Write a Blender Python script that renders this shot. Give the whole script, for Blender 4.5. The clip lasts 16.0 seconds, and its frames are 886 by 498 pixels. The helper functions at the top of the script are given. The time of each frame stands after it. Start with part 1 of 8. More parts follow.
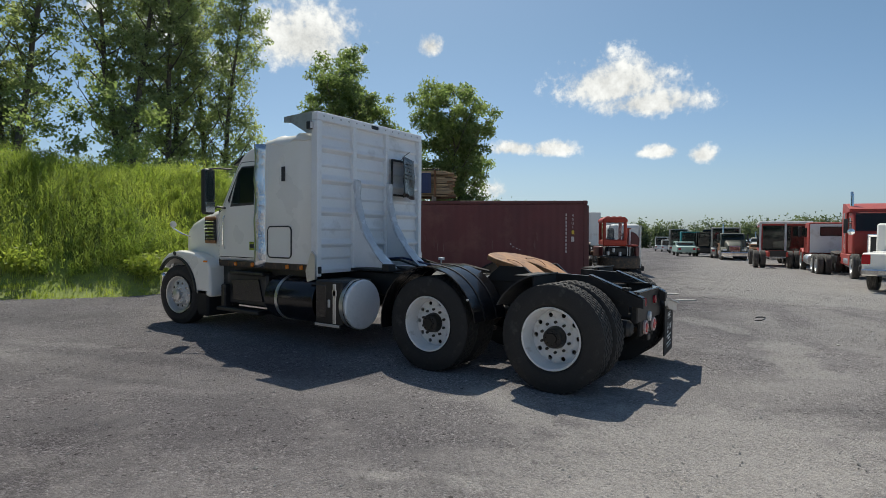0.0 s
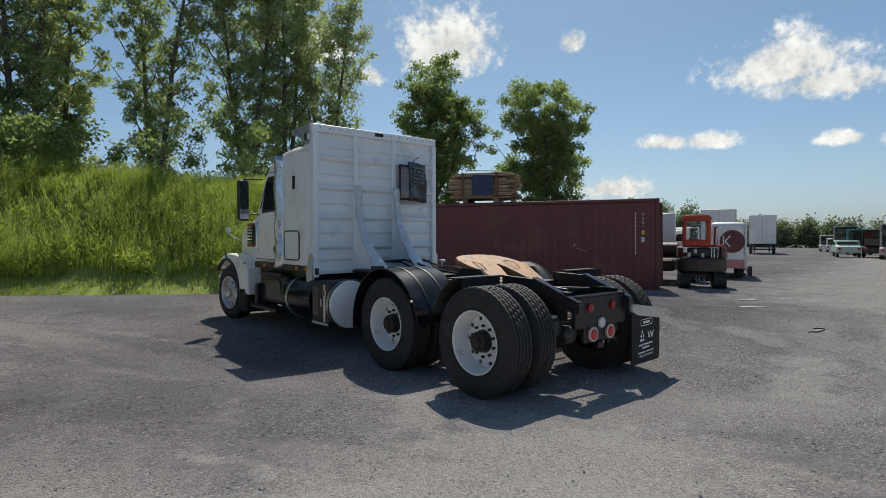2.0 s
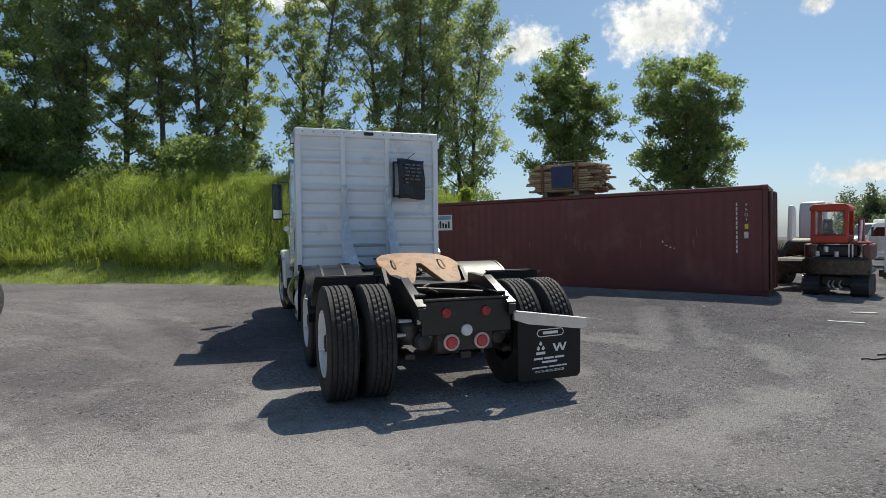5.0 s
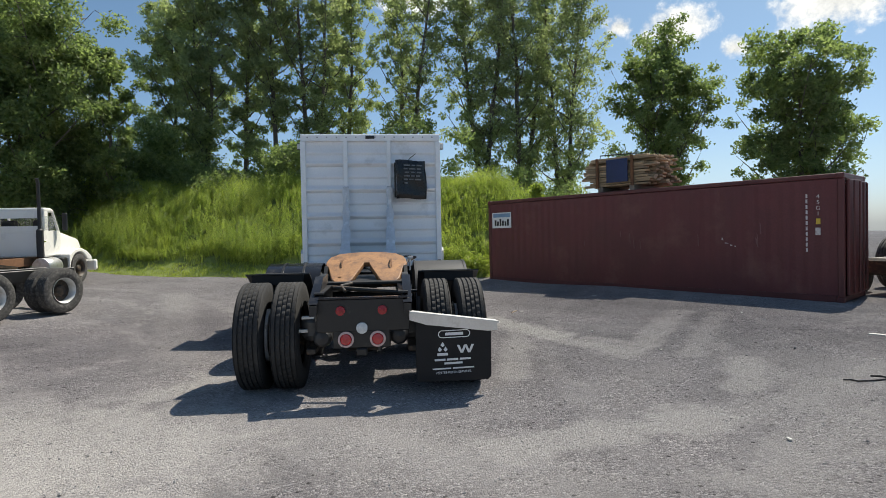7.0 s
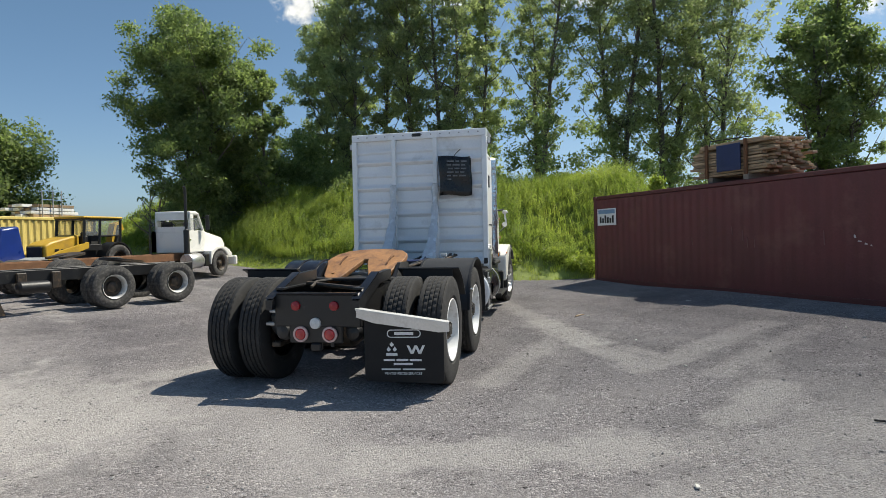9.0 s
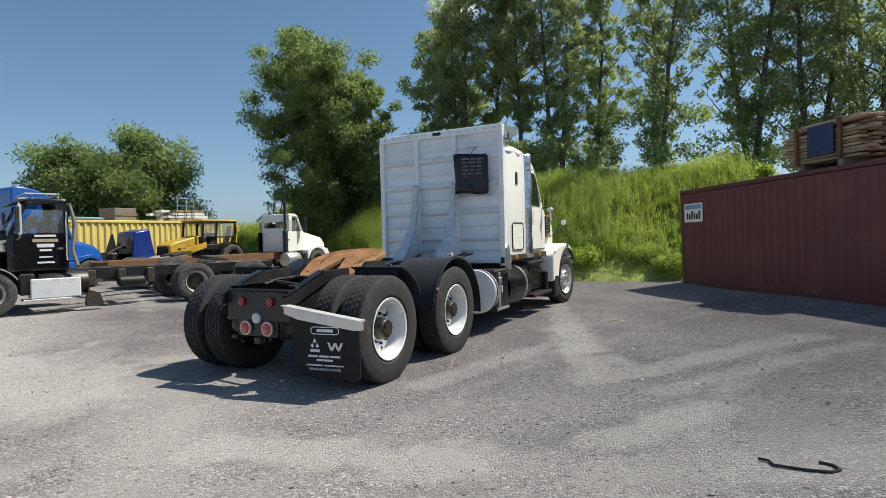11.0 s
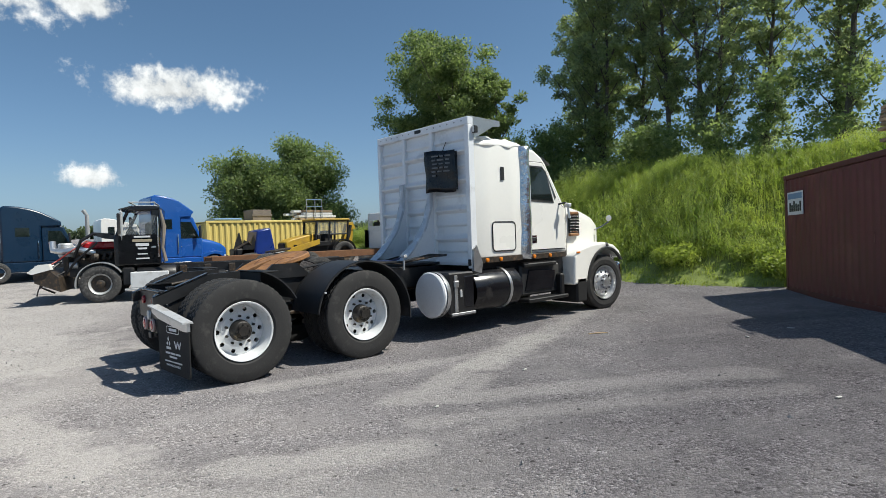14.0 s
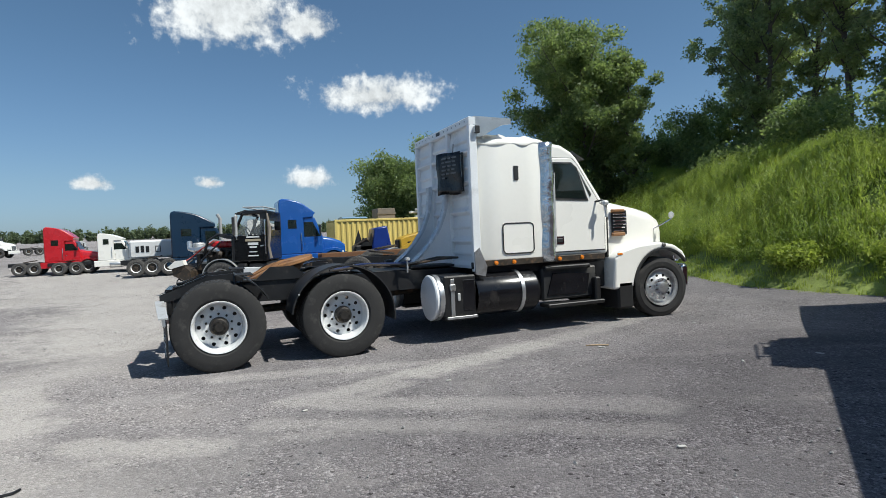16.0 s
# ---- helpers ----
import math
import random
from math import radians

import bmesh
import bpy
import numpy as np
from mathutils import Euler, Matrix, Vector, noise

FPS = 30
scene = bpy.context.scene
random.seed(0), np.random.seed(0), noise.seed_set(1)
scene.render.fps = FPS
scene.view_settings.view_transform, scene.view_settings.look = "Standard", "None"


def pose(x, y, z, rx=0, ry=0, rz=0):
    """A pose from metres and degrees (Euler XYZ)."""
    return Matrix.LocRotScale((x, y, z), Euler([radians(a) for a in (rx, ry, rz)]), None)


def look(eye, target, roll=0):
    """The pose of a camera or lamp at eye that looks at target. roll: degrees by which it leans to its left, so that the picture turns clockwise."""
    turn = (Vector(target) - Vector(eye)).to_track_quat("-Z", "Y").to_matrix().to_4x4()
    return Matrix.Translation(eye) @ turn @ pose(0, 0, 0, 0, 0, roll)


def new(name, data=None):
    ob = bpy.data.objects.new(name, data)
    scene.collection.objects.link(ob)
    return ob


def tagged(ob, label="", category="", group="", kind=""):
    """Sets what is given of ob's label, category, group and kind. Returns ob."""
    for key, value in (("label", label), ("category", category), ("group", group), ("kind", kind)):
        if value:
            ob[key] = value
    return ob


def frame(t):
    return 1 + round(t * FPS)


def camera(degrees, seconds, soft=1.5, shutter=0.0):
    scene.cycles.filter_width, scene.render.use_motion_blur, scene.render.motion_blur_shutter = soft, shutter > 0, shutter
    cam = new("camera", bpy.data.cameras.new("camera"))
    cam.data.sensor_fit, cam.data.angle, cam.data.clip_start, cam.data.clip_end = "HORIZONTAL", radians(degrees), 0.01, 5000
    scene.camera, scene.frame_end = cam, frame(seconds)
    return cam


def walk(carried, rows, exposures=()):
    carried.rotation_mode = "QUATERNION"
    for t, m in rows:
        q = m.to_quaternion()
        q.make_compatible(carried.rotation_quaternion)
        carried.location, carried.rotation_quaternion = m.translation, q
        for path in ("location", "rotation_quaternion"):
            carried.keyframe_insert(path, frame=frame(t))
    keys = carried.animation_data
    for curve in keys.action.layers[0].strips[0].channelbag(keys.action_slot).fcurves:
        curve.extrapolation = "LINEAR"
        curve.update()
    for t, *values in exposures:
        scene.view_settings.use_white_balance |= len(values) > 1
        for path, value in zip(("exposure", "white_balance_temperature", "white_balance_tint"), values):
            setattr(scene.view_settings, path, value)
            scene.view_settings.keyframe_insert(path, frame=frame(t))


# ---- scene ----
cam = camera(76.6, 16.0, soft=0.8)
# seconds, eye (truck faces +y, ground at 0), yaw, pitch, roll
PATH = [
    (0, -6.030, -2.218, 1.493, -54.54, -1.51, -0.47),
    (0.5, -5.767, -2.666, 1.509, -51.45, -1.49, -0.28),
    (1, -5.476, -3.085, 1.515, -47.99, -1.49, -0.10),
    (1.5, -5.116, -3.456, 1.520, -44.14, -1.46, 0.03),
    (2, -4.727, -3.774, 1.516, -40.21, -1.43, 0.14),
    (2.5, -4.288, -4.021, 1.495, -36.29, -1.41, 0.19),
    (3, -3.834, -4.257, 1.477, -32.77, -1.39, 0.22),
    (3.5, -3.365, -4.482, 1.469, -29.50, -1.41, 0.28),
    (4, -2.866, -4.679, 1.482, -26.21, -1.49, 0.39),
    (6.5, -0.233, -5.639, 1.527, -9.15, -1.90, 0.91),
    (7, 0.273, -5.671, 1.521, -5.41, -1.88, 1.00),
    (7.5, 0.737, -5.680, 1.519, -1.43, -1.83, 1.00),
    (8, 1.261, -5.652, 1.510, 3.10, -1.80, 1.06),
    (8.5, 1.769, -5.473, 1.475, 7.78, -1.70, 1.14),
    (9, 2.232, -5.325, 1.451, 12.11, -1.60, 1.27),
    (9.5, 2.695, -5.147, 1.426, 16.53, -1.48, 1.38),
    (10, 3.151, -5.016, 1.399, 20.54, -1.33, 1.43),
    (12.5, 5.608, -3.498, 1.396, 37.56, -1.36, 1.95),
    (13, 5.999, -3.105, 1.387, 41.16, -1.31, 1.92),
    (13.5, 6.361, -2.666, 1.393, 44.82, -1.34, 1.93),
    (14, 6.710, -2.196, 1.408, 48.57, -1.38, 2.00),
    (14.5, 7.036, -1.725, 1.416, 52.34, -1.39, 2.05),
    (15, 7.419, -1.247, 1.429, 57.00, -1.39, 2.25),
    (15.5, 7.772, -0.724, 1.449, 62.09, -1.43, 2.40),
    (16, 8.048, -0.043, 1.469, 67.48, -1.52, 2.52),
]
walk(cam, [(t, pose(x, y, z, 90 + pitch, roll, yaw)) for t, x, y, z, yaw, pitch, roll in PATH],
     exposures=((0, 0.1, 6850, 6), (3, 0.03, 6850, 6), (4.2, 0.12, 6850, 6), (7, 0.4, 6900, 7), (10, 0.4, 6900, 6), (12.5, 0.34, 6750, 6), (16, 0.11, 6400, 5)))

# ---- world, sun ----
SUN = Vector((0.50, 0.48, 1.0)).normalized()
sun = new("sun", bpy.data.lights.new("sun", "SUN"))
sun.data.energy, sun.data.angle, sun.data.color = 4.9, radians(0.5), (1.0, 0.955, 0.89)
sun.matrix_world = look(SUN * 60, (0, 0, 0))

world = bpy.data.worlds.new("sky")
scene.world = world
world.use_nodes = True
WN, WL = world.node_tree.nodes, world.node_tree.links
WN.clear()


def wnode(kind, **values):
    n = WN.new(kind)
    for k, v in values.items():
        if k == "operation":
            n.operation = v
    return n


def wmath(op, a, b=None, c=None):
    n = WN.new("ShaderNodeMath")
    n.operation = op
    for i, v in enumerate((a, b, c)):
        if v is None:
            continue
        if isinstance(v, (int, float)):
            n.inputs[i].default_value = v
        else:
            WL.new(v, n.inputs[i])
    return n.outputs[0]


def wdot(a, vec):
    n = WN.new("ShaderNodeVectorMath")
    n.operation = "DOT_PRODUCT"
    WL.new(a, n.inputs[0])
    n.inputs[1].default_value = vec
    return n.outputs["Value"]


sky = WN.new("ShaderNodeTexSky")
sky.sky_type, sky.sun_disc = "NISHITA", False
sky.sun_elevation = math.asin(SUN.z)
sky.sun_rotation = math.atan2(SUN.x, SUN.y)
sky.altitude, sky.air_density, sky.dust_density, sky.ozone_density = 100, 1.0, 1.1, 2.6
coord = WN.new("ShaderNodeTexCoord").outputs["Generated"]
puff = WN.new("ShaderNodeTexNoise")
puff.inputs["Scale"].default_value, puff.inputs["Detail"].default_value, puff.inputs["Roughness"].default_value = 18.0, 8.0, 0.58
WL.new(coord, puff.inputs["Vector"])
wisp = WN.new("ShaderNodeTexNoise")
wisp.inputs["Scale"].default_value, wisp.inputs["Detail"].default_value, wisp.inputs["Roughness"].default_value = 62.0, 6.0, 0.62
WL.new(coord, wisp.inputs["Vector"])
ragged = wmath("ADD", wmath("SUBTRACT", puff.outputs["Fac"], 0.5), wmath("MULTIPLY", wmath("SUBTRACT", wisp.outputs["Fac"], 0.5), 0.65))
# cumulus clouds: direction, half width, half height
CLOUDS = [
    ((0.92, 0.309, 0.245), 0.085, 0.045), ((0.945, 0.262, 0.215), 0.085, 0.026), ((0.871, 0.469, 0.149), 0.042, 0.014),
    ((0.899, 0.412, 0.147), 0.04, 0.015), ((0.959, 0.248, 0.137), 0.03, 0.012), ((0.974, 0.185, 0.129), 0.02, 0.015),
    ((0.62, 0.72, 0.31), 0.085, 0.06), ((0.447, 0.843, 0.305), 0.055, 0.035), ((0.369, 0.873, 0.317), 0.025, 0.018),
    ((0.525, 0.808, 0.267), 0.025, 0.018), ((-0.93, 0.272, 0.238), 0.098, 0.038), ((-0.943, 0.045, 0.36), 0.1, 0.07),
    ((-0.93, 0.16, 0.345), 0.05, 0.03), ((-0.981, 0.165, 0.102), 0.036, 0.019), ((-0.982, -0.162, 0.098), 0.028, 0.013), ((-0.995, 0.004, 0.1), 0.02, 0.011),
    ((-0.399, 0.843, 0.36), 0.04, 0.03), ((0.836, 0.544, 0.076), 0.07, 0.02), ((0.80, 0.60, 0.33), 0.02, 0.02),
    ((-0.2, 0.93, 0.42), 0.10, 0.05), ((0.05, 0.95, 0.40), 0.09, 0.05), ((0.93, -0.33, 0.30), 0.11, 0.05), ((0.2, -0.95, 0.3), 0.16, 0.07), ((-0.6, -0.75, 0.3), 0.15, 0.06),
]
mask = None
for way, a, b in CLOUDS:
    c = Vector(way).normalized()
    side = Vector((c.y, -c.x, 0)).normalized()
    up = side.cross(c)
    u = wmath("DIVIDE", wdot(coord, side), a)
    v = wmath("DIVIDE", wdot(coord, up), b)
    vv = wmath("ADD", v, -c.dot(up) / b)
    vlow = wmath("MULTIPLY", wmath("MINIMUM", vv, 0.0), 1.5)
    vtop = wmath("MAXIMUM", vv, 0.0)
    e = wmath("SQRT", wmath("ADD", wmath("MULTIPLY", u, u), wmath("ADD", wmath("MULTIPLY", vtop, vtop), wmath("MULTIPLY", vlow, vlow))))
    e = wmath("ADD", e, wmath("MULTIPLY", ragged, 2.3))
    front = wmath("GREATER_THAN", wdot(coord, c), 0.5)
    ramp = WN.new("ShaderNodeMapRange")
    ramp.interpolation_type = "SMOOTHSTEP"
    WL.new(e, ramp.inputs["Value"])
    ramp.inputs["From Min"].default_value, ramp.inputs["From Max"].default_value = 1.3, 0.42
    m = wmath("MULTIPLY", ramp.outputs["Result"], front)
    mask = m if mask is None else wmath("MAXIMUM", mask, m)
under = wmath("MULTIPLY_ADD", wmath("MAXIMUM", ragged, -0.2), -0.9, 0.76)
scale_sky = WN.new("ShaderNodeVectorMath")
scale_sky.operation = "SCALE"
# clear summer air: the low sky stays pale blue rather than yellow
rise = WN.new("ShaderNodeSeparateXYZ")
WL.new(coord, rise.inputs[0])
air = WN.new("ShaderNodeValToRGB")
air.color_ramp.elements.new(0.1)
for e, (p, c) in zip(air.color_ramp.elements, ((0.0, (0.76, 0.95, 1.36, 1)), (0.1, (0.86, 0.98, 1.14, 1)), (0.32, (0.82, 0.975, 1.05, 1)))):
    e.position, e.color = p, c
WL.new(rise.outputs[2], air.inputs[0])
tint = WN.new("ShaderNodeVectorMath")
tint.operation = "MULTIPLY"
WL.new(sky.outputs[0], tint.inputs[0])
WL.new(air.outputs[0], tint.inputs[1])
WL.new(tint.outputs[0], scale_sky.inputs[0])
scale_sky.inputs["Scale"].default_value = 0.083
white = WN.new("ShaderNodeCombineXYZ")
for i, g in enumerate((0.98, 1.0, 1.03)):
    WL.new(wmath("MULTIPLY", under, g), white.inputs[i])
mixer = WN.new("ShaderNodeMix")
mixer.data_type = "VECTOR"
WL.new(mask, mixer.inputs[0])
WL.new(scale_sky.outputs[0], mixer.inputs[4])
WL.new(white.outputs[0], mixer.inputs[5])
back = WN.new("ShaderNodeBackground")
WL.new(mixer.outputs[1], back.inputs["Color"])
wout = WN.new("ShaderNodeOutputWorld")
WL.new(back.outputs[0], wout.inputs[0])

# ---- materials ----
MATS = {}


def surf(name, base, rough=0.6, metal=0.0, vary=0.15, scale=3.0, fine=60.0, bump=0.15, dirt=None, dirt_amount=0.0, dirt_scale=1.5, coat=0.0, random=0.0, trans=0.0, space="Object"):
    """A surface with stains at one scale, grain at another, and optional dirt in patches."""
    m = bpy.data.materials.new(name)
    m.use_nodes = True
    N, L = m.node_tree.nodes, m.node_tree.links
    b = N["Principled BSDF"]
    tc = N.new("ShaderNodeTexCoord").outputs[space] if space != "World" else N.new("ShaderNodeNewGeometry").outputs["Position"]
    big = N.new("ShaderNodeTexNoise")
    big.inputs["Scale"].default_value, big.inputs["Detail"].default_value = scale, 5
    small = N.new("ShaderNodeTexNoise")
    small.inputs["Scale"].default_value, small.inputs["Detail"].default_value = fine, 4
    L.new(tc, big.inputs["Vector"]), L.new(tc, small.inputs["Vector"])
    ramp = N.new("ShaderNodeValToRGB")
    lo, hi = [c * (1 - vary) for c in base], [min(1, c * (1 + vary)) for c in base]
    ramp.color_ramp.elements[0].color, ramp.color_ramp.elements[1].color = (*lo, 1), (*hi, 1)
    ramp.color_ramp.elements[0].position, ramp.color_ramp.elements[1].position = 0.3, 0.7
    blend = N.new("ShaderNodeMath")
    blend.operation = "MULTIPLY_ADD"
    L.new(small.outputs["Fac"], blend.inputs[0])
    blend.inputs[1].default_value = 0.4
    half = N.new("ShaderNodeMath")
    half.operation = "MULTIPLY"
    half.inputs[1].default_value = 0.6
    L.new(big.outputs["Fac"], half.inputs[0])
    L.new(half.outputs[0], blend.inputs[2])
    L.new(blend.outputs[0], ramp.inputs[0])
    colour = ramp.outputs[0]
    if random:
        info = N.new("ShaderNodeObjectInfo")
        hsv = N.new("ShaderNodeHueSaturation")
        mr = N.new("ShaderNodeMapRange")
        mr.inputs["To Min"].default_value, mr.inputs["To Max"].default_value = 1 - random, 1 + random
        L.new(info.outputs["Random"], mr.inputs["Value"]), L.new(mr.outputs["Result"], hsv.inputs["Value"])
        L.new(colour, hsv.inputs["Color"])
        colour = hsv.outputs["Color"]
    if dirt:
        spot = N.new("ShaderNodeTexNoise")
        spot.inputs["Scale"].default_value, spot.inputs["Detail"].default_value, spot.inputs["Roughness"].default_value = dirt_scale, 7, 0.65
        L.new(tc, spot.inputs["Vector"])
        cut = N.new("ShaderNodeMapRange")
        L.new(spot.outputs["Fac"], cut.inputs["Value"])
        cut.inputs["From Min"].default_value, cut.inputs["From Max"].default_value = 0.62 - 0.3 * dirt_amount, 0.8 - 0.2 * dirt_amount
        mx = N.new("ShaderNodeMix")
        mx.data_type = "RGBA"
        L.new(cut.outputs["Result"], mx.inputs[0]), L.new(colour, mx.inputs[6])
        mx.inputs[7].default_value = (*dirt, 1)
        colour = mx.outputs[2]
    L.new(colour, b.inputs["Base Color"])
    rr = N.new("ShaderNodeMapRange")
    L.new(big.outputs["Fac"], rr.inputs["Value"])
    rr.inputs["To Min"].default_value, rr.inputs["To Max"].default_value = max(0.03, rough - 0.12), min(1, rough + 0.12)
    L.new(rr.outputs["Result"], b.inputs["Roughness"])
    b.inputs["Metallic"].default_value = metal
    b.inputs["Coat Weight"].default_value = coat
    if bump:
        bp = N.new("ShaderNodeBump")
        bp.inputs["Strength"].default_value, bp.inputs["Distance"].default_value = bump, 0.01
        L.new(small.outputs["Fac"], bp.inputs["Height"]), L.new(bp.outputs[0], b.inputs["Normal"])
    if trans:
        t = N.new("ShaderNodeBsdfTranslucent")
        L.new(colour, t.inputs["Color"])
        mixs = N.new("ShaderNodeMixShader")
        mixs.inputs[0].default_value = trans
        L.new(b.outputs[0], mixs.inputs[1]), L.new(t.outputs[0], mixs.inputs[2])
        L.new(mixs.outputs[0], N["Material Output"].inputs[0])
    MATS[name] = m
    return m


def leaf_material(name, dark, light, trans=0.35):
    m = bpy.data.materials.new(name)
    m.use_nodes = True
    N, L = m.node_tree.nodes, m.node_tree.links
    b = N["Principled BSDF"]
    geo = N.new("ShaderNodeNewGeometry")
    ramp = N.new("ShaderNodeValToRGB")
    ramp.color_ramp.elements[0].color, ramp.color_ramp.elements[1].color = (*dark, 1), (*light, 1)
    noise_t = N.new("ShaderNodeTexNoise")
    noise_t.inputs["Scale"].default_value = 0.7
    L.new(geo.outputs["Position"], noise_t.inputs["Vector"])
    add = N.new("ShaderNodeMath")
    add.operation = "MULTIPLY_ADD"
    L.new(geo.outputs["Random Per Island"], add.inputs[0])
    add.inputs[1].default_value = 0.55
    sub = N.new("ShaderNodeMath")
    sub.operation = "MULTIPLY_ADD"
    sub.inputs[1].default_value, sub.inputs[2].default_value = 1.5, -0.5
    L.new(noise_t.outputs["Fac"], sub.inputs[0]), L.new(sub.outputs[0], add.inputs[2])
    L.new(add.outputs[0], ramp.inputs[0])
    L.new(ramp.outputs[0], b.inputs["Base Color"])
    b.inputs["Roughness"].default_value = 0.5
    t = N.new("ShaderNodeBsdfTranslucent")
    warm = N.new("ShaderNodeMix")
    warm.data_type, warm.blend_type = "RGBA", "MULTIPLY"
    warm.inputs[0].default_value = 1.0
    warm.inputs[7].default_value = (1.12, 1.13, 0.78, 1)
    L.new(ramp.outputs[0], warm.inputs[6]), L.new(warm.outputs[2], t.inputs["Color"])
    mixs = N.new("ShaderNodeMixShader")
    mixs.inputs[0].default_value = trans
    L.new(b.outputs[0], mixs.inputs[1]), L.new(t.outputs[0], mixs.inputs[2])
    L.new(mixs.outputs[0], N["Material Output"].inputs[0])
    return m


def glass_material(name, tint, alpha=0.35):
    m = bpy.data.materials.new(name)
    m.use_nodes = True
    b = m.node_tree.nodes["Principled BSDF"]
    b.inputs["Base Color"].default_value = (*tint, 1)
    b.inputs["Roughness"].default_value = 0.03
    b.inputs["Alpha"].default_value = alpha
    b.inputs["Specular IOR Level"].default_value = 0.6
    return m


def gravel_material():
    m = bpy.data.materials.new("gravel")
    m.use_nodes = True
    N, L = m.node_tree.nodes, m.node_tree.links
    b = N["Principled BSDF"]
    pos = N.new("ShaderNodeNewGeometry").outputs["Position"]

    def tex(kind, scale, detail=3.0, rough=0.55):
        n = N.new(kind)
        n.inputs["Scale"].default_value = scale
        if kind == "ShaderNodeTexNoise":
            n.inputs["Detail"].default_value, n.inputs["Roughness"].default_value = detail, rough
        L.new(pos, n.inputs["Vector"])
        return n

    stones, pebbles = tex("ShaderNodeTexVoronoi", 58.0), tex("ShaderNodeTexVoronoi", 135.0)
    patch, wide, dust = tex("ShaderNodeTexNoise", 0.55, 6, 0.6), tex("ShaderNodeTexNoise", 0.12, 3), tex("ShaderNodeTexNoise", 0.33, 8, 0.68)
    grain = tex("ShaderNodeTexNoise", 160.0, 3)

    def ramp(src, stops):
        r = N.new("ShaderNodeValToRGB")
        el = r.color_ramp.elements
        while len(el) < len(stops):
            el.new(0.5)
        for e, (p, c) in zip(el, stops):
            e.position, e.color = p, (*c, 1)
        L.new(src, r.inputs[0])
        return r.outputs[0]

    def mix(fac, a, c, mode="MIX"):
        n = N.new("ShaderNodeMix")
        n.data_type, n.blend_type = "RGBA", mode
        if isinstance(fac, float):
            n.inputs[0].default_value = fac
        else:
            L.new(fac, n.inputs[0])
        for i, v in ((6, a), (7, c)):
            if isinstance(v, tuple):
                n.inputs[i].default_value = (*v, 1)
            else:
                L.new(v, n.inputs[i])
        return n.outputs[2]

    hue = N.new("ShaderNodeSeparateColor")
    L.new(stones.outputs["Color"], hue.inputs[0])
    each = ramp(hue.outputs[0], [(0.0, (0.113, 0.108, 0.109)), (0.45, (0.255, 0.241, 0.243)), (0.8, (0.393, 0.373, 0.370)), (1.0, (0.828, 0.793, 0.773))])
    hue2 = N.new("ShaderNodeSeparateColor")
    L.new(pebbles.outputs["Color"], hue2.inputs[0])
    each2 = ramp(hue2.outputs[1], [(0.0, (0.131, 0.124, 0.126)), (0.6, (0.293, 0.277, 0.277)), (1.0, (0.635, 0.607, 0.593))])
    col = mix(0.5, each, each2)
    fines = ramp(grain.outputs["Fac"], [(0.25, (0.165, 0.158, 0.158)), (0.5, (0.27, 0.258, 0.255)), (0.78, (0.40, 0.385, 0.375))])
    drift = tex("ShaderNodeTexNoise", 1.7, 7, 0.68)
    cover = ramp(drift.outputs["Fac"], [(0.38, (0.3, 0.3, 0.3)), (0.58, (1.0, 1.0, 1.0))])
    col = mix(cover, fines, col)
    rocks = tex("ShaderNodeTexVoronoi", 17.0)
    rock_hue = N.new("ShaderNodeSeparateColor")
    L.new(rocks.outputs["Color"], rock_hue.inputs[0])
    tone = ramp(rock_hue.outputs[0], [(0.0, (0.07, 0.066, 0.066)), (0.7, (0.17, 0.16, 0.16)), (1.0, (0.5, 0.48, 0.47))])
    near_rock = N.new("ShaderNodeMath")
    near_rock.operation = "LESS_THAN"
    L.new(rocks.outputs["Distance"], near_rock.inputs[0])
    near_rock.inputs[1].default_value = 0.24
    chosen = N.new("ShaderNodeMath")
    chosen.operation = "GREATER_THAN"
    L.new(rock_hue.outputs[1], chosen.inputs[0])
    chosen.inputs[1].default_value = 0.72
    rock = N.new("ShaderNodeMath")
    rock.operation = "MULTIPLY"
    L.new(near_rock.outputs[0], rock.inputs[0]), L.new(chosen.outputs[0], rock.inputs[1])
    col = mix(rock.outputs[0], col, tone)
    shade = ramp(patch.outputs["Fac"], [(0.3, (0.70, 0.70, 0.71)), (0.55, (1.0, 1.0, 1.0)), (0.75, (1.16, 1.15, 1.12))])
    col = mix(1.0, col, shade, "MULTIPLY")
    shade2 = ramp(wide.outputs["Fac"], [(0.3, (0.72, 0.705, 0.725)), (0.7, (0.98, 0.96, 0.955))])
    col = mix(1.0, col, shade2, "MULTIPLY")
    dusty = ramp(dust.outputs["Fac"], [(0.55, (0, 0, 0)), (0.75, (0.4, 0.4, 0.4))])
    sand = ramp(grain.outputs["Fac"], [(0.3, (0.359, 0.339, 0.320)), (0.7, (0.593, 0.560, 0.524))])
    col = mix(dusty, col, sand)
    # wheel tracks: long pale curves of dust drawn by turning lorries
    sep = N.new("ShaderNodeSeparateXYZ")
    L.new(pos, sep.inputs[0])

    def math_n(op, a, c=None):
        n = N.new("ShaderNodeMath")
        n.operation = op
        for i, v in enumerate((a, c)):
            if v is None:
                continue
            if isinstance(v, (int, float)):
                n.inputs[i].default_value = v
            else:
                L.new(v, n.inputs[i])
        return n.outputs[0]

    rough_edge = tex("ShaderNodeTexNoise", 2.6, 6, 0.7)
    tracks = None
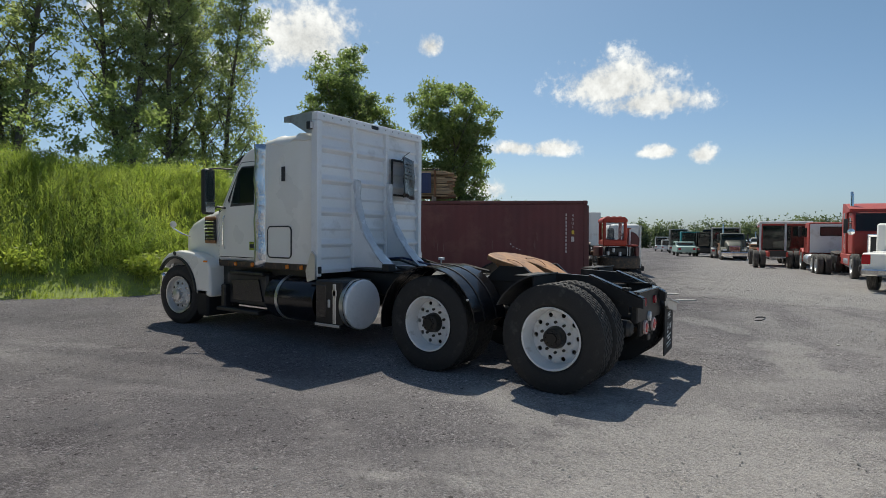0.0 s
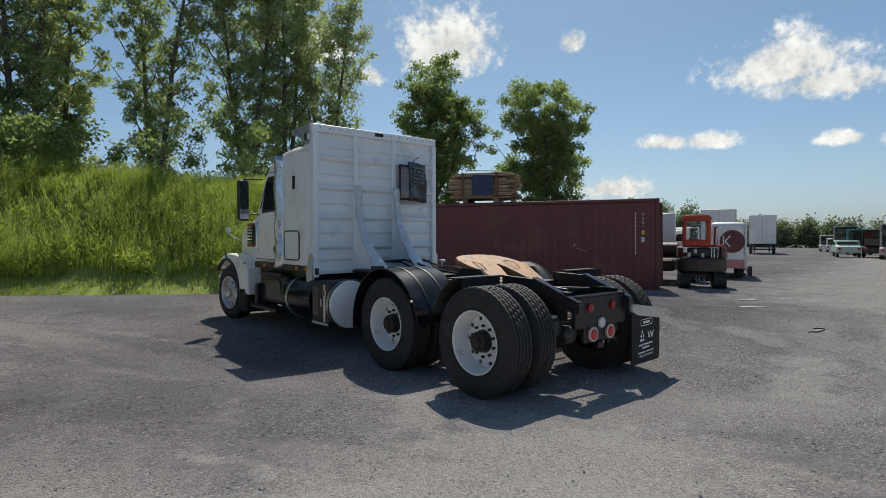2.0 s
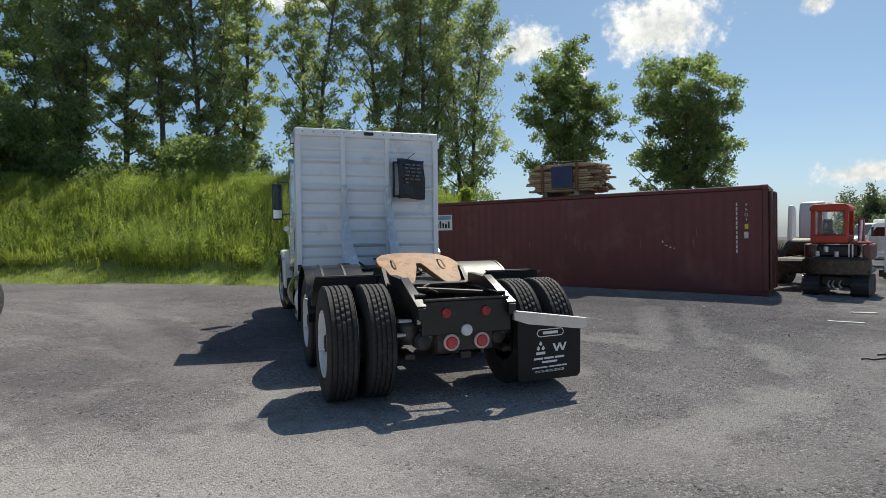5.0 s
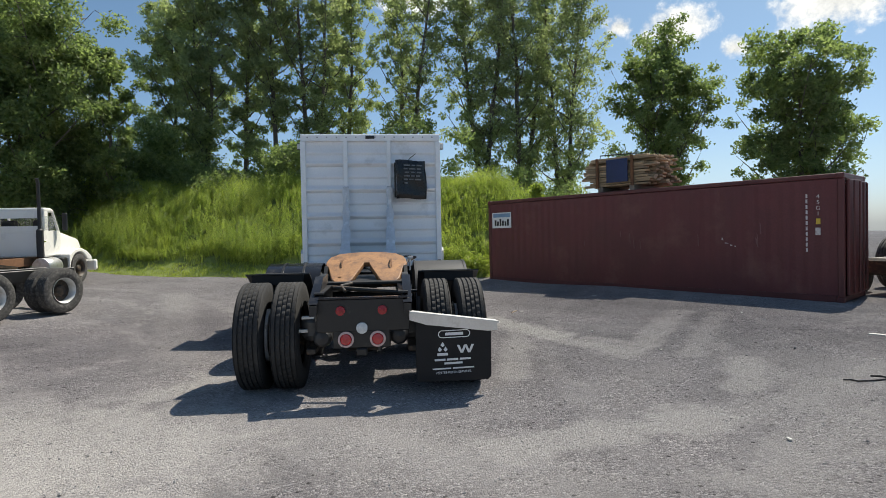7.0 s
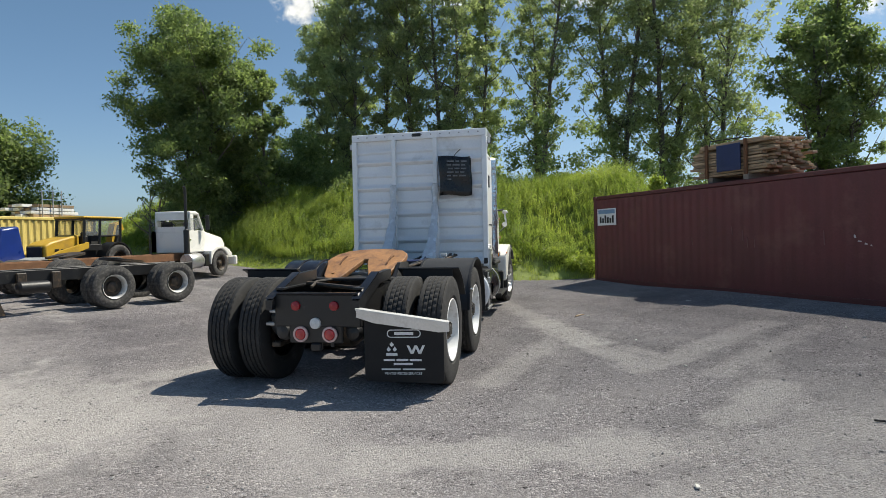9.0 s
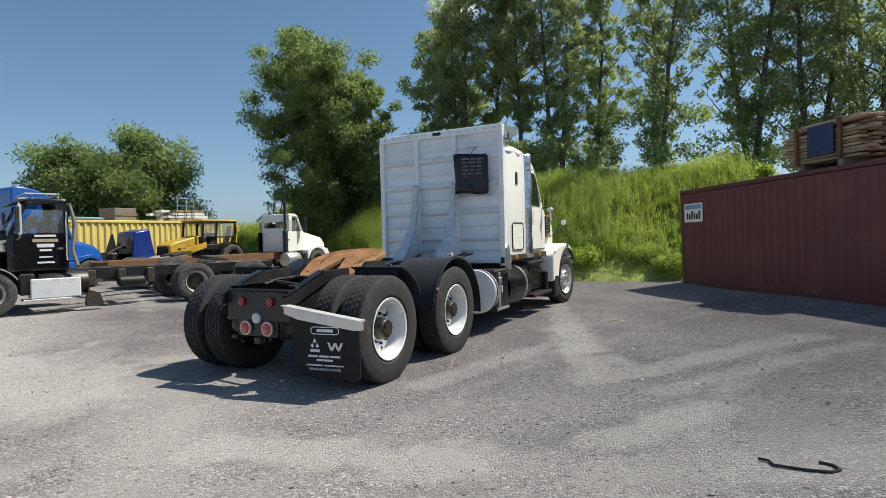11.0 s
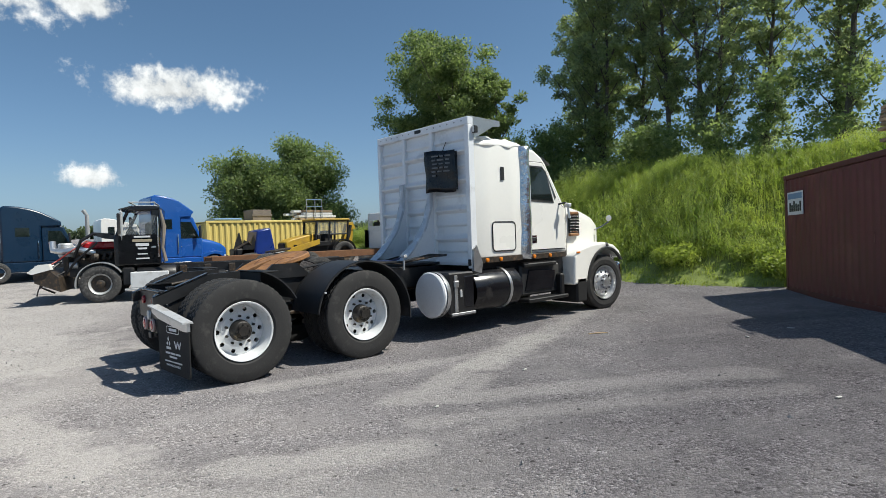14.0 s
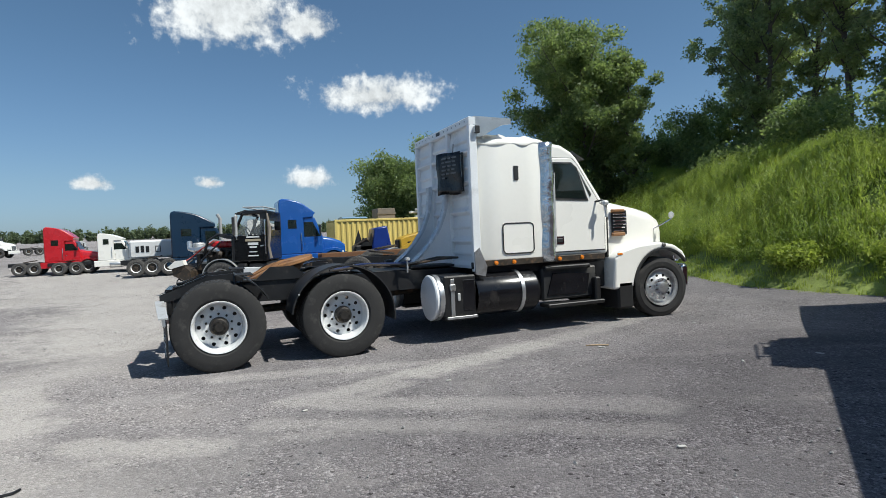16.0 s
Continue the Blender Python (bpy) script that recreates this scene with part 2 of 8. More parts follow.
    for cx, cy, rad, width, strength in ((17.0, -2.5, 15.2, 0.2, 0.3), (17.0, -2.5, 13.3, 0.22, 0.35), (17.0, -2.5, 12.3, 0.14, 0.25), (-9.0, -3.0, 6.2, 0.26, 0.7), (-9.0, -3.0, 8.1, 0.26, 0.65), (-7.4, 3.4, 3.6, 0.3, 0.6), (-7.4, 3.4, 5.0, 0.25, 0.5), (9.0, -14.0, 12.5, 0.3, 0.4), (22.0, 3.0, 9.5, 0.7, 0.6), (22.0, 2.0, 12.0, 0.5, 0.35)):
        dx, dy = math_n("SUBTRACT", sep.outputs[0], cx), math_n("SUBTRACT", sep.outputs[1], cy)
        dist = math_n("SQRT", math_n("ADD", math_n("MULTIPLY", dx, dx), math_n("MULTIPLY", dy, dy)))
        wob = math_n("MULTIPLY", math_n("SUBTRACT", dust.outputs["Fac"], 0.5), 0.8)
        off = math_n("ABSOLUTE", math_n("ADD", math_n("SUBTRACT", dist, rad), wob))
        r = N.new("ShaderNodeMapRange")
        r.interpolation_type = "SMOOTHSTEP"
        L.new(off, r.inputs["Value"])
        r.inputs["From Min"].default_value, r.inputs["From Max"].default_value, r.inputs["To Max"].default_value = width, 0.0, strength
        line = math_n("MULTIPLY", r.outputs["Result"], math_n("MAXIMUM", math_n("MULTIPLY", math_n("SUBTRACT", rough_edge.outputs["Fac"], 0.38), 4.0), 0.0))
        tracks = line if tracks is None else math_n("MAXIMUM", tracks, line)
    # straighter dusty strips left by tyres, and patches of darker gravel
    def strip(x0, y0, x1, y1, width, strength, ragged=1.0):
        l2 = (x1 - x0) ** 2 + (y1 - y0) ** 2
        ax, ay = math_n("SUBTRACT", sep.outputs[0], x0), math_n("SUBTRACT", sep.outputs[1], y0)
        h = math_n("DIVIDE", math_n("ADD", math_n("MULTIPLY", ax, x1 - x0), math_n("MULTIPLY", ay, y1 - y0)), l2)
        h = math_n("MINIMUM", math_n("MAXIMUM", h, 0.0), 1.0)
        ex, ey = math_n("SUBTRACT", ax, math_n("MULTIPLY", h, x1 - x0)), math_n("SUBTRACT", ay, math_n("MULTIPLY", h, y1 - y0))
        d = math_n("SQRT", math_n("ADD", math_n("MULTIPLY", ex, ex), math_n("MULTIPLY", ey, ey)))
        d = math_n("ADD", d, math_n("MULTIPLY", math_n("SUBTRACT", rough_edge.outputs["Fac"], 0.5), ragged * width * 1.8))
        r = N.new("ShaderNodeMapRange")
        r.interpolation_type = "SMOOTHSTEP"
        L.new(d, r.inputs["Value"])
        r.inputs["From Min"].default_value, r.inputs["From Max"].default_value, r.inputs["To Max"].default_value = width, 0.3 * width, strength
        return r.outputs["Result"]

    for s in ((0.6, 7.2, 1.9, 3.7, 0.3, 0.5), (1.9, 3.7, 2.5, 1.9, 0.42, 0.85), (2.5, 1.9, 2.9, 0.9, 0.3, 0.6), (2.2, 2.6, 1.5, 0.0, 0.26, 0.5), (2.9, 1.6, 3.4, 0.9, 0.2, 0.5), (3.0, 0.6, 4.9, 2.9, 0.3, 0.5), (3.6, 0.3, 5.3, 2.5, 0.22, 0.4), (-1.9, -0.2, -1.5, 0.4, 0.35, 0.6), (3.6, -2.6, 6.4, -1.6, 0.7, 0.5, 1.6),
              (3.4, -1.0, 3.95, -0.2, 0.3, 0.6), (-1.6, -0.9, 0.5, -2.0, 0.8, 0.35), (0.5, -2.0, 1.2, -2.5, 0.6, 0.3), (1.0, -2.05, 2.6, -1.55, 0.42, 0.65, 1.5),
              (2.8, -1.6, 5.2, -0.9, 0.4, 0.4, 2.0), (2.3, -2.85, 3.7, -1.9, 0.4, 0.4, 2.2), (-4.6, 7.6, -2.4, 1.6, 0.5, 0.45), (-8.5, -2.0, -1.8, -1.6, 1.8, 0.75), (-13.0, 1.0, -5.0, -0.6, 2.2, 0.7), (9.0, -1.5, 60.0, 8.0, 4.5, 0.85), (-30.0, -6.0, -9.0, -3.0, 4.0, 0.7)):
        tracks = math_n("MAXIMUM", tracks, strip(*s))
    # chips poke through the dust
    poke = N.new("ShaderNodeMapRange")
    L.new(hue.outputs[1], poke.inputs["Value"])
    poke.inputs["From Min"].default_value, poke.inputs["From Max"].default_value, poke.inputs["To Min"].default_value, poke.inputs["To Max"].default_value = 0.1, 0.7, 0.5, 1.0
    col = mix(math_n("MULTIPLY", tracks, poke.outputs["Result"]), col, sand)
    dark_gravel = math_n("MAXIMUM", strip(-4.2, 1.4, -2.6, 3.6, 2.6, 1.0, 0.5), math_n("MAXIMUM", strip(5.0, 2.5, 3.2, 5.8, 1.6, 0.8, 0.5), strip(6.3, -0.2, 4.6, 4.4, 1.7, 0.8, 0.9)))
    col = mix(dark_gravel, col, mix(1.0, col, (0.72, 0.71, 0.73), "MULTIPLY"))
    L.new(col, b.inputs["Base Color"])
    b.inputs["Roughness"].default_value = 1.0
    b.inputs["Specular IOR Level"].default_value = 0.1
    b.inputs["Diffuse Roughness"].default_value = 0.8
    h = math_n("ADD", math_n("MULTIPLY", stones.outputs["Distance"], -1.0), math_n("MULTIPLY", pebbles.outputs["Distance"], -0.5))
    thin = N.new("ShaderNodeRGBToBW")
    L.new(cover, thin.inputs[0])
    h = math_n("ADD", math_n("MULTIPLY", h, math_n("ADD", math_n("MULTIPLY", thin.outputs[0], 0.75), 0.25)), math_n("MULTIPLY", grain.outputs["Fac"], 0.5))
    h = math_n("ADD", h, math_n("MULTIPLY", rock.outputs[0], math_n("SUBTRACT", 0.9, math_n("MULTIPLY", rocks.outputs["Distance"], 2.5))))
    bp = N.new("ShaderNodeBump")
    bp.inputs["Strength"].default_value, bp.inputs["Distance"].default_value = 0.85, 0.015
    L.new(h, bp.inputs["Height"]), L.new(bp.outputs[0], b.inputs["Normal"])
    return m


GRAVEL = gravel_material()
STONE = surf("loose_stone", (0.26, 0.255, 0.25), 0.85, vary=0.4, scale=9, fine=60, space="World")
DEBRIS_W = surf("pale_scrap", (0.5, 0.49, 0.46), 0.7)
SOIL_GRASS = surf("grass_soil", (0.2, 0.25, 0.06), 0.9, vary=0.5, scale=1.2, fine=30, bump=0.5, dirt=(0.1, 0.12, 0.035), dirt_amount=0.5, space="World")
GRASS = leaf_material("grass_blades", (0.22, 0.305, 0.055), (0.43, 0.49, 0.115), 0.55)
WEEDS = leaf_material("weed_leaves", (0.16, 0.245, 0.05), (0.41, 0.49, 0.12), 0.55)
LEAF_A = leaf_material("poplar_leaves", (0.15, 0.20, 0.105), (0.43, 0.50, 0.27), 0.62)
LEAF_B = leaf_material("maple_leaves", (0.10, 0.158, 0.065), (0.31, 0.39, 0.165), 0.62)
LEAF_FAR = leaf_material("far_leaves", (0.09, 0.125, 0.075), (0.19, 0.24, 0.13), 0.45)
BARK = surf("bark", (0.12, 0.105, 0.09), 0.9, vary=0.4, scale=4, fine=25, bump=0.6)
MAROON = surf("maroon_paint", (0.125, 0.03, 0.031), 0.55, vary=0.22, scale=1.4, fine=35, bump=0.06, dirt=(0.19, 0.075, 0.06), dirt_amount=0.25, dirt_scale=1.1)
MAROON_DARK = surf("maroon_edge", (0.10, 0.025, 0.024), 0.5, vary=0.25, scale=3)
MAROON_RUB = surf("rubbed_maroon", (0.19, 0.085, 0.08), 0.6, vary=0.3, scale=8)
CODE_W = surf("stencil_white", (0.62, 0.58, 0.56), 0.7, vary=0.15, dirt=(0.3, 0.12, 0.1), dirt_amount=0.4, dirt_scale=9)
LABEL_W = surf("label_white", (0.70, 0.72, 0.72), 0.5, vary=0.1)
LABEL_Y = surf("label_yellow", (0.65, 0.45, 0.05), 0.5)
LABEL_B = surf("label_blue", (0.18, 0.3, 0.45), 0.5)
LUMBER = surf("weathered_lumber", (0.36, 0.26, 0.16), 0.8, vary=0.3, scale=5, fine=50, random=0.35)
LUMBER_GREY = surf("grey_timber", (0.2, 0.17, 0.14), 0.85, vary=0.3, random=0.2)
TARP_BLUE = surf("navy_tarp", (0.012, 0.025, 0.09), 0.45, vary=0.3, scale=4, bump=0.4)
WHITE = surf("white_paint", (0.86, 0.845, 0.79), 0.3, vary=0.025, scale=1.2, fine=20, bump=0.012, coat=0.3)
ALU_WHITE = surf("chalky_aluminium", (0.83, 0.85, 0.865), 0.36, metal=0.1, vary=0.06, scale=2.5, fine=40, bump=0.04, dirt=(0.6, 0.61, 0.61), dirt_amount=0.12, dirt_scale=2.6)
ALU = surf("brushed_aluminium", (0.62, 0.63, 0.64), 0.34, metal=0.85, vary=0.14, scale=4, fine=90, bump=0.06, dirt=(0.3, 0.28, 0.25), dirt_amount=0.25, dirt_scale=4)
ALU_DULL = surf("dusty_aluminium", (0.6, 0.61, 0.61), 0.5, metal=0.45, vary=0.12, scale=5, fine=80, bump=0.08, dirt=(0.34, 0.32, 0.29), dirt_amount=0.35, dirt_scale=5)
CHROME = surf("chrome", (0.78, 0.78, 0.78), 0.12, metal=1.0, vary=0.06, scale=6, bump=0.0)
PLASTIC_WRAP = surf("wrinkled_film", (0.62, 0.66, 0.70), 0.2, metal=0.9, vary=0.3, scale=5, fine=18, bump=0.9)
CLEAR_FILM = surf("milky_film", (0.72, 0.76, 0.80), 0.25, metal=0.1, vary=0.14, scale=9, fine=22, bump=0.9, trans=0.2)
RIM_W = surf("white_rim", (0.72, 0.73, 0.73), 0.38, vary=0.06, scale=8, bump=0.05, dirt=(0.34, 0.3, 0.26), dirt_amount=0.22, dirt_scale=7)
RUBBER = surf("tyre_rubber", (0.024, 0.0235, 0.0235), 0.8, vary=0.3, scale=9, fine=80, bump=0.2, dirt=(0.07, 0.066, 0.062), dirt_amount=0.2, dirt_scale=7)
RUBBER_DUSTY = surf("dusty_rubber", (0.05, 0.048, 0.046), 0.85, vary=0.3, scale=6, fine=70, bump=0.25, dirt=(0.15, 0.142, 0.132), dirt_amount=0.5, dirt_scale=16)
BLACK = surf("black_steel", (0.011, 0.011, 0.012), 0.45, vary=0.35, scale=5, fine=60, bump=0.1, dirt=(0.06, 0.055, 0.048), dirt_amount=0.12, dirt_scale=6)
BLACK_GLOSS = surf("black_gloss", (0.010, 0.010, 0.012), 0.2, vary=0.3, scale=4, bump=0.02, dirt=(0.06, 0.055, 0.05), dirt_amount=0.15, dirt_scale=3)
BLACK_RUBBER = surf("black_rubber_sheet", (0.006, 0.006, 0.007), 0.75, vary=0.25, scale=5, bump=0.1)
BLACK_PLASTIC = surf("black_plastic", (0.022, 0.023, 0.025), 0.5, vary=0.25, scale=5, bump=0.1, dirt=(0.1, 0.095, 0.085), dirt_amount=0.25)
GREASE = surf("greasy_iron", (0.035, 0.027, 0.02), 0.55, vary=0.5, scale=12, fine=60, bump=0.4, dirt=(0.14, 0.085, 0.045), dirt_amount=0.4, dirt_scale=14)
HUB_GREASE = surf("black_grease", (0.02, 0.017, 0.014), 0.5, vary=0.4, scale=14, fine=60, bump=0.4, dirt=(0.16, 0.11, 0.04), dirt_amount=0.14, dirt_scale=9)
RUST_TAN = surf("rusty_greased_plate", (0.30, 0.145, 0.055), 0.6, vary=0.4, scale=4, fine=50, bump=0.25, dirt=(0.10, 0.045, 0.025), dirt_amount=0.5, dirt_scale=7)
RUST = surf("brown_rust", (0.16, 0.075, 0.035), 0.85, vary=0.4, scale=6, bump=0.4)
DULL_LENS = surf("dull_red_lens", (0.28, 0.012, 0.02), 0.25, vary=0.2, scale=30)
RED_LENS = surf("red_lens", (0.42, 0.012, 0.02), 0.15, vary=0.15, scale=40, coat=0.6)
LENS_RING = surf("pale_lens_ring", (0.55, 0.4, 0.38), 0.4, vary=0.1)
AMBER = surf("amber_lens", (0.75, 0.22, 0.02), 0.2, vary=0.15, coat=0.5)
CLEAR_LENS = surf("grey_lens", (0.58, 0.6, 0.6), 0.2, vary=0.15, scale=30)
GLASS = glass_material("tinted_glass", (0.012, 0.02, 0.018), 0.82)
GLASS_PALE = glass_material("pale_glass", (0.05, 0.07, 0.07), 0.7)
GLASS_CLEAR = glass_material("dusty_clear_glass", (0.35, 0.38, 0.38), 0.18)
FILM_BLACK = surf("black_film", (0.006, 0.007, 0.009), 0.28, vary=0.4, scale=9, fine=18, bump=0.5)
CHALK = surf("faded_writing", (0.17, 0.175, 0.18), 0.7, vary=0.3)
WRITE_W = surf("white_lettering", (0.75, 0.76, 0.76), 0.6, vary=0.06)
YELLOW = surf("machine_yellow", (0.5, 0.31, 0.03), 0.5, vary=0.15, dirt=(0.2, 0.12, 0.04), dirt_amount=0.3)
YELLOW_BOX = surf("pale_yellow_paint", (0.66, 0.52, 0.16), 0.55, vary=0.12, scale=1.2, dirt=(0.4, 0.28, 0.1), dirt_amount=0.2, random=0.05)
BLUE = surf("blue_paint", (0.012, 0.09, 0.36), 0.25, vary=0.1, scale=2, bump=0.02, coat=0.5)
DEEP_BLUE = surf("deep_blue_paint", (0.008, 0.03, 0.19), 0.3, vary=0.2, scale=3, coat=0.3)
NAVY = surf("navy_paint", (0.004, 0.022, 0.052), 0.3, vary=0.15, scale=2, bump=0.02, coat=0.15)
RED = surf("red_paint", (0.50, 0.012, 0.02), 0.28, vary=0.12, scale=2, bump=0.02, coat=0.5)
RED_FADED = surf("faded_red_paint", (0.33, 0.035, 0.025), 0.55, vary=0.2, scale=3, dirt=(0.2, 0.08, 0.05), dirt_amount=0.3)
ORANGE = surf("orange_red_paint", (0.40, 0.04, 0.018), 0.5, vary=0.2, scale=3, dirt=(0.22, 0.06, 0.03), dirt_amount=0.3)
WHITE_VAN = surf("van_white", (0.68, 0.69, 0.69), 0.45, vary=0.08, scale=1.0, dirt=(0.45, 0.43, 0.4), dirt_amount=0.25)
GREY_PAINT = surf("grey_paint", (0.32, 0.33, 0.33), 0.5, vary=0.15)
TAN_PAINT = surf("tan_paint", (0.42, 0.36, 0.25), 0.55, vary=0.15)
DULL_GREEN = surf("dull_green_paint", (0.04, 0.05, 0.04), 0.55, vary=0.2, dirt=(0.16, 0.12, 0.08), dirt_amount=0.4)
TEAL = surf("teal_paint", (0.03, 0.28, 0.33), 0.45, vary=0.15)
GREEN_PALE = surf("pale_green_paint", (0.3, 0.42, 0.38), 0.5, vary=0.15)
DUST_FABRIC = surf("seat_fabric", (0.03, 0.03, 0.03), 0.9)

# ---- mesh helpers ----


class MB:
    """Collects geometry for one mesh."""

    def __init__(self):
        self.v, self.f = [], []

    def add(self, verts, faces, m=None):
        o = len(self.v)
        self.v += [tuple(m @ Vector(p)) for p in verts] if m is not None else [tuple(p) for p in verts]
        self.f += [tuple(o + i for i in f) for f in faces]
        return self

    def box(self, x0, x1, y0, y1, z0, z1, b=0.0, m=None):
        b = min(b, 0.49 * (x1 - x0), 0.49 * (y1 - y0), 0.49 * (z1 - z0))
        if b <= 0:
            v = [(x, y, z) for x in (x0, x1) for y in (y0, y1) for z in (z0, z1)]
            return self.add(v, [(0, 1, 3, 2), (4, 6, 7, 5), (0, 4, 5, 1), (2, 3, 7, 6), (0, 2, 6, 4), (1, 5, 7, 3)], m)
        v, idx = [], {}
        for sx in (0, 1):
            for sy in (0, 1):
                for sz in (0, 1):
                    c = ((x0, x1)[sx], (y0, y1)[sy], (z0, z1)[sz])
                    i = ((x0 + b, x1 - b)[sx], (y0 + b, y1 - b)[sy], (z0 + b, z1 - b)[sz])
                    for a in range(3):
                        p = list(i)
                        p[a] = c[a]
                        idx[(sx, sy, sz, a)] = len(v)
                        v.append(p)
        f = []
        for a in range(3):
            o = [k for k in range(3) if k != a]
            for s in (0, 1):
                loop = []
                for q in ((0, 0), (1, 0), (1, 1), (0, 1)):
                    c = [0, 0, 0]
                    c[a], c[o[0]], c[o[1]] = s, q[0], q[1]
                    loop.append(idx[(*c, a)])
                flip = (s == 1) == (a == 1)
                f.append(tuple(reversed(loop)) if flip else tuple(loop))
        for a in range(3):
            o = [k for k in range(3) if k != a]
            for s in ((0, 0), (0, 1), (1, 0), (1, 1)):
                c0, c1 = [0, 0, 0], [0, 0, 0]
                c0[o[0]], c0[o[1]], c1[o[0]], c1[o[1]], c1[a] = *s, *s, 1
                f.append((idx[(*c0, o[0])], idx[(*c0, o[1])], idx[(*c1, o[1])], idx[(*c1, o[0])]))
        for sx in (0, 1):
            for sy in (0, 1):
                for sz in (0, 1):
                    f.append(tuple(idx[(sx, sy, sz, a)] for a in range(3)))
        return self.add(v, f, m)

    def prism(self, poly, axis, a, b, m=None):
        n = len(poly)

        def put(p, w):
            return (w, *p) if axis == 0 else (p[0], w, p[1]) if axis == 1 else (*p, w)

        v = [put(p, a) for p in poly] + [put(p, b) for p in poly]
        f = [tuple(range(n)), tuple(range(2 * n - 1, n - 1, -1))] + [(i, (i + 1) % n, n + (i + 1) % n, n + i) for i in range(n)]
        return self.add(v, f, m)

    def loft(self, rings, caps=True, m=None, closed=True):
        n = len(rings[0])
        v = [p for r in rings for p in r]
        f = []
        for k in range(len(rings) - 1):
            for i in range(n if closed else n - 1):
                j = (i + 1) % n
                f.append((k * n + i, k * n + j, (k + 1) * n + j, (k + 1) * n + i))
        if caps:
            f += [tuple(range(n - 1, -1, -1)), tuple((len(rings) - 1) * n + i for i in range(n))]
        return self.add(v, f, m)

    def tube(self, pts, r, n=8, caps=True, m=None):
        pts = [Vector(p) for p in pts]
        rs = r if isinstance(r, (list, tuple)) else [r] * len(pts)
        rings, side = [], None
        for i, p in enumerate(pts):
            d = (pts[min(i + 1, len(pts) - 1)] - pts[max(i - 1, 0)]).normalized()
            if side is None:
                side = d.orthogonal().normalized()
            side = (side - d * side.dot(d)).normalized()
            up = d.cross(side)
            rings.append([p + (side * math.cos(2 * math.pi * k / n) + up * math.sin(2 * math.pi * k / n)) * rs[i] for k in range(n)])
        return self.loft(rings, caps, m)

    def lathe(self, prof, n=40, m=None, arc=None):
        """Profile of (x, r) turned about the x axis."""
        a0, a1 = arc if arc else (0, 2 * math.pi)
        k = n if not arc else n + 1
        rings = [[(x, r * math.cos(a0 + (a1 - a0) * i / n), r * math.sin(a0 + (a1 - a0) * i / n)) for i in range(k)] for x, r in prof]
        return self.loft(rings, False, m, closed=not arc)

    def disc(self, c, r, axis=0, n=24, flip=False):
        v = [(0, r * math.cos(2 * math.pi * i / n), r * math.sin(2 * math.pi * i / n)) for i in range(n)]
        v = [(p[0] + c[0], p[1] + c[1], p[2] + c[2]) if axis == 0 else (p[1] + c[0], p[0] + c[1], p[2] + c[2]) for p in v]
        return self.add(v, [tuple(range(n))])


def part(name, mb, material, parent=None, label="", smooth=35, m=None):
    me = bpy.data.meshes.new(name)
    me.from_pydata(mb.v, [], mb.f)
    bm = bmesh.new()
    bm.from_mesh(me)
    bmesh.ops.recalc_face_normals(bm, faces=bm.faces)
    bm.to_mesh(me)
    bm.free()
    me.materials.append(material)
    if smooth:
        me.shade_smooth()
        me.set_sharp_from_angle(angle=radians(smooth))
    ob = new(name, me)
    if parent is not None:
        ob.parent = parent
    if m is not None:
        ob.matrix_basis = m
    return tagged(ob, label)


def thing(name, label, category, group="", m=None):
    ob = new(name)
    ob.empty_display_size = 0.2
    if m is not None:
        ob.matrix_world = m
    return tagged(ob, label, category, group)


def ellipse_ring(cx, cz, rx, rz, y, n=16, p=2.0):
    out = []
    for i in range(n):
        a = 2 * math.pi * (i + 0.5) / n
        c, s = math.cos(a), math.sin(a)
        out.append((cx + rx * math.copysign(abs(c) ** (2 / p), c), y, cz + rz * math.copysign(abs(s) ** (2 / p), s)))
    return out


# ---- ground ----


def smooth01(a):
    a = np.clip(a, 0, 1)
    return a * a * (3 - 2 * a)


def ground_z(x, y):
    x, y = np.asarray(x, float), np.asarray(y, float)
    d = np.hypot(np.maximum(np.abs(x) - 1.3, 0), np.maximum(np.maximum(-0.6 - y, y - 7), 0))
    z = 0.26 * smooth01(d / 6) - 0.015 * np.maximum(0, x - 9)
    z = z + 0.08 * np.clip(-x - 8, 0, 5.9) + 0.02 * np.maximum(-x - 13.9, 0)
    z = z + 0.1 * smooth01((y - 4) / 4) * smooth01((-x - 6) / 3)
    z = z - 0.09 * smooth01((x - 4.5) / 3) * smooth01((8.5 - y) / 4)
    return z


def gz(x, y):
    return float(ground_z(x, y))


def berm_foot(x):
    return 9.7 + 0.30 * np.clip(-x, 0, 11)


def berm_z(x, y):
    x, y = np.asarray(x, float), np.asarray(y, float)
    s = (y - berm_foot(x)) / 4.3
    tall = 2.85 * (1 - smooth01((x - 3.2) / 6.5)) * (1 - 0.85 * smooth01((-x - 10.5) / 12))
    bump = 0.10 * np.sin(1.1 * x + 0.7 * y) + 0.07 * np.sin(2.3 * x - 1.1 * y + 1)
    return ground_z(x, y) - 0.12 + tall * smooth01(s * 0.92) * (1 - 0.35 * smooth01((s - 1.6) / 2)) + bump * smooth01(s * 2) + 0.16 * smooth01(s * 6)


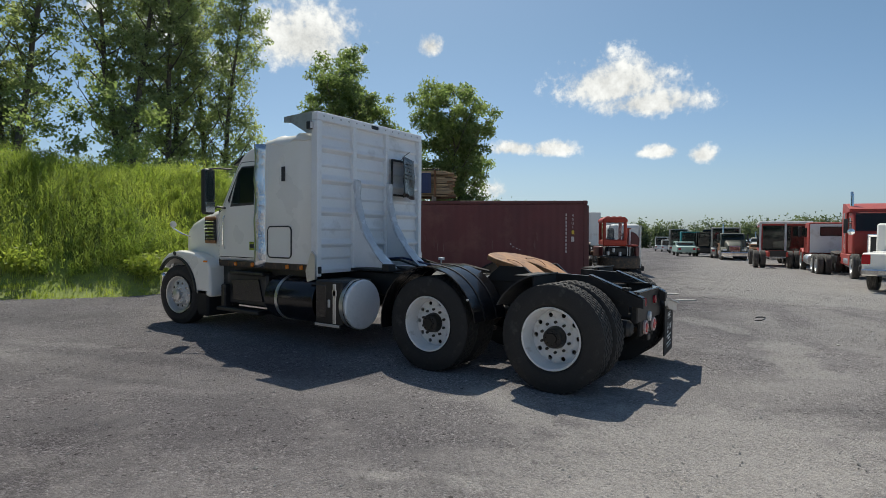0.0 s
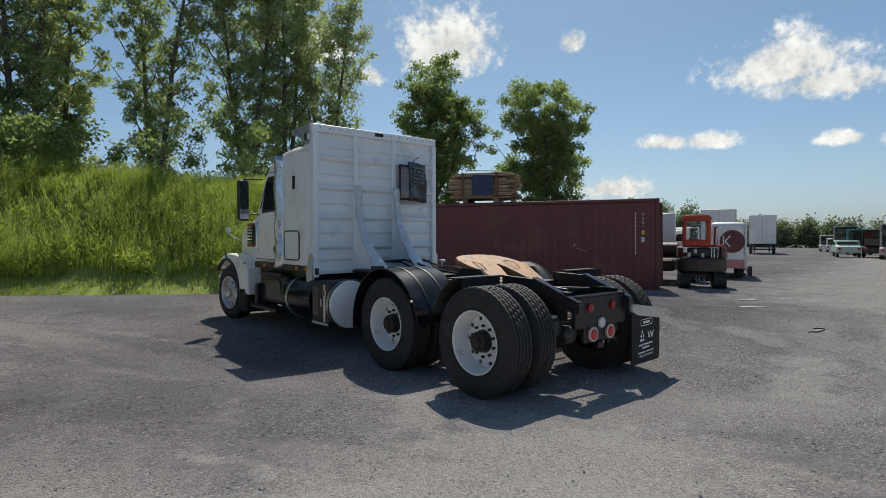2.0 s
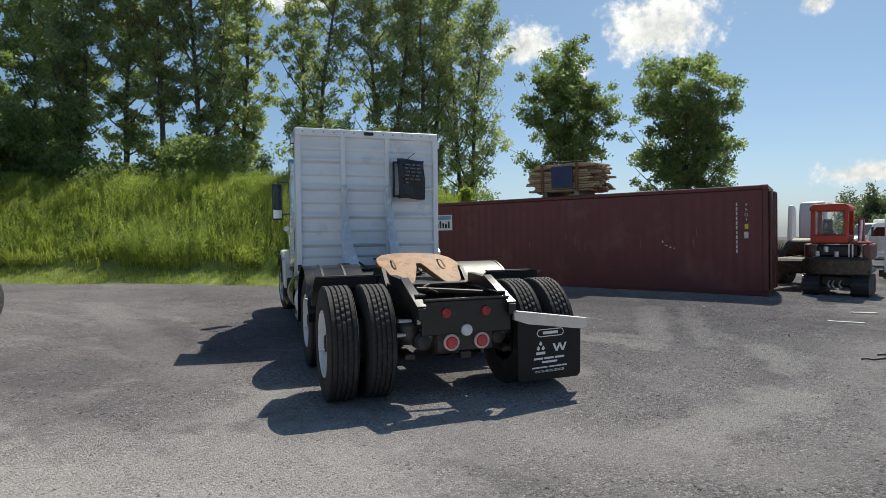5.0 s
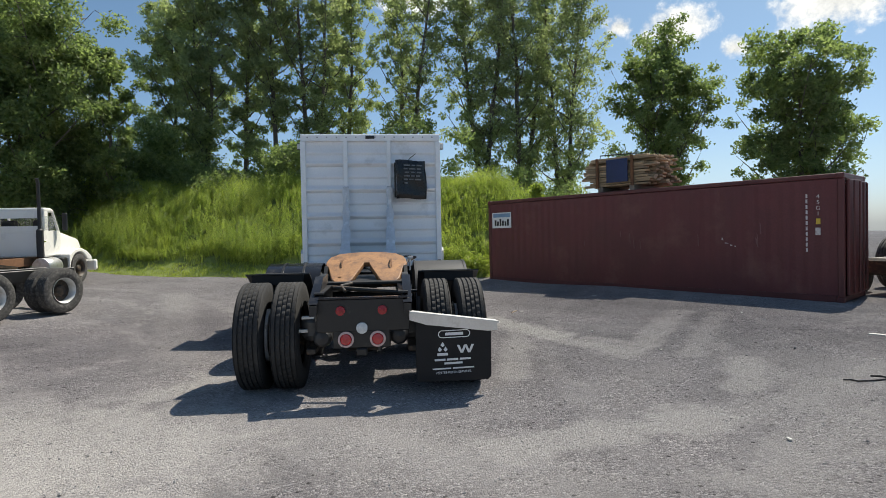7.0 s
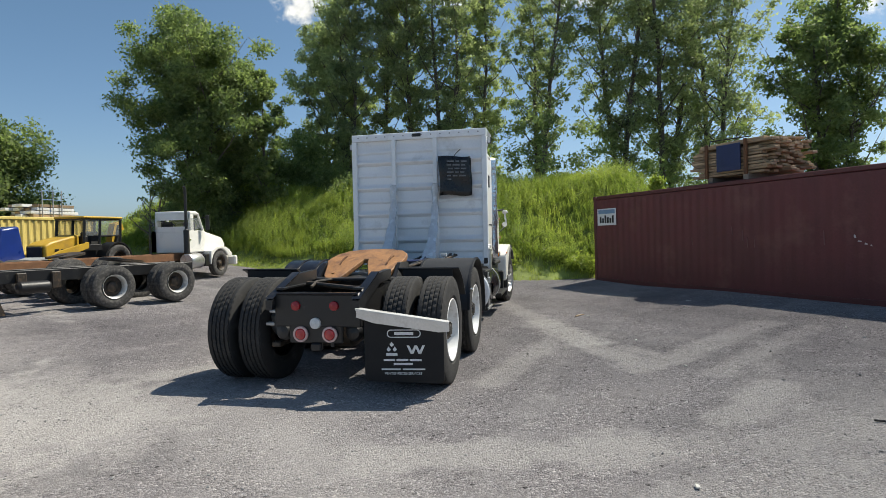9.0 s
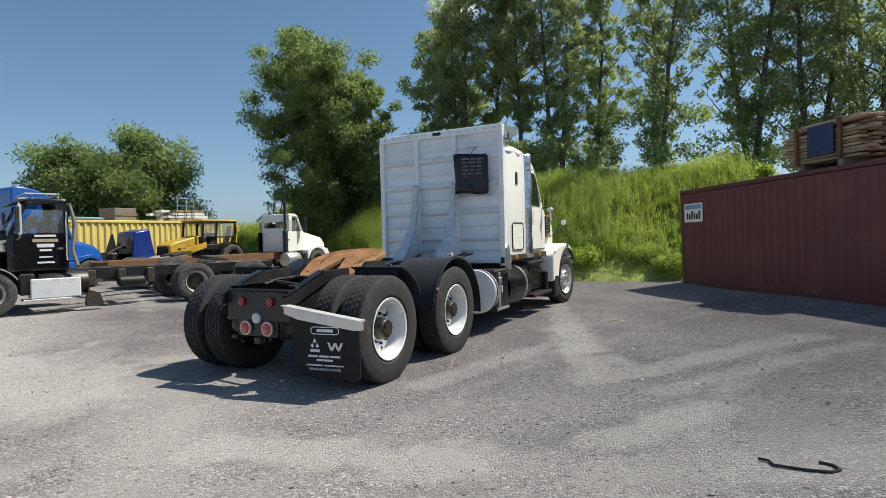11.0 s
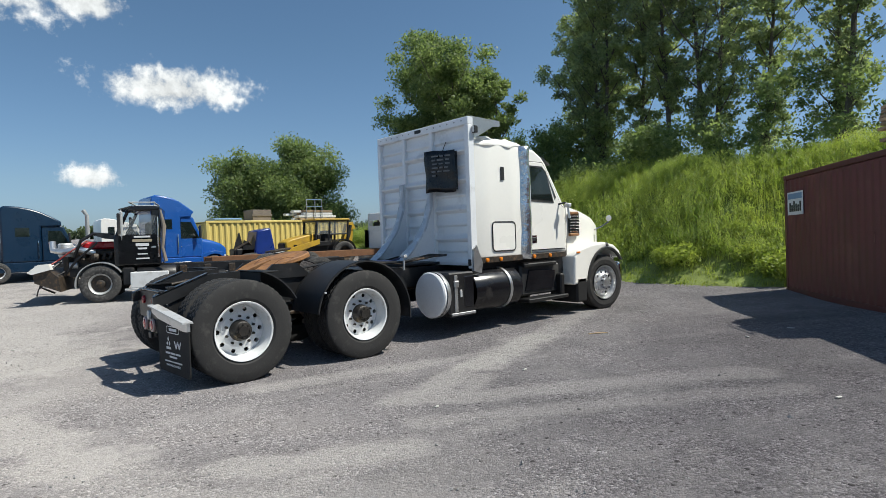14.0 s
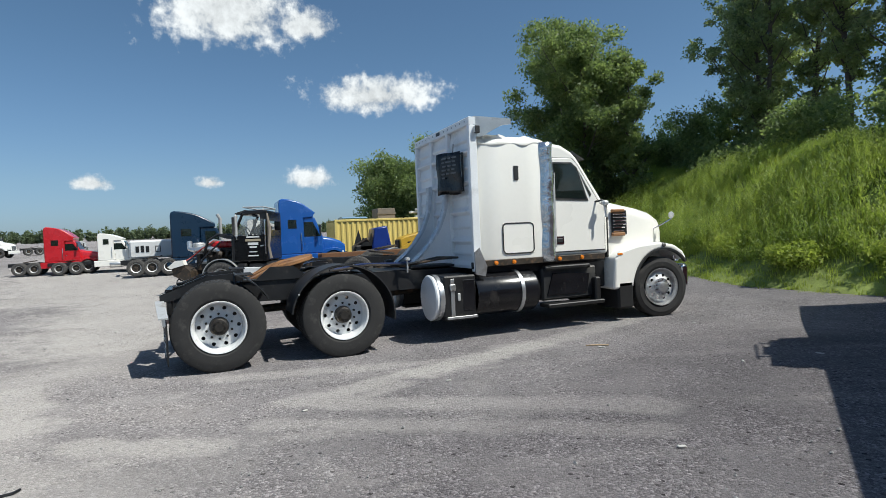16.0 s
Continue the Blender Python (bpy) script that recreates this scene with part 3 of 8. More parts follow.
def sheet(name, xs, ys, fz, material, label, skip=None):
    X, Y = np.meshgrid(xs, ys)
    Z = fz(X, Y)
    verts = np.stack([X, Y, Z], -1).reshape(-1, 3)
    nx, ny = len(xs), len(ys)
    faces = [(j * nx + i, j * nx + i + 1, (j + 1) * nx + i + 1, (j + 1) * nx + i) for j in range(ny - 1) for i in range(nx - 1)]
    me = bpy.data.meshes.new(name)
    me.from_pydata(verts.tolist(), [], faces)
    me.materials.append(material)
    me.shade_smooth()
    return tagged(new(name, me), label, name, kind="structure")


def spread(near, far, step):
    a = list(np.arange(-near, near + 1e-6, step))
    out, d, s = [], near, step
    while d < far:
        s *= 1.35
        d += s
        out.append(d)
    return np.array([-q for q in reversed(out)] + a + out)


def ground_rough(X, Y):
    return ground_z(X, Y) + 0.012 * np.sin(1.7 * X + 0.6 * Y) * np.sin(1.3 * Y - 0.5 * X) * smooth01((np.hypot(X, Y - 3) - 3) / 4)


sheet("ground", spread(17, 1500, 0.3), spread(17, 1500, 0.3), ground_rough, GRAVEL, "compacted grey gravel yard with dusty wheel tracks")
sheet("embankment", np.arange(-34, 12.1, 0.4), np.concatenate([np.arange(9.2, 19, 0.35), np.arange(19, 60, 3)]), lambda X, Y: np.where(Y < berm_foot(X) - 0.05, ground_z(X, Y) - 0.15, berm_z(X, Y)), SOIL_GRASS, "overgrown green grass embankment behind the yard")
RNG = np.random.default_rng(7)


def stuff_mesh(name, verts, faces, material, label, category, smooth=False):
    me = bpy.data.meshes.new(name)
    me.from_pydata(np.asarray(verts).tolist(), [], np.asarray(faces).tolist())
    me.materials.append(material)
    if smooth:
        me.shade_smooth()
    return tagged(new(name, me), label, category, kind="stuff")


def stones(count):
    """Loose chips of crushed stone: small, flattened, uneven lumps."""
    base = np.array([(1, 0, 0), (-1, 0, 0), (0, 1, 0), (0, -1, 0), (0, 0, 1), (0, 0, -1)], float)
    tri = np.array([(0, 2, 4), (2, 1, 4), (1, 3, 4), (3, 0, 4), (2, 0, 5), (1, 2, 5), (3, 1, 5), (0, 3, 5)])
    ang = RNG.uniform(-2.6, 2.6, count)
    x = RNG.uniform(-9, 10, count)
    y = RNG.uniform(-7.5, 8.5, count)
    size = 0.004 + 0.008 * RNG.random(count) ** 2.5 + 0.009 * (RNG.random(count) > 0.985)
    v = base[None] * (1 + RNG.uniform(-0.35, 0.35, (count, 6, 1))) * size[:, None, None] * np.array([1, 0.8, 0.6])
    c, s = np.cos(ang * 3)[:, None], np.sin(ang * 3)[:, None]
    vx, vy = v[..., 0] * c - v[..., 1] * s, v[..., 0] * s + v[..., 1] * c
    z = ground_z(x, y)
    v = np.stack([vx + x[:, None], vy + y[:, None], v[..., 2] + (z + size * 0.25)[:, None]], -1)
    return v.reshape(-1, 3), (tri[None] + 6 * np.arange(count)[:, None, None]).reshape(-1, 3)


stuff_mesh("loose_gravel", *stones(26000), STONE, "scattered loose chips of grey crushed stone", "gravel")


def blades(x, y, z, height, width, per, lean):
    """Tufts of bent blades, two faces a blade."""
    n = len(x)
    rep = np.repeat(np.arange(n), per)
    m = len(rep)
    a = RNG.uniform(0, 2 * np.pi, m)
    h = height[rep] * RNG.uniform(0.55, 1.1, m)
    l = lean * h * RNG.uniform(0.2, 1.0, m)
    w = width * RNG.uniform(0.6, 1.3, m)
    px, py, pz = x[rep] + RNG.normal(0, 0.06, m), y[rep] + RNG.normal(0, 0.06, m), z[rep]
    dx, dy = np.cos(a), np.sin(a)
    sx, sy = -dy * w, dx * w
    p0 = np.stack([px - sx, py - sy, pz - 0.03], -1)
    p1 = np.stack([px + sx, py + sy, pz - 0.03], -1)
    p2 = np.stack([px + dx * l * 0.35 + sx * 0.8, py + dy * l * 0.35 + sy * 0.8, pz + h * 0.6], -1)
    p3 = np.stack([px + dx * l * 0.35 - sx * 0.8, py + dy * l * 0.35 - sy * 0.8, pz + h * 0.6], -1)
    p4 = np.stack([px + dx * l, py + dy * l, pz + h], -1)
    v = np.stack([p0, p1, p2, p3, p4], 1).reshape(-1, 3)
    k = 5 * np.arange(m)
    return v, [tuple(q) for q in np.stack([k, k + 1, k + 2, k + 3], -1)] + [tuple(q) for q in np.stack([k + 3, k + 2, k + 4], -1)]


def ragged_stuff(name, v, f, material, label, category):
    me = bpy.data.meshes.new(name)
    me.from_pydata(v.tolist(), [], [tuple(int(i) for i in q) for q in f])
    me.materials.append(material)
    return tagged(new(name, me), label, category, kind="stuff")


n = 15000
gx = RNG.uniform(-22, 9, n)
gs = np.abs(RNG.uniform(-0.02, 1.35, n))
gy = berm_foot(gx) + 4.3 * gs
patchy = 0.5 + 0.5 * np.sin(1.3 * gx + 2 * np.sin(0.9 * gy)) * np.sin(1.7 * gy - 0.6 * gx)
gh = np.where(gs < 0.24, 0.07, np.where(gs < 0.5, 0.18 + 0.2 * patchy, 0.14 + 0.16 * patchy)) * RNG.uniform(0.7, 1.25, n)
ragged_stuff("tall_grass", *blades(gx, gy, berm_z(gx, gy), gh, 0.006, 12, 0.6), GRASS, "tall green grass on the embankment", "grass")


def weeds(count):
    """Leafy stalks in drifts: small leaves set round upright stems."""
    x = RNG.uniform(-22, 9, count)
    s = 0.25 + 0.04 * np.sin(1.9 * x) + 1.1 * RNG.random(count) ** 1.25
    y = berm_foot(x) + 4.3 * s
    drift = 0.5 + 0.5 * np.sin(0.9 * x + 1.5 * np.sin(0.7 * y) + 1) * np.sin(1.1 * y + 0.5 * x)
    keep = RNG.random(count) < 0.35 + 0.65 * drift
    x, y, s, drift = x[keep], y[keep], s[keep], drift[keep]
    h = (0.24 + 0.5 * drift * np.where(s < 0.45, 1.5, np.where(s < 0.7, 1.0, 0.7))) * RNG.uniform(0.6, 1.3, len(x))
    per = 24
    m = len(x) * per
    r = np.repeat(np.arange(len(x)), per)
    t = np.tile((np.arange(per) + 0.5) / per, len(x))
    a = RNG.uniform(0, 2 * np.pi, m)
    length = (0.045 + 0.035 * RNG.random(m)) * (1.2 - 0.6 * t)
    bx, by, bz0 = x[r] + RNG.normal(0, 0.035, m), y[r] + RNG.normal(0, 0.035, m), berm_z(x, y)[r] + h[r] * t
    dx, dy, up = np.cos(a), np.sin(a), RNG.uniform(0.5, 1.6, m)
    w = 0.22 * length
    p0 = np.stack([bx, by, bz0], -1)
    p2 = p0 + np.stack([dx * length, dy * length, up * length], -1)
    mid = p0 * 0.5 + p2 * 0.5 + np.stack([np.zeros(m), np.zeros(m), 0.12 * length], -1)
    side = np.stack([-dy * w, dx * w, np.zeros(m)], -1)
    v = np.stack([p0, mid + side, p2, mid - side], 1).reshape(-1, 3)
    return v, np.arange(m)[:, None] * 4 + np.arange(4)


ragged_stuff("leafy_weeds", *weeds(15000), WEEDS, "leafy green weeds growing in drifts on the embankment", "weeds")

# ---- freight container ----
CM = pose(7.75, 3.38, 0, -0.6, 0, 36.65) @ pose(0, -0.31, 0)
CL, CW, C0, C1 = 8.24, 1.5, 0.16, 2.39


def words(text, size, material, parent, m, name="lettering", label=""):
    """Flat lettering as a thin mesh."""
    cu = bpy.data.curves.new("type", "FONT")
    cu.body, cu.size, cu.extrude, cu.align_x, cu.align_y = text, size, 0.001, "CENTER", "CENTER"
    tmp = new("type", cu)
    me = bpy.data.meshes.new_from_object(tmp.evaluated_get(bpy.context.evaluated_depsgraph_get()))
    bpy.data.objects.remove(tmp)
    me.materials.clear()
    me.materials.append(material)
    ob = new(name, me)
    ob.parent, ob.matrix_basis = parent, m
    return tagged(ob, label)


def corrugated(u0, u1, z0, z1, depth, pitch, plane, flip=1):
    """A sheet of trapezoid ribs along u; plane(u, d, z) gives the place."""
    us, u = [], u0
    while u < u1:
        for du, d in ((0, 0), (0.28, 0), (0.5, 1), (0.78, 1)):
            us.append((min(u + du * pitch, u1), d * depth))
        u += pitch
    us.append((u1, 0))
    mb = MB()
    rings = [[plane(a, d, z0) for a, d in us], [plane(a, d, z1) for a, d in us], [plane(a, d + 0.02, z1) for a, d in us], [plane(a, d + 0.02, z0) for a, d in us]]
    n = len(us)
    v = [p for r in rings for p in r]
    f = [(i, i + 1, n + i + 1, n + i) for i in range(n - 1)] + [(2 * n + i, 2 * n + i + 1, 3 * n + i + 1, 3 * n + i) for i in range(n - 1)]
    return mb.add(v, f)


box40 = thing("shipping_container", "long maroon corrugated steel shipping container standing on the gravel", "container", m=CM)
part("side_panel", corrugated(0.1, CL - 0.1, C0 + 0.12, C1 - 0.1, 0.010, 0.2, lambda a, d, z: (0.015 + d, a, z)), MAROON, box40, smooth=20)
part("side_panel", corrugated(0.1, CL - 0.1, C0 + 0.12, C1 - 0.1, 0.010, 0.2, lambda a, d, z: (CW - 0.02 - d, a, z)), MAROON, box40, smooth=20)
part("end_panel", corrugated(0.1, CW - 0.1, C0 + 0.12, C1 - 0.1, 0.010, 0.2, lambda a, d, z: (a, CL - 0.02 - d, z)), MAROON, box40, smooth=20)
part("roof", corrugated(0.05, CL - 0.05, 0.05, CW - 0.05, 0.015, 0.2, lambda a, d, z: (z, a, C1 - 0.03 - d)), MAROON, box40, smooth=20)
part("floor_panel", MB().box(0.05, CW - 0.05, 0.05, CL - 0.05, C0 + 0.05, C0 + 0.11), BLACK, box40)
for px in (0, CW - 0.1):
    for py in (0, CL - 0.1):
        part("corner_post", MB().box(px, px + 0.1, py, py + 0.1, C0 + 0.1, C1 - 0.1, 0.012), MAROON_DARK, box40)
        for pz in (C0, C1 - 0.1):
            part("corner_casting", MB().box(px - 0.004, px + 0.104, py - 0.004, py + 0.124, pz, pz + 0.1, 0.015), MAROON_DARK, box40)
for px in (0, CW - 0.07):
    part("top_rail", MB().box(px, px + 0.07, 0.12, CL - 0.12, C1 - 0.09, C1 - 0.005, 0.012), MAROON_DARK, box40)
    part("bottom_rail", MB().box(px, px + 0.07, 0.12, CL - 0.12, C0 + 0.01, C0 + 0.13, 0.012), MAROON_DARK, box40)
for py in (0, CL - 0.07):
    part("end_rail", MB().box(0.1, CW - 0.1, py, py + 0.07, C1 - 0.1, C1 - 0.005, 0.012), MAROON_DARK, box40)
    part("end_sill", MB().box(0.1, CW - 0.1, py, py + 0.07, C0 + 0.01, C0 + 0.12, 0.012), MAROON_DARK, box40)
for k, (x0, turn) in enumerate(((0.1, 4), (CW - 0.1, -3))):
    w = (CW - 0.22) / 2
    d = part("door", MB().box(0 if k == 0 else -w, w if k == 0 else 0, -0.05, 0, C0 + 0.13, C1 - 0.11, 0.012), MAROON_DARK, box40, "maroon steel door with locking rods", m=pose(x0, -0.005, 0, 0, 0, -turn if k == 0 else 0))
    for q in (0.25, 0.7):
        xx = (q if k == 0 else -q) * w
        part("lock_rod", MB().tube([(xx, -0.075, C0 + 0.16), (xx, -0.075, C1 - 0.14)], 0.015), MAROON_DARK, d)
SIDE = Matrix(((0, 0, -1, 0), (-1, 0, 0, 0), (0, 1, 0, 0), (0, 0, 0, 1)))  # lettering plane facing -x
for k in range(11):
    z = 2.02 - k * 0.095
    part("code_mark", MB().box(0.005, 0.011, 0.54, 0.568, z - 0.034, z + 0.034), CODE_W, box40, "stencilled white identification bar" if k == 0 else "", smooth=0)
for k, ch in enumerate("45G1"):
    words(ch, 0.1, CODE_W, box40, Matrix.Translation((0.008, 0.38, 2.0 - 0.1 * k)) @ SIDE, "size_code", "stencilled white size code" if k == 0 else "")
part("warning_label", MB().box(0.004, 0.01, 0.345, 0.41, 1.52, 1.62), LABEL_Y, box40, "small yellow label")
part("warning_label", MB().box(0.004, 0.01, 0.345, 0.42, 1.33, 1.46), CODE_W, box40, "small white label")
lab = part("owner_label", MB().box(0.002, 0.008, 7.1, 7.78, 1.64, 2.06), LABEL_W, box40, "white owner label with a faded blue band", m=pose(0, 0.31, 0))
part("label_band", MB().box(-0.002, 0.003, 7.14, 7.74, 1.93, 2.03), LABEL_B, lab)
for k in range(6):
    part("label_mark", MB().box(-0.003, 0.003, 7.18 + 0.09 * k, 7.24 + 0.09 * k, 1.7, 1.7 + (0.18, 0.12, 0.14, 0.19, 0.12, 0.16)[k]), BLACK, lab)
for u, z, l, h in ((1.80, 1.14, 0.05, 0.035), (1.88, 1.19, 0.07, 0.02), (1.97, 1.25, 0.035, 0.06), (1.74, 1.12, 0.025, 0.03)):
    part("scrape", MB().prism([(u, z), (u + l, z + 0.2 * h), (u + 0.8 * l, z + h), (u + 0.2 * l, z + 0.7 * h)], 0, 0.006, 0.012), CODE_W, box40, "pale scraped scuff")
RS = random.Random(14)
for k in range(9):
    u, z, l = RS.uniform(0.8, 5.4), RS.uniform(1.0, 1.5), RS.uniform(0.12, 0.3)
    part("rub_mark", MB().prism([(u, z), (u + 0.02, z + 0.03), (u + 0.025, z + l), (u + 0.008, z + l * 0.8)], 0, 0.007, 0.0115), MAROON_RUB, box40, "faint vertical rub mark")

# ---- lumber stack on the container ----
stack = thing("lumber_stack", "bundle of weathered boards with a navy tarp panel", "lumber", m=CM @ pose(0, 0.31, 0))
RL = random.Random(5)
for y in (3.65, 4.45):
    part("bolster", MB().box(0.12, 1.3, y - 0.06, y + 0.06, C1 - 0.012, C1 + 0.12, 0.01), LUMBER_GREY, stack)
board_meshes = []
for k in range(5):
    w, h, l = 0.15, 0.045, 1.42 + 0.09 * k
    board_meshes.append(part("board", MB().box(-w / 2, w / 2, -l / 2, l / 2, 0, h, 0.005), LUMBER, stack))
first = list(board_meshes)
for row in range(11):
    for col in range(8):
        if RL.random() < 0.06:
            continue
        src = first[RL.randrange(5)]
        ob = new("board", src.data)
        ob.parent = stack
        ob.matrix_basis = pose(0.2 + 0.152 * col, 4.02 + RL.uniform(-0.1, 0.1), C1 + 0.12 + 0.056 * row, RL.uniform(-0.6, 0.6), RL.uniform(-1.5, 1.5), RL.uniform(-1, 1))
for ob in first:
    ob.matrix_basis = pose(0.25 + 0.2 * first.index(ob), 4.02, C1 + 0.12 + 0.056 * 11, 0, 0, RL.uniform(-3, 3))
part("tarp_panel", MB().box(0.06, 0.085, 3.72, 4.25, C1 + 0.2, C1 + 0.72, 0.006), TARP_BLUE, stack, "navy blue tarp panel hung on the boards")
for y in (3.62, 4.5):
    part("stake", MB().box(0.06, 0.11, y - 0.03, y + 0.03, C1 + 0.1, C1 + 0.78, 0.006), RUST, stack)
part("top_rail", MB().tube([(0.08, 3.5, C1 + 0.8), (0.08, 4.4, C1 + 0.84), (0.08, 4.42, C1 + 0.74)], 0.012), BLACK, stack, "thin bent steel rail")

# ---- trees ----


def leaf_mesh(name, c, size, R, material):
    """Small pointed leaves, one face each, at the places c."""
    n = len(c)
    a, b = R.normal(0, 1, (n, 3)), R.normal(0, 1, (n, 3))
    a /= np.linalg.norm(a, axis=1)[:, None]
    b -= a * (a * b).sum(1)[:, None]
    b /= np.linalg.norm(b, axis=1)[:, None]
    s = (size * R.uniform(0.6, 1.4, n))[:, None]
    v = np.stack([c - a * s + b * s * 0.75, c + a * s * 1.15, c - a * s - b * s * 0.75], 1).reshape(-1, 3)
    me = bpy.data.meshes.new(name)
    me.vertices.add(3 * n)
    me.vertices.foreach_set("co", v.astype(np.float32).ravel())
    me.loops.add(3 * n)
    me.loops.foreach_set("vertex_index", np.arange(3 * n, dtype=np.int32))
    me.polygons.add(n)
    me.polygons.foreach_set("loop_start", np.arange(0, 3 * n, 3, dtype=np.int32))
    me.update(calc_edges=True)
    me.materials.append(material)
    return new(name, me)


def tree(name, label, x, y, z0, height, crown_w, low, leaf_mat, leaves, size, seed, stems=1, upright=0.75, clump=0.14, droop=0.0, peak=0.45):
    """Tapered stems, ascending limbs with twigs, and a clump of leaves round every twig."""
    R = np.random.default_rng(seed)
    top = thing(name, label, "tree", "trees on the embankment", pose(x, y, z0))
    tips, girth = [], []
    for s in range(stems):
        lean = R.normal(0, 0.035, 2) + (np.array([math.cos(2.4 * s + seed), math.sin(2.4 * s + seed)]) * 0.1 if stems > 1 else 0)
        h = height * (1 - 0.1 * s)
        pts, rad = [], []
        wob = np.cumsum(R.normal(0, 0.008 * height, (9, 2)), 0)
        for i in range(9):
            t = i / 8
            pts.append((lean[0] * h * t + wob[i][0] * t + 0.12 * s, lean[1] * h * t + wob[i][1] * t, -0.25 + h * 0.97 * t))
            rad.append((0.0085 * height + 0.015) * (1 - t) ** 0.8 + 0.01)
        part("trunk", MB().tube(pts, rad, 8), BARK, top)
        P = np.array(pts)
        limbs = MB()
        count = int(24 * height / 8 / stems ** 0.4)
        for i in range(count):
            q0 = (i + R.random()) / count
            t = low + (0.98 - low) * q0
            k = t * 8
            a = P[int(k)] + (P[min(int(k) + 1, 8)] - P[int(k)]) * (k - int(k))
            az = 2.4 * i + R.normal(0, 0.4)
            form = (q0 / peak) ** 0.6 if q0 < peak else max(0.0, 1 - (q0 - peak) / (1.02 - peak)) ** 0.65
            reach = crown_w * (0.25 + 0.75 * form) * R.uniform(0.6, 1.12)
            rise = reach * upright * (0.7 + 0.7 * R.random())
            out = np.array([math.cos(az), math.sin(az), 0])
            q = [a, a + out * reach * 0.5 + (0, 0, rise * 0.4), a + out * reach + (0, 0, rise - droop * reach)]
            r0 = 0.045 * (1 - t) + 0.014
            limbs.tube(q, [r0, r0 * 0.6, 0.006], 5)
            for j in range(6):
                u = 0.22 + 0.8 * j / 5
                b = q[0] + (q[1] - q[0]) * min(1, u * 2) if u < 0.5 else q[1] + (q[2] - q[1]) * (u - 0.5) * 2
                e = b + np.clip(R.normal(0, 1, 3), -1.4, 1.4) * (0.15 * crown_w, 0.15 * crown_w, 0.16 * crown_w) + (0, 0, 0.06 * crown_w)
                limbs.tube([b, (b + e) / 2 + (0, 0, 0.04), e], [0.012, 0.008, 0.004], 3, False)
                tips.append(e)
                girth.append(clump * crown_w * R.uniform(0.55, 1.25))
        for d in range(3):
            tips.append(P[-1] + (0, 0, -0.25 * d))
            girth.append(clump * crown_w * 0.6)
        part("branchwork", limbs, BARK, top, smooth=0)
    tips, girth = np.array(tips), np.array(girth)
    pick = R.choice(len(tips), leaves, p=girth ** 1.6 / (girth ** 1.6).sum())
    ball = R.normal(0, 1, (leaves, 3))
    ball /= np.linalg.norm(ball, axis=1)[:, None]
    ball *= (R.random(leaves) ** 0.55)[:, None] * (1 + 0.25 * np.abs(R.normal(0, 1, leaves)))[:, None]
    c = tips[pick] + ball * girth[pick][:, None] * (1.15, 1.15, 0.85)
    leaf_mesh("crown", c, size, R, leaf_mat).parent = top
    return top


def bz(x, y):
    return float(berm_z(x, y))


POPLAR = "tall leafy poplar with grey bark on the embankment"
ROW = [  # x, y, top, crown, share of leaves, stems, lowest limb
    (-8.6, 19.3, 11.4, 1.9, 1.1, 1, 0.10), (-7.2, 18.3, 13.2, 1.75, 1.0, 2, 0.12), (-5.7, 18.6, 13.6, 1.6, 0.9, 1, 0.16), (-4.55, 18.9, 14.0, 1.5, 0.75, 1, 0.30),
    (-2.9, 18.7, 14.2, 1.75, 1.05, 2, 0.14), (-1.6, 20.2, 13.6, 1.6, 0.85, 1, 0.12), (0.95, 18.9, 13.8, 1.45, 0.8, 2, 0.18), (4.2, 18.1, 14.4, 1.95, 1.15, 2, 0.16),
    (5.9, 18.7, 14.6, 2.0, 1.15, 2, 0.16), (7.7, 18.3, 13.2, 1.9, 1.0, 2, 0.15),
]
for i, (x, y, zt, w, share, stems, low) in enumerate(ROW):
    x, y, zt, w = 1.12 * x, -3 + 1.12 * (y + 3), 1.5 + 1.12 * (zt - 1.5), 1.06 * w
    tree("poplar_tree", POPLAR, x, y, bz(x, y) - 0.1, zt - bz(x, y), w, low, LEAF_A, int(25000 * share), 0.057, 100 + i, stems, 1.05, 0.15)
tree("maple_tree", "broad round leafy tree at the end of the embankment", -12.0, 14.9, bz(-12.0, 14.9) - 0.1, 8.3, 3.1, 0.05, LEAF_B, 125000, 0.05, 41, 3, 0.7, 0.15, 0.1, 0.42)
tree("maple_tree", "lower bright tree beside the round one", -9.6, 15.6, bz(-9.6, 15.6) - 0.1, 5.6, 1.35, 0.05, LEAF_B, 16000, 0.05, 42, 1, 0.8, 0.17)
tree("poplar_tree", "pointed poplar standing behind the container", 10.3, 14.4, 0.3, 8.7, 1.85, 0.08, LEAF_B, 42000, 0.05, 51, 3, 1.15, 0.16)
tree("poplar_tree", "spreading poplar standing alone behind the container", 13.4, 11.1, 0.2, 7.4, 1.95, 0.08, LEAF_B, 50000, 0.05, 52, 3, 1.15, 0.16)
tree("bushy_tree", "dense rounded tree far beyond the parked trucks", -17.2, 10.3, 0.6, 5.3, 2.1, 0.0, LEAF_B, 75000, 0.048, 61, 3, 0.6, 0.27, 0.1, 0.35)
tree("bushy_tree", "lower rounded tree far beyond the parked trucks", -19.0, 8.6, 0.6, 4.7, 2.0, 0.0, LEAF_B, 70000, 0.048, 62, 3, 0.55, 0.27, 0.1, 0.35)
tree("bare_sapling", "thin half-bare sapling at the foot of the embankment", -12.6, 12.4, bz(-12.6, 12.4), 3.4, 0.7, 0.15, LEAF_A, 900, 0.04, 63, 2, 1.1)


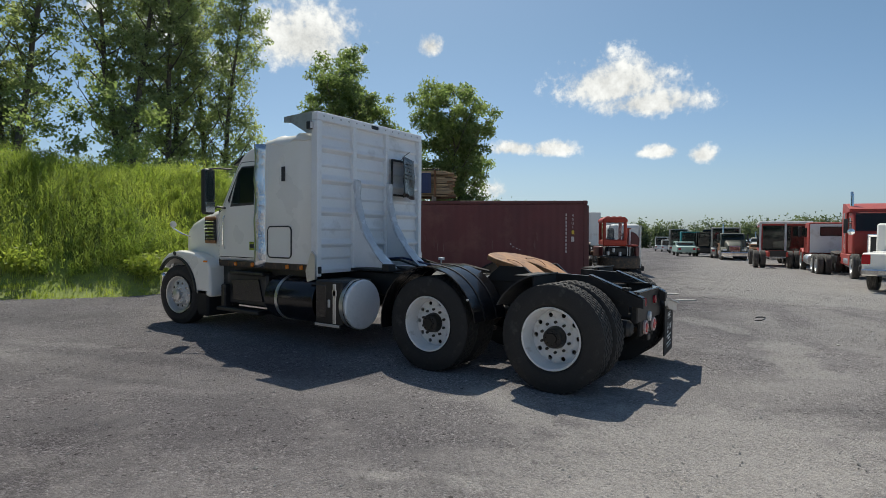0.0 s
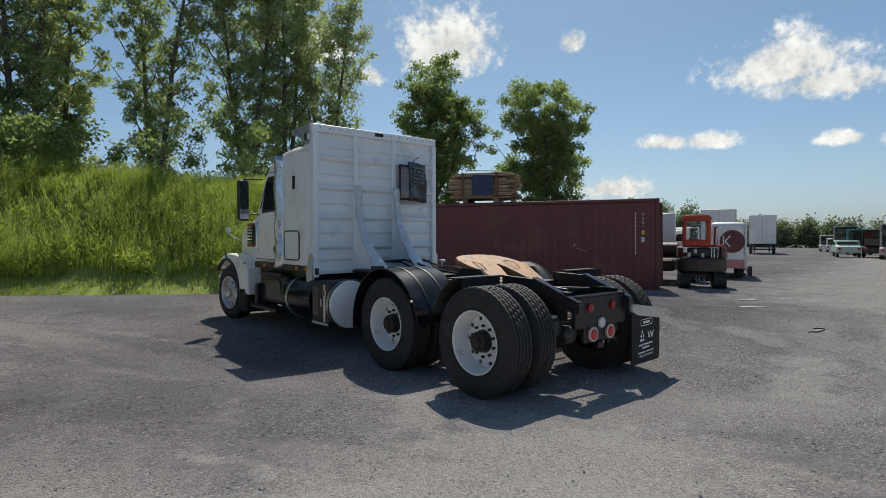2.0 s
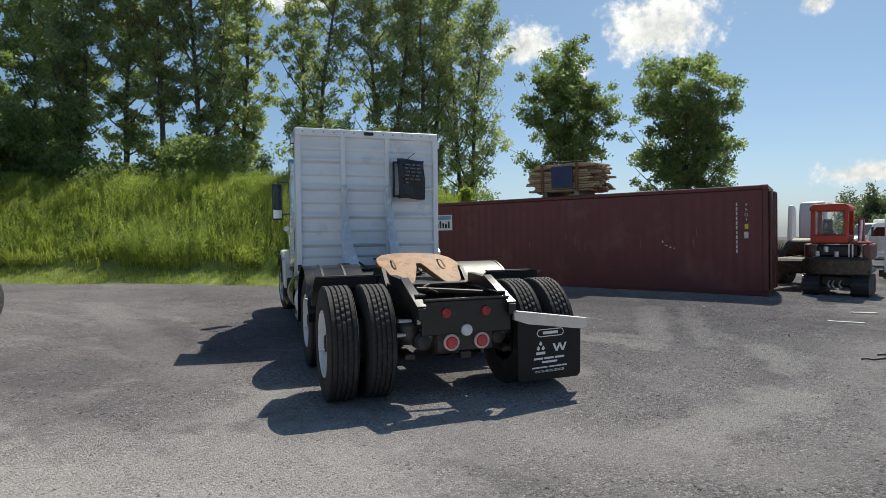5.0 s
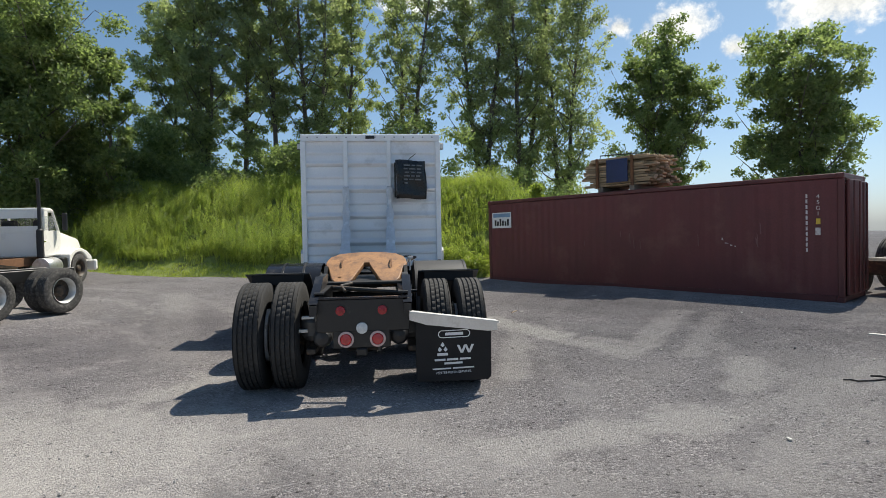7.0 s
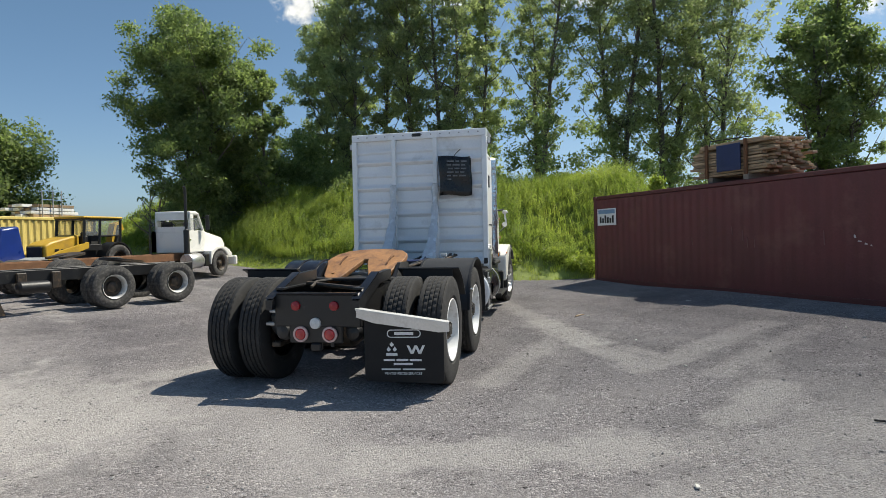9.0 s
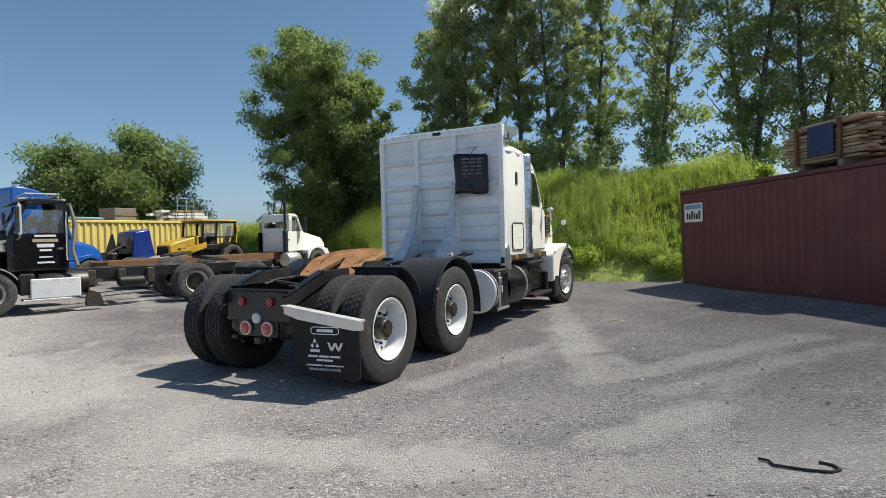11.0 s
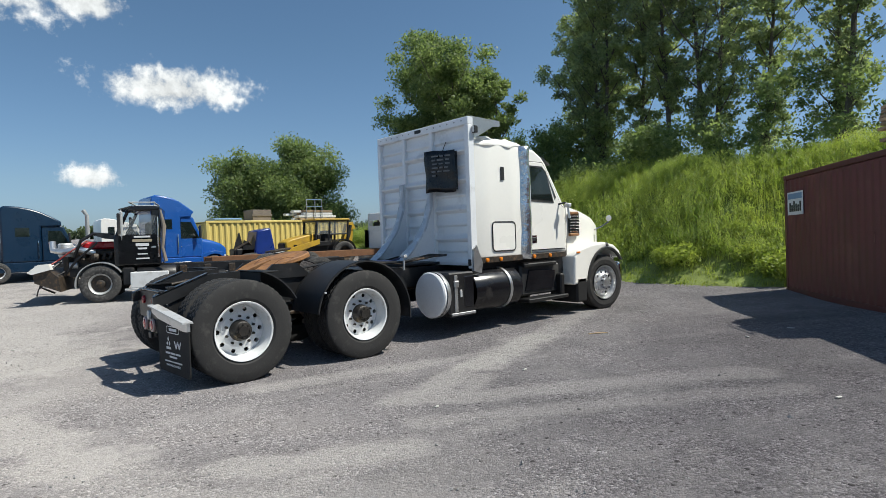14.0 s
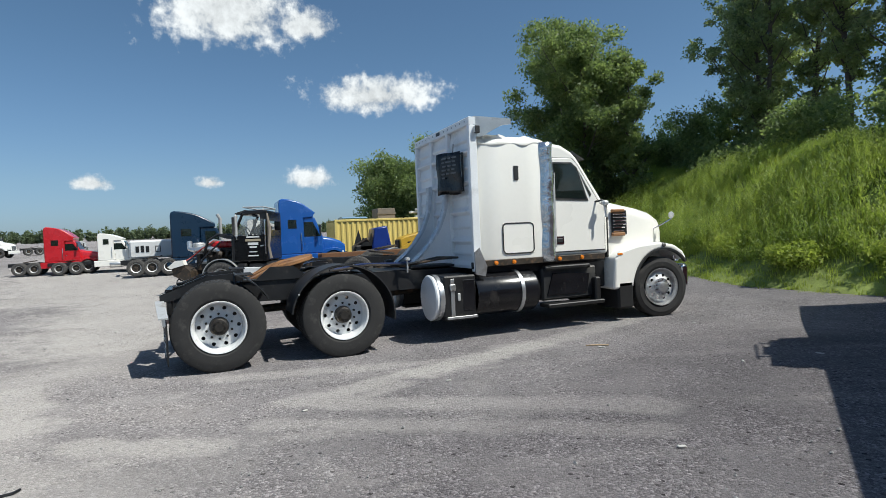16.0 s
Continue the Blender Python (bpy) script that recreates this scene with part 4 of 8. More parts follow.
def shrubs(name, label, pts, count, seed, leaf_mat=None, r=0.5, size=0.055):
    """Clumps of leaves; each place has its own size."""
    R = np.random.default_rng(seed)
    P = np.array(pts, float)
    pick = R.integers(0, len(P), count)
    own = r * R.uniform(0.6, 1.4, len(P))
    ball = R.normal(0, 1, (count, 3))
    ball /= np.linalg.norm(ball, axis=1)[:, None]
    ball *= (R.random(count) ** 0.5)[:, None] * (1 + 0.3 * np.abs(R.normal(0, 1, count)))[:, None]
    ob = leaf_mesh(name, P[pick] + ball * own[pick][:, None] * (1, 1, 0.8), size, R, leaf_mat or LEAF_B)
    return tagged(ob, label, "shrubs", kind="stuff")


R4 = random.Random(3)
brush = []
for x in np.arange(-14.5, 10.5, 0.22):
    y = float(berm_foot(x)) + R4.uniform(4.7, 8.0)
    hang = 0.9 + 0.9 * math.sin(0.8 * x) * math.sin(0.37 * x + 1) + 0.4 * math.sin(2.7 * x)
    for k in range(5 if x < -2.5 else 1):
        brush.append((x + R4.uniform(-0.3, 0.3), y + R4.uniform(-0.3, 0.3), bz(x, y) + max(0.15, R4.uniform(0.1, 1.0) * (0.7 + hang))))
for k in range(60):
    x, y = R4.uniform(-13.4, -9.4), R4.uniform(19.5, 22)
    brush.append((x, y, bz(x, y) + R4.uniform(0.2, 3.2)))
shrubs("underbrush", "dark shrubs under the row of poplars", brush, 70000, 71, LEAF_B, 0.42, 0.05)
weeds = [(2.7 + R4.uniform(-0.4, 0.4), 10.2 + R4.uniform(-0.3, 0.6), 0.55) for _ in range(5)] + [(0.4 + R4.uniform(-0.5, 0.5), 10.7 + R4.uniform(-0.3, 0.4), 0.75) for _ in range(8)] + [(-1.7, 11.3, 0.9), (2.0, 10.8, 0.8)]
shrubs("weeds", "leafy weeds at the foot of the embankment", weeds, 9000, 72, GRASS, 0.3, 0.028)
sap = [(4.8, 11.3, 2.2 + 0.2 * k) for k in range(4)]
shrubs("sapling_leaves", "bright young sapling leaves behind the container", sap, 1500, 73, GRASS, 0.2, 0.035)


def far_woods(name, label, points, crowns, count, seed, height, leaf):
    """A distant wood: many uneven crowns side by side, each a heap of small leaves."""
    R = np.random.default_rng(seed)
    P = np.array([(x, y, gz(x, y)) for x, y in points])
    i = R.integers(0, len(P) - 1, crowns)
    t = R.random(crowns)[:, None]
    base = P[i] * (1 - t) + P[i + 1] * t + R.normal(0, 1.2, (crowns, 3)) * (1, 1, 0)
    tall = height * R.uniform(0.45, 1.0, crowns)
    wide = height * R.uniform(0.14, 0.32, crowns)
    pick = R.integers(0, crowns, count)
    ball = R.normal(0, 1, (count, 3))
    ball /= np.linalg.norm(ball, axis=1)[:, None]
    ball *= (R.random(count) ** 0.5)[:, None] * (1 + 0.15 * np.abs(R.normal(0, 1, count)))[:, None]
    c = base[pick] + np.stack([ball[:, 0] * wide[pick], ball[:, 1] * wide[pick], (0.5 + 0.5 * ball[:, 2]) * tall[pick]], -1)
    return tagged(leaf_mesh(name, c, leaf, R, LEAF_FAR), label, "woods", kind="stuff")


far_woods("far_woods", "distant line of green trees on the horizon", [(150, 75), (150, 30), (140, 8), (130, -15), (110, -40)], 420, 90000, 81, 8, 0.26)
far_woods("far_woods", "distant line of green trees on the horizon", [(-150, -90), (-150, -40), (-140, 0), (-130, 40), (-90, 70)], 420, 90000, 82, 3.2, 0.22)
far_woods("far_woods", "green treetops beyond the trailers", [(70, 42), (66, 36), (70, 32)], 34, 90000, 83, 6.8, 0.13)

# ---- the white truck tractor ----


def bevel(ob, w, seg=3):
    m = ob.modifiers.new("edge", "BEVEL")
    m.width, m.segments, m.limit_method, m.angle_limit = w, seg, "ANGLE", radians(25)
    return ob


def tyre_mesh(R=0.52, w=0.27, rim=0.292, n=150, lugs=True):
    """A lorry tyre about the x axis, centred; ribs, grooves and shoulder lugs."""
    h = w / 2
    prof = [(-h * 0.72, rim), (-h * 0.95, rim + 0.04), (-h, rim + 0.11), (-h * 0.97, R - 0.07), (-h * 0.9, R - 0.03), (-h * 0.86, R - 0.012), (-h * 0.82, R - 0.004)]
    for a, b in ((-0.8, -0.52), (-0.46, -0.18), (-0.12, 0.12), (0.18, 0.46), (0.52, 0.8)):
        prof += [(a * h, R - 0.016), (a * h + 0.004, R), (b * h - 0.004, R), (b * h, R - 0.016)]
    prof += [(h * 0.82, R - 0.004), (h * 0.86, R - 0.012), (h * 0.9, R - 0.03), (h * 0.97, R - 0.07), (h, rim + 0.11), (h * 0.95, rim + 0.04), (h * 0.72, rim)]
    rings = []
    for x, r in prof:
        ring = []
        for i in range(n):
            a = 2 * math.pi * i / n
            rr = r
            if lugs and r > R - 0.03:
                cut = ((i + int((x / h + 1) * 2.5)) % 3 == 0)
                rr -= 0.008 if cut and r > R - 0.009 else 0.0
            ring.append((x, rr * math.cos(a), rr * math.sin(a)))
        rings.append(ring)
    return MB().loft(rings, False)


def disc_mesh(r_in, r_out, x_in, x_out, holes=10, hole_r=0.026, thick=0.012):
    """A wheel disc with round hand holes, facing +x; one welded solid."""
    mb, seen = MB(), {}
    rc, half = (r_in + r_out) / 2, math.pi / holes

    def vert(p):
        key = tuple(round(c, 5) for c in p)
        if key not in seen:
            seen[key] = len(mb.v)
            mb.v.append(tuple(p))
        return seen[key]

    for k in range(holes):
        a0 = 2 * math.pi * k / holes
        loops = []
        for off in (0.0, -thick):
            outer, inner = [], []
            c = Vector(((x_in + x_out) / 2 + off, rc * math.cos(a0), rc * math.sin(a0)))
            for da, r in ((-1, r_in), (-0.5, r_in), (0, r_in), (0.5, r_in), (1, r_in), (1, rc), (1, r_out), (0.5, r_out), (0, r_out), (-0.5, r_out), (-1, r_out), (-1, rc)):
                a = a0 + da * half
                x = x_in + (x_out - x_in) * (r - r_in) / (r_out - r_in)
                p = Vector((x + off, r * math.cos(a), r * math.sin(a)))
                d = p - c
                d.x = 0
                outer.append(vert(p)), inner.append(vert(c + d.normalized() * hole_r))
            loops += [outer, inner]
        n = len(loops[0])
        for i in range(n):
            j = (i + 1) % n
            mb.f += [(loops[0][i], loops[0][j], loops[1][j], loops[1][i]), (loops[2][j], loops[2][i], loops[3][i], loops[3][j]), (loops[1][i], loops[1][j], loops[3][j], loops[3][i])]
    return mb


def rear_wheel(parent, side, y, z=0.515, tyre=None):
    """Dual wheel: two tyres, deep white outer rim, greasy hub. side: 1 right, -1 left."""
    m = pose(0, y, z) if side > 0 else pose(0, y, z, 0, 0, 180)
    place = m @ pose(1.045, 0, 0, 7 * y)
    out = part("outer_tyre", tyre_mesh(), RUBBER, parent, "black truck tyre with ribbed tread", 30, place)
    part("inner_tyre", tyre_mesh(), RUBBER, parent, "", 30, m @ pose(0.715, 0, 0, 11))
    k = place.inverted() @ m
    rim = MB().lathe([(1.155, 0.296), (1.165, 0.304), (1.17, 0.300), (1.165, 0.285), (1.12, 0.268), (1.06, 0.262), (1.005, 0.258)], 48)
    rim.lathe([(1.005, 0.258), (0.9, 0.262), (0.9, 0.285)], 48)
    part("rim", rim, RIM_W, out, "white painted steel rim", 40, k)
    d = disc_mesh(0.178, 0.258, 1.03, 1.0, 10, 0.023)
    part("disc", d, RIM_W, out, "white wheel disc with ten hand holes", 30, k)
    part("hub_flange", MB().lathe([(1.018, 0.18), (1.03, 0.178), (1.034, 0.14), (1.04, 0.09)], 40), RIM_W, out, "white inner wheel face", 30, k)
    hub = MB().lathe([(1.03, 0.112), (1.05, 0.108), (1.12, 0.095), (1.13, 0.085), (1.135, 0.055), (1.15, 0.05), (1.15, 0.0)], 28)
    for i in range(8):
        a = 2 * math.pi * i / 8
        hub.tube([(1.12, 0.066 * math.cos(a), 0.066 * math.sin(a)), (1.148, 0.066 * math.cos(a), 0.066 * math.sin(a))], 0.009, 6)
    part("hub", hub, HUB_GREASE, out, "dark greasy axle hub", 30, k)
    for i in range(10):
        a = 2 * math.pi * (i + 0.5) / 10
        part("wheel_nut", MB().tube([(1.028, 0.146 * math.cos(a), 0.146 * math.sin(a)), (1.062, 0.146 * math.cos(a), 0.146 * math.sin(a))], 0.014, 6), HUB_GREASE, out, "", 30, k)
    part("brake_drum", MB().lathe([(0.62, 0.20), (0.96, 0.21), (0.98, 0.13), (0.99, 0.0)], 28), GREASE, parent, "", 30, m)
    return out


truck = thing("truck_tractor", "white conventional tractor truck with a ribbed aluminium bulkhead behind the sleeper", "truck")
S, WB = 1.45, 6.6
for side in (1, -1):
    for y in (0.0, S):
        rear_wheel(truck, side, y)
for side in (1, -1):
    m = pose(0, WB, 0.475) if side > 0 else pose(0, WB, 0.475, 0, 0, 180)
    steer = m @ pose(0.965, 0, 0, 0, 0, 0)
    steer = steer @ pose(0, 0, 0, 0, 0, -7 * side)
    ft = part("front_tyre", tyre_mesh(R=0.48, w=0.27), RUBBER, truck, "black truck tyre with ribbed tread", 30, steer)
    rim = MB().lathe([(0.125, 0.298), (0.14, 0.30), (0.135, 0.285), (0.09, 0.27), (0.06, 0.255), (0.075, 0.235)], 48)
    part("rim", rim, ALU, ft, "polished aluminium rim", 40)
    part("disc", disc_mesh(0.14, 0.236, 0.125, 0.075, 10, 0.026), ALU_DULL, ft, "polished aluminium wheel disc", 30)
    part("hub", MB().lathe([(0.12, 0.142), (0.128, 0.14), (0.13, 0.085), (0.17, 0.08), (0.18, 0.06), (0.182, 0.0)], 28), ALU, ft, "aluminium hub cap", 30)
    for i in range(10):
        a = 2 * math.pi * (i + 0.5) / 10
        part("wheel_nut", MB().tube([(0.127, 0.115 * math.cos(a), 0.115 * math.sin(a)), (0.16, 0.115 * math.cos(a), 0.115 * math.sin(a))], 0.014, 6), CHROME, ft)
for y in (0.0, S):
    part("axle", MB().tube([(-0.9, y, 0.515), (-0.3, y, 0.515), (-0.16, y, 0.52), (0.16, y, 0.52), (0.3, y, 0.515), (0.9, y, 0.515)], [0.075, 0.075, 0.19, 0.19, 0.075, 0.075], 14), GREASE, truck)
    part("differential", MB().lathe([(-0.02, 0.22), (0.14, 0.17), (0.3, 0.08), (0.42, 0.06)], 20), GREASE, truck, m=pose(0, y, 0.53, 0, 0, 90))
    for x in (-0.47, 0.47):
        part("air_bag", MB().lathe([(-0.1, 0.11), (-0.07, 0.13), (0.0, 0.125), (0.05, 0.13), (0.1, 0.1)], 18), BLACK_PLASTIC, truck, m=pose(x * 0.95, y - 0.3, 0.62, 0, 90, 0))
        part("leaf_spring", MB().box(x - 0.045, x + 0.045, y - 0.45, y + 0.45, 0.4, 0.45, 0.008), GREASE, truck)
part("front_axle", MB().tube([(-0.85, WB, 0.515), (-0.5, WB, 0.4), (0.5, WB, 0.4), (0.85, WB, 0.515)], 0.06, 8), GREASE, truck)
part("drive_shaft", MB().tube([(0, 0.3, 0.55), (0, S, 0.58), (0, 4.6, 0.75)], 0.055, 12), GREASE, truck)

for x in (-0.42, 0.42):
    o = 0.04 if x > 0 else -0.04
    rail = MB().box(min(x, x + o * 0.2), max(x, x + o * 0.2), -0.5, 6.5, 0.70, 0.97)
    rail.box(min(x, x - o * 2), max(x, x - o * 2), -0.5, 6.5, 0.955, 0.97).box(min(x, x - o * 2), max(x, x - o * 2), -0.5, 6.5, 0.70, 0.715)
    part("frame_rail", rail, BLACK, truck)
    # sloped tail end of the rail and the pick-up ramp on it
    part("tail_ramp", MB().prism([(-0.65, 0.78), (-0.65, 0.87), (-0.1, 1.075), (0.32, 1.09), (0.32, 0.99), (-0.05, 0.97), (-0.5, 0.8)], 0, x - 0.032, x + 0.032), BLACK, truck, "black sloped ramp at the tail of the frame")
    part("ramp_plate", MB().prism([(-0.64, 0.885), (-0.63, 0.893), (-0.1, 1.093), (-0.1, 1.08)], 0, x - 0.04, x + 0.04), BLACK_GLOSS, truck)
for y in (2.3, 3.0, 4.0, 5.0):
    part("crossmember", MB().box(-0.4, 0.4, y - 0.05, y + 0.05, 0.74, 0.93, 0.01), BLACK, truck)
part("crossmember", MB().tube([(-0.38, 0.72, 0.8), (0.38, 0.72, 0.8)], 0.05), BLACK, truck)
part("cross_tube", MB().tube([(-0.3, -0.1, 0.98), (0.38, -0.22, 0.93)], 0.022), GREASE, truck)
part("tool_arm", MB().tube([(-0.16, -0.3, 0.96), (-0.22, -0.05, 0.99), (-0.12, 0.1, 1.0)], 0.015), GREASE, truck)

# tail plate and lamps
tail = part("tail_plate", MB().box(-0.40, 0.44, -0.58, -0.52, 0.62, 0.92, 0.01).box(-0.26, 0.26, -0.575, -0.535, 0.47, 0.64, 0.01), BLACK, truck, "black steel tail plate")
part("plate_edge", MB().box(-0.38, 0.42, -0.59, -0.51, 0.915, 0.935, 0.006), BLACK_GLOSS, tail)
for x in (-0.185, 0.19):
    part("marker_lamp", MB().lathe([(0, 0.045), (0.02, 0.042), (0.028, 0.0)], 20), DULL_LENS, truck, "small round dull red lamp", 40, pose(x, -0.58, 0.815, 0, 0, -90))
for x in (-0.14, 0.145):
    lampb = part("tail_lamp", MB().lathe([(0, 0.072), (0.02, 0.072), (0.024, 0.054), (0.018, 0.052)], 28), LENS_RING, truck, "round red tail lamp with a pale ring", 40, pose(x, -0.58, 0.555, 0, 0, -90))
    part("lens", MB().lathe([(0.018, 0.053), (0.03, 0.045), (0.036, 0.0)], 28), RED_LENS, lampb, "red lens")
part("reverse_lamp", MB().lathe([(0, 0.053), (0.02, 0.05), (0.03, 0.0)], 24), CLEAR_LENS, truck, "round grey reversing lamp", 40, pose(0.005, -0.58, 0.655, 0, 0, -90))
part("tow_hitch", MB().box(-0.05, 0.05, -0.59, -0.52, 0.40, 0.47, 0.01), BLACK, truck)
part("tow_pin", MB().tube([(0.16, -0.56, 0.5), (0.16, -0.56, 0.44)], 0.02), BLACK, truck)
for x in (-0.36, 0.34):
    part("air_tank", MB().lathe([(-0.24, 0.0), (-0.22, 0.07), (-0.18, 0.1), (0.18, 0.1), (0.22, 0.07), (0.24, 0.0)], 20), (BLACK_PLASTIC if x < 0 else BLACK), truck, "dull dark air tank" if x < 0 else "", 35, pose(x, -0.33, 0.56, 0, 0, 90) @ Matrix.Scale(0.85, 4))
part("stray_bracket", MB().box(-0.62, -0.5, -0.42, -0.36, 0.6, 0.63, 0.005), ALU_DULL, truck)
part("stray_bracket", MB().box(-0.56, -0.44, -0.4, -0.34, 0.72, 0.745, 0.005), ALU_DULL, truck)

# mud flap with its bar on the right only
FLAP = pose(0.43, -0.65, 0.0, 0, 0, 6.5) @ pose(-0.47, 0.745, -0.06)
bar = part("flap_bar", MB().prism([(0.47, 0.86), (1.29, 0.735), (1.29, 0.655), (1.2, 0.65), (0.62, 0.735), (0.47, 0.785)], 1, -0.76, -0.73), ALU, truck, "bright aluminium mud flap bar", m=FLAP)
part("bar_lip", MB().prism([(0.47, 0.868), (1.29, 0.743), (1.29, 0.728), (0.47, 0.853)], 1, -0.80, -0.70), ALU_DULL, bar, "bright bar lip")
flap = part("mud_flap", MB().prism([(0.53, 0.80), (1.24, 0.69), (1.235, 0.22), (1.20, 0.19), (0.55, 0.21), (0.53, 0.24)], 1, -0.725, -0.712), BLACK_RUBBER, truck, "black rubber mud flap with white print", m=FLAP)
FY = -0.729


def flap_bars(u0, u1, z, h):
    part("print_bar", MB().box(u0, u1, FY, FY + 0.003, z - h / 2, z + h / 2), WRITE_W, flap, smooth=0)


ring = MB()
outer = [(0.885 + 0.115 * (1 if c > 0 else -1) * (abs(c) > 1e-9) + 0.036 * c, 0.635 + 0.036 * s) for c, s in ((math.cos(a), math.sin(a)) for a in np.linspace(-math.pi / 2 + 0.01, 1.5 * math.pi - 0.01, 28))]
inner = [(0.885 + 0.115 * (1 if c > 0 else -1) + 0.028 * c, 0.635 + 0.028 * s) for c, s in ((math.cos(a), math.sin(a)) for a in np.linspace(-math.pi / 2 + 0.01, 1.5 * math.pi - 0.01, 28))]
nn = len(outer)
ring.add([(p[0], FY, p[1]) for p in outer] + [(p[0], FY, p[1]) for p in inner], [(i, (i + 1) % nn, nn + (i + 1) % nn, nn + i) for i in range(nn)])
part("print_badge", ring, WRITE_W, flap, "white printed pill badge", smooth=0)
flap_bars(0.80, 0.97, 0.635, 0.026)
tri3 = MB()
for cx, cz in ((0.775, 0.535), (0.748, 0.492), (0.802, 0.492)):
    tri3.add([(cx, FY, cz + 0.03), (cx - 0.02, FY, cz), (cx, FY, cz - 0.018), (cx + 0.02, FY, cz)], [(0, 1, 2, 3)])
part("print_emblem", tri3, WRITE_W, flap, "white printed emblem", smooth=0)
flap_bars(0.725, 0.825, 0.45, 0.024)
zig = MB()
for a, b in (((0.92, 0.53), (0.955, 0.455)), ((0.955, 0.455), (0.99, 0.53)), ((0.99, 0.53), (1.025, 0.455)), ((1.025, 0.455), (1.06, 0.53))):
    dx = 0.012
    zig.add([(a[0] - dx, FY, a[1]), (a[0] + dx, FY, a[1]), (b[0] + dx, FY, b[1]), (b[0] - dx, FY, b[1])], [(0, 1, 2, 3)])
part("print_emblem", zig, WRITE_W, flap, "white printed emblem", smooth=0)
for u0, u1, z, h in ((0.70, 0.80, 0.40, 0.018), (0.815, 0.92, 0.40, 0.018), (0.935, 1.04, 0.40, 0.018), (0.79, 0.96, 0.365, 0.018), (0.68, 0.85, 0.318, 0.013), (0.87, 1.07, 0.318, 0.013)):
    flap_bars(u0, u1, z, h)
words("VENTES-PIECES-SERVICES", 0.03, WRITE_W, flap, Matrix.Translation((0.875, FY, 0.28)) @ pose(0, 0, 0, 90), "print_line", "white printed words")

# arched fenders over the drive wheels


def arch(x0, x1, cy, cz, r, a0, a1, thick=0.012, n=22):
    rings = []
    for i in range(n + 1):
        a = radians(a0 + (a1 - a0) * i / n)
        c, s = math.cos(a), math.sin(a)
        rings.append([(x0, cy + r * c, cz + r * s), (x1, cy + r * c, cz + r * s), (x1, cy + (r - thick) * c, cz + (r - thick) * s), (x0, cy + (r - thick) * c, cz + (r - thick) * s)])
    return MB().loft(rings)


for side, mat, lab in ((1, BLACK_PLASTIC, "black arched wheel fender"), (-1, BLACK_GLOSS, "glossy black arched wheel fender")):
    x0, x1 = (0.56, 1.2) if side > 0 else (-1.2, -0.56)
    f = part("fender", arch(x0, x1, S, 0.5, 0.645, -8, 172), mat, truck, lab)
    for q in (0.3, 0.68) if side < 0 else (0.02, 0.97):
        xs = x0 + (x1 - x0) * q
        part("fender_band", arch(xs - 0.012, xs + 0.012, S, 0.5, 0.652, -8, 172, 0.02), BLACK, f)
    q = part("quarter_fender", arch(x0, x1, 0.0, 0.5, 0.64, 28, 72), BLACK_PLASTIC, truck, "black rubber quarter fender")
    part("fender_arm", MB().tube([(side * 0.45, 0.55, 0.85), (side * 0.85, 0.52, 0.88)], 0.02), BLACK, truck)
    part("fender_top_plate", MB().box(x0 + 0.06, x1 - 0.06, 0.19, 0.205, 0.99, 1.10, 0.004).box(x0 + 0.06, x1 - 0.06, 0.19, 0.4, 1.085, 1.10, 0.004), BLACK_RUBBER, truck)
    part("fender_lamp", MB().tube([(side * 1.2, S - 0.55, 0.82), (side * 1.225, S - 0.55, 0.82)], 0.011), ALU_DULL, truck)

# fifth wheel
half_plate = [(0.03, 0.05), (0.05, -0.06), (0.15, -0.36), (0.19, -0.42), (0.33, -0.40), (0.37, -0.34), (0.42, -0.1), (0.46, 0.0), (0.455, 0.14), (0.43, 0.28), (0.34, 0.42), (0.2, 0.48), (0.07, 0.5)]
plate = half_plate + [(-x, y) for x, y in reversed(half_plate)]
fwm = MB()
n_edge = len(plate)
rings = []
for z in (-0.03, 0.03):
    rings.append([(x, y, z - 0.22 * max(0.0, -0.02 - y)) for x, y in plate])
fwm.add(rings[0] + rings[1], [(i, (i + 1) % n_edge, n_edge + (i + 1) % n_edge, n_edge + i) for i in range(n_edge)])
for k in (0, n_edge):  # two lobes meeting ahead of the throat
    right = list(range(k, k + len(half_plate)))
    left = list(range(k + len(half_plate), k + n_edge))
    bridge = [right[0], right[-1], left[0], left[-1]]
    fwm.f += [tuple(right), tuple(left), tuple(bridge)]
fw = bevel(part("fifth_wheel", fwm, RUST_TAN, truck, "tan rusty greased fifth wheel plate", m=pose(0, 0.78, 1.135, 13)), 0.012)
for x in (-0.28, 0.28):
    part("skirt", MB().prism([(-0.3, -0.03), (0.35, -0.03), (0.2, -0.16), (-0.1, -0.16)], 0, x - 0.015, x + 0.015), RUST_TAN, fw)
    part("grease_groove", arch(x - 0.008, x + 0.008, 0.1, -0.26, 0.302, 60, 120, 0.004), RUST, fw)
for x in (-0.44, 0.44):
    part("fifth_wheel_bracket", MB().prism([(0.45, 0.97), (1.15, 0.97), (0.95, 1.14), (0.65, 1.14)], 0, x - 0.02, x + 0.02), BLACK, truck)
part("slide_base", MB().box(-0.45, 0.45, 0.3, 1.3, 0.965, 0.995, 0.006), BLACK, truck)

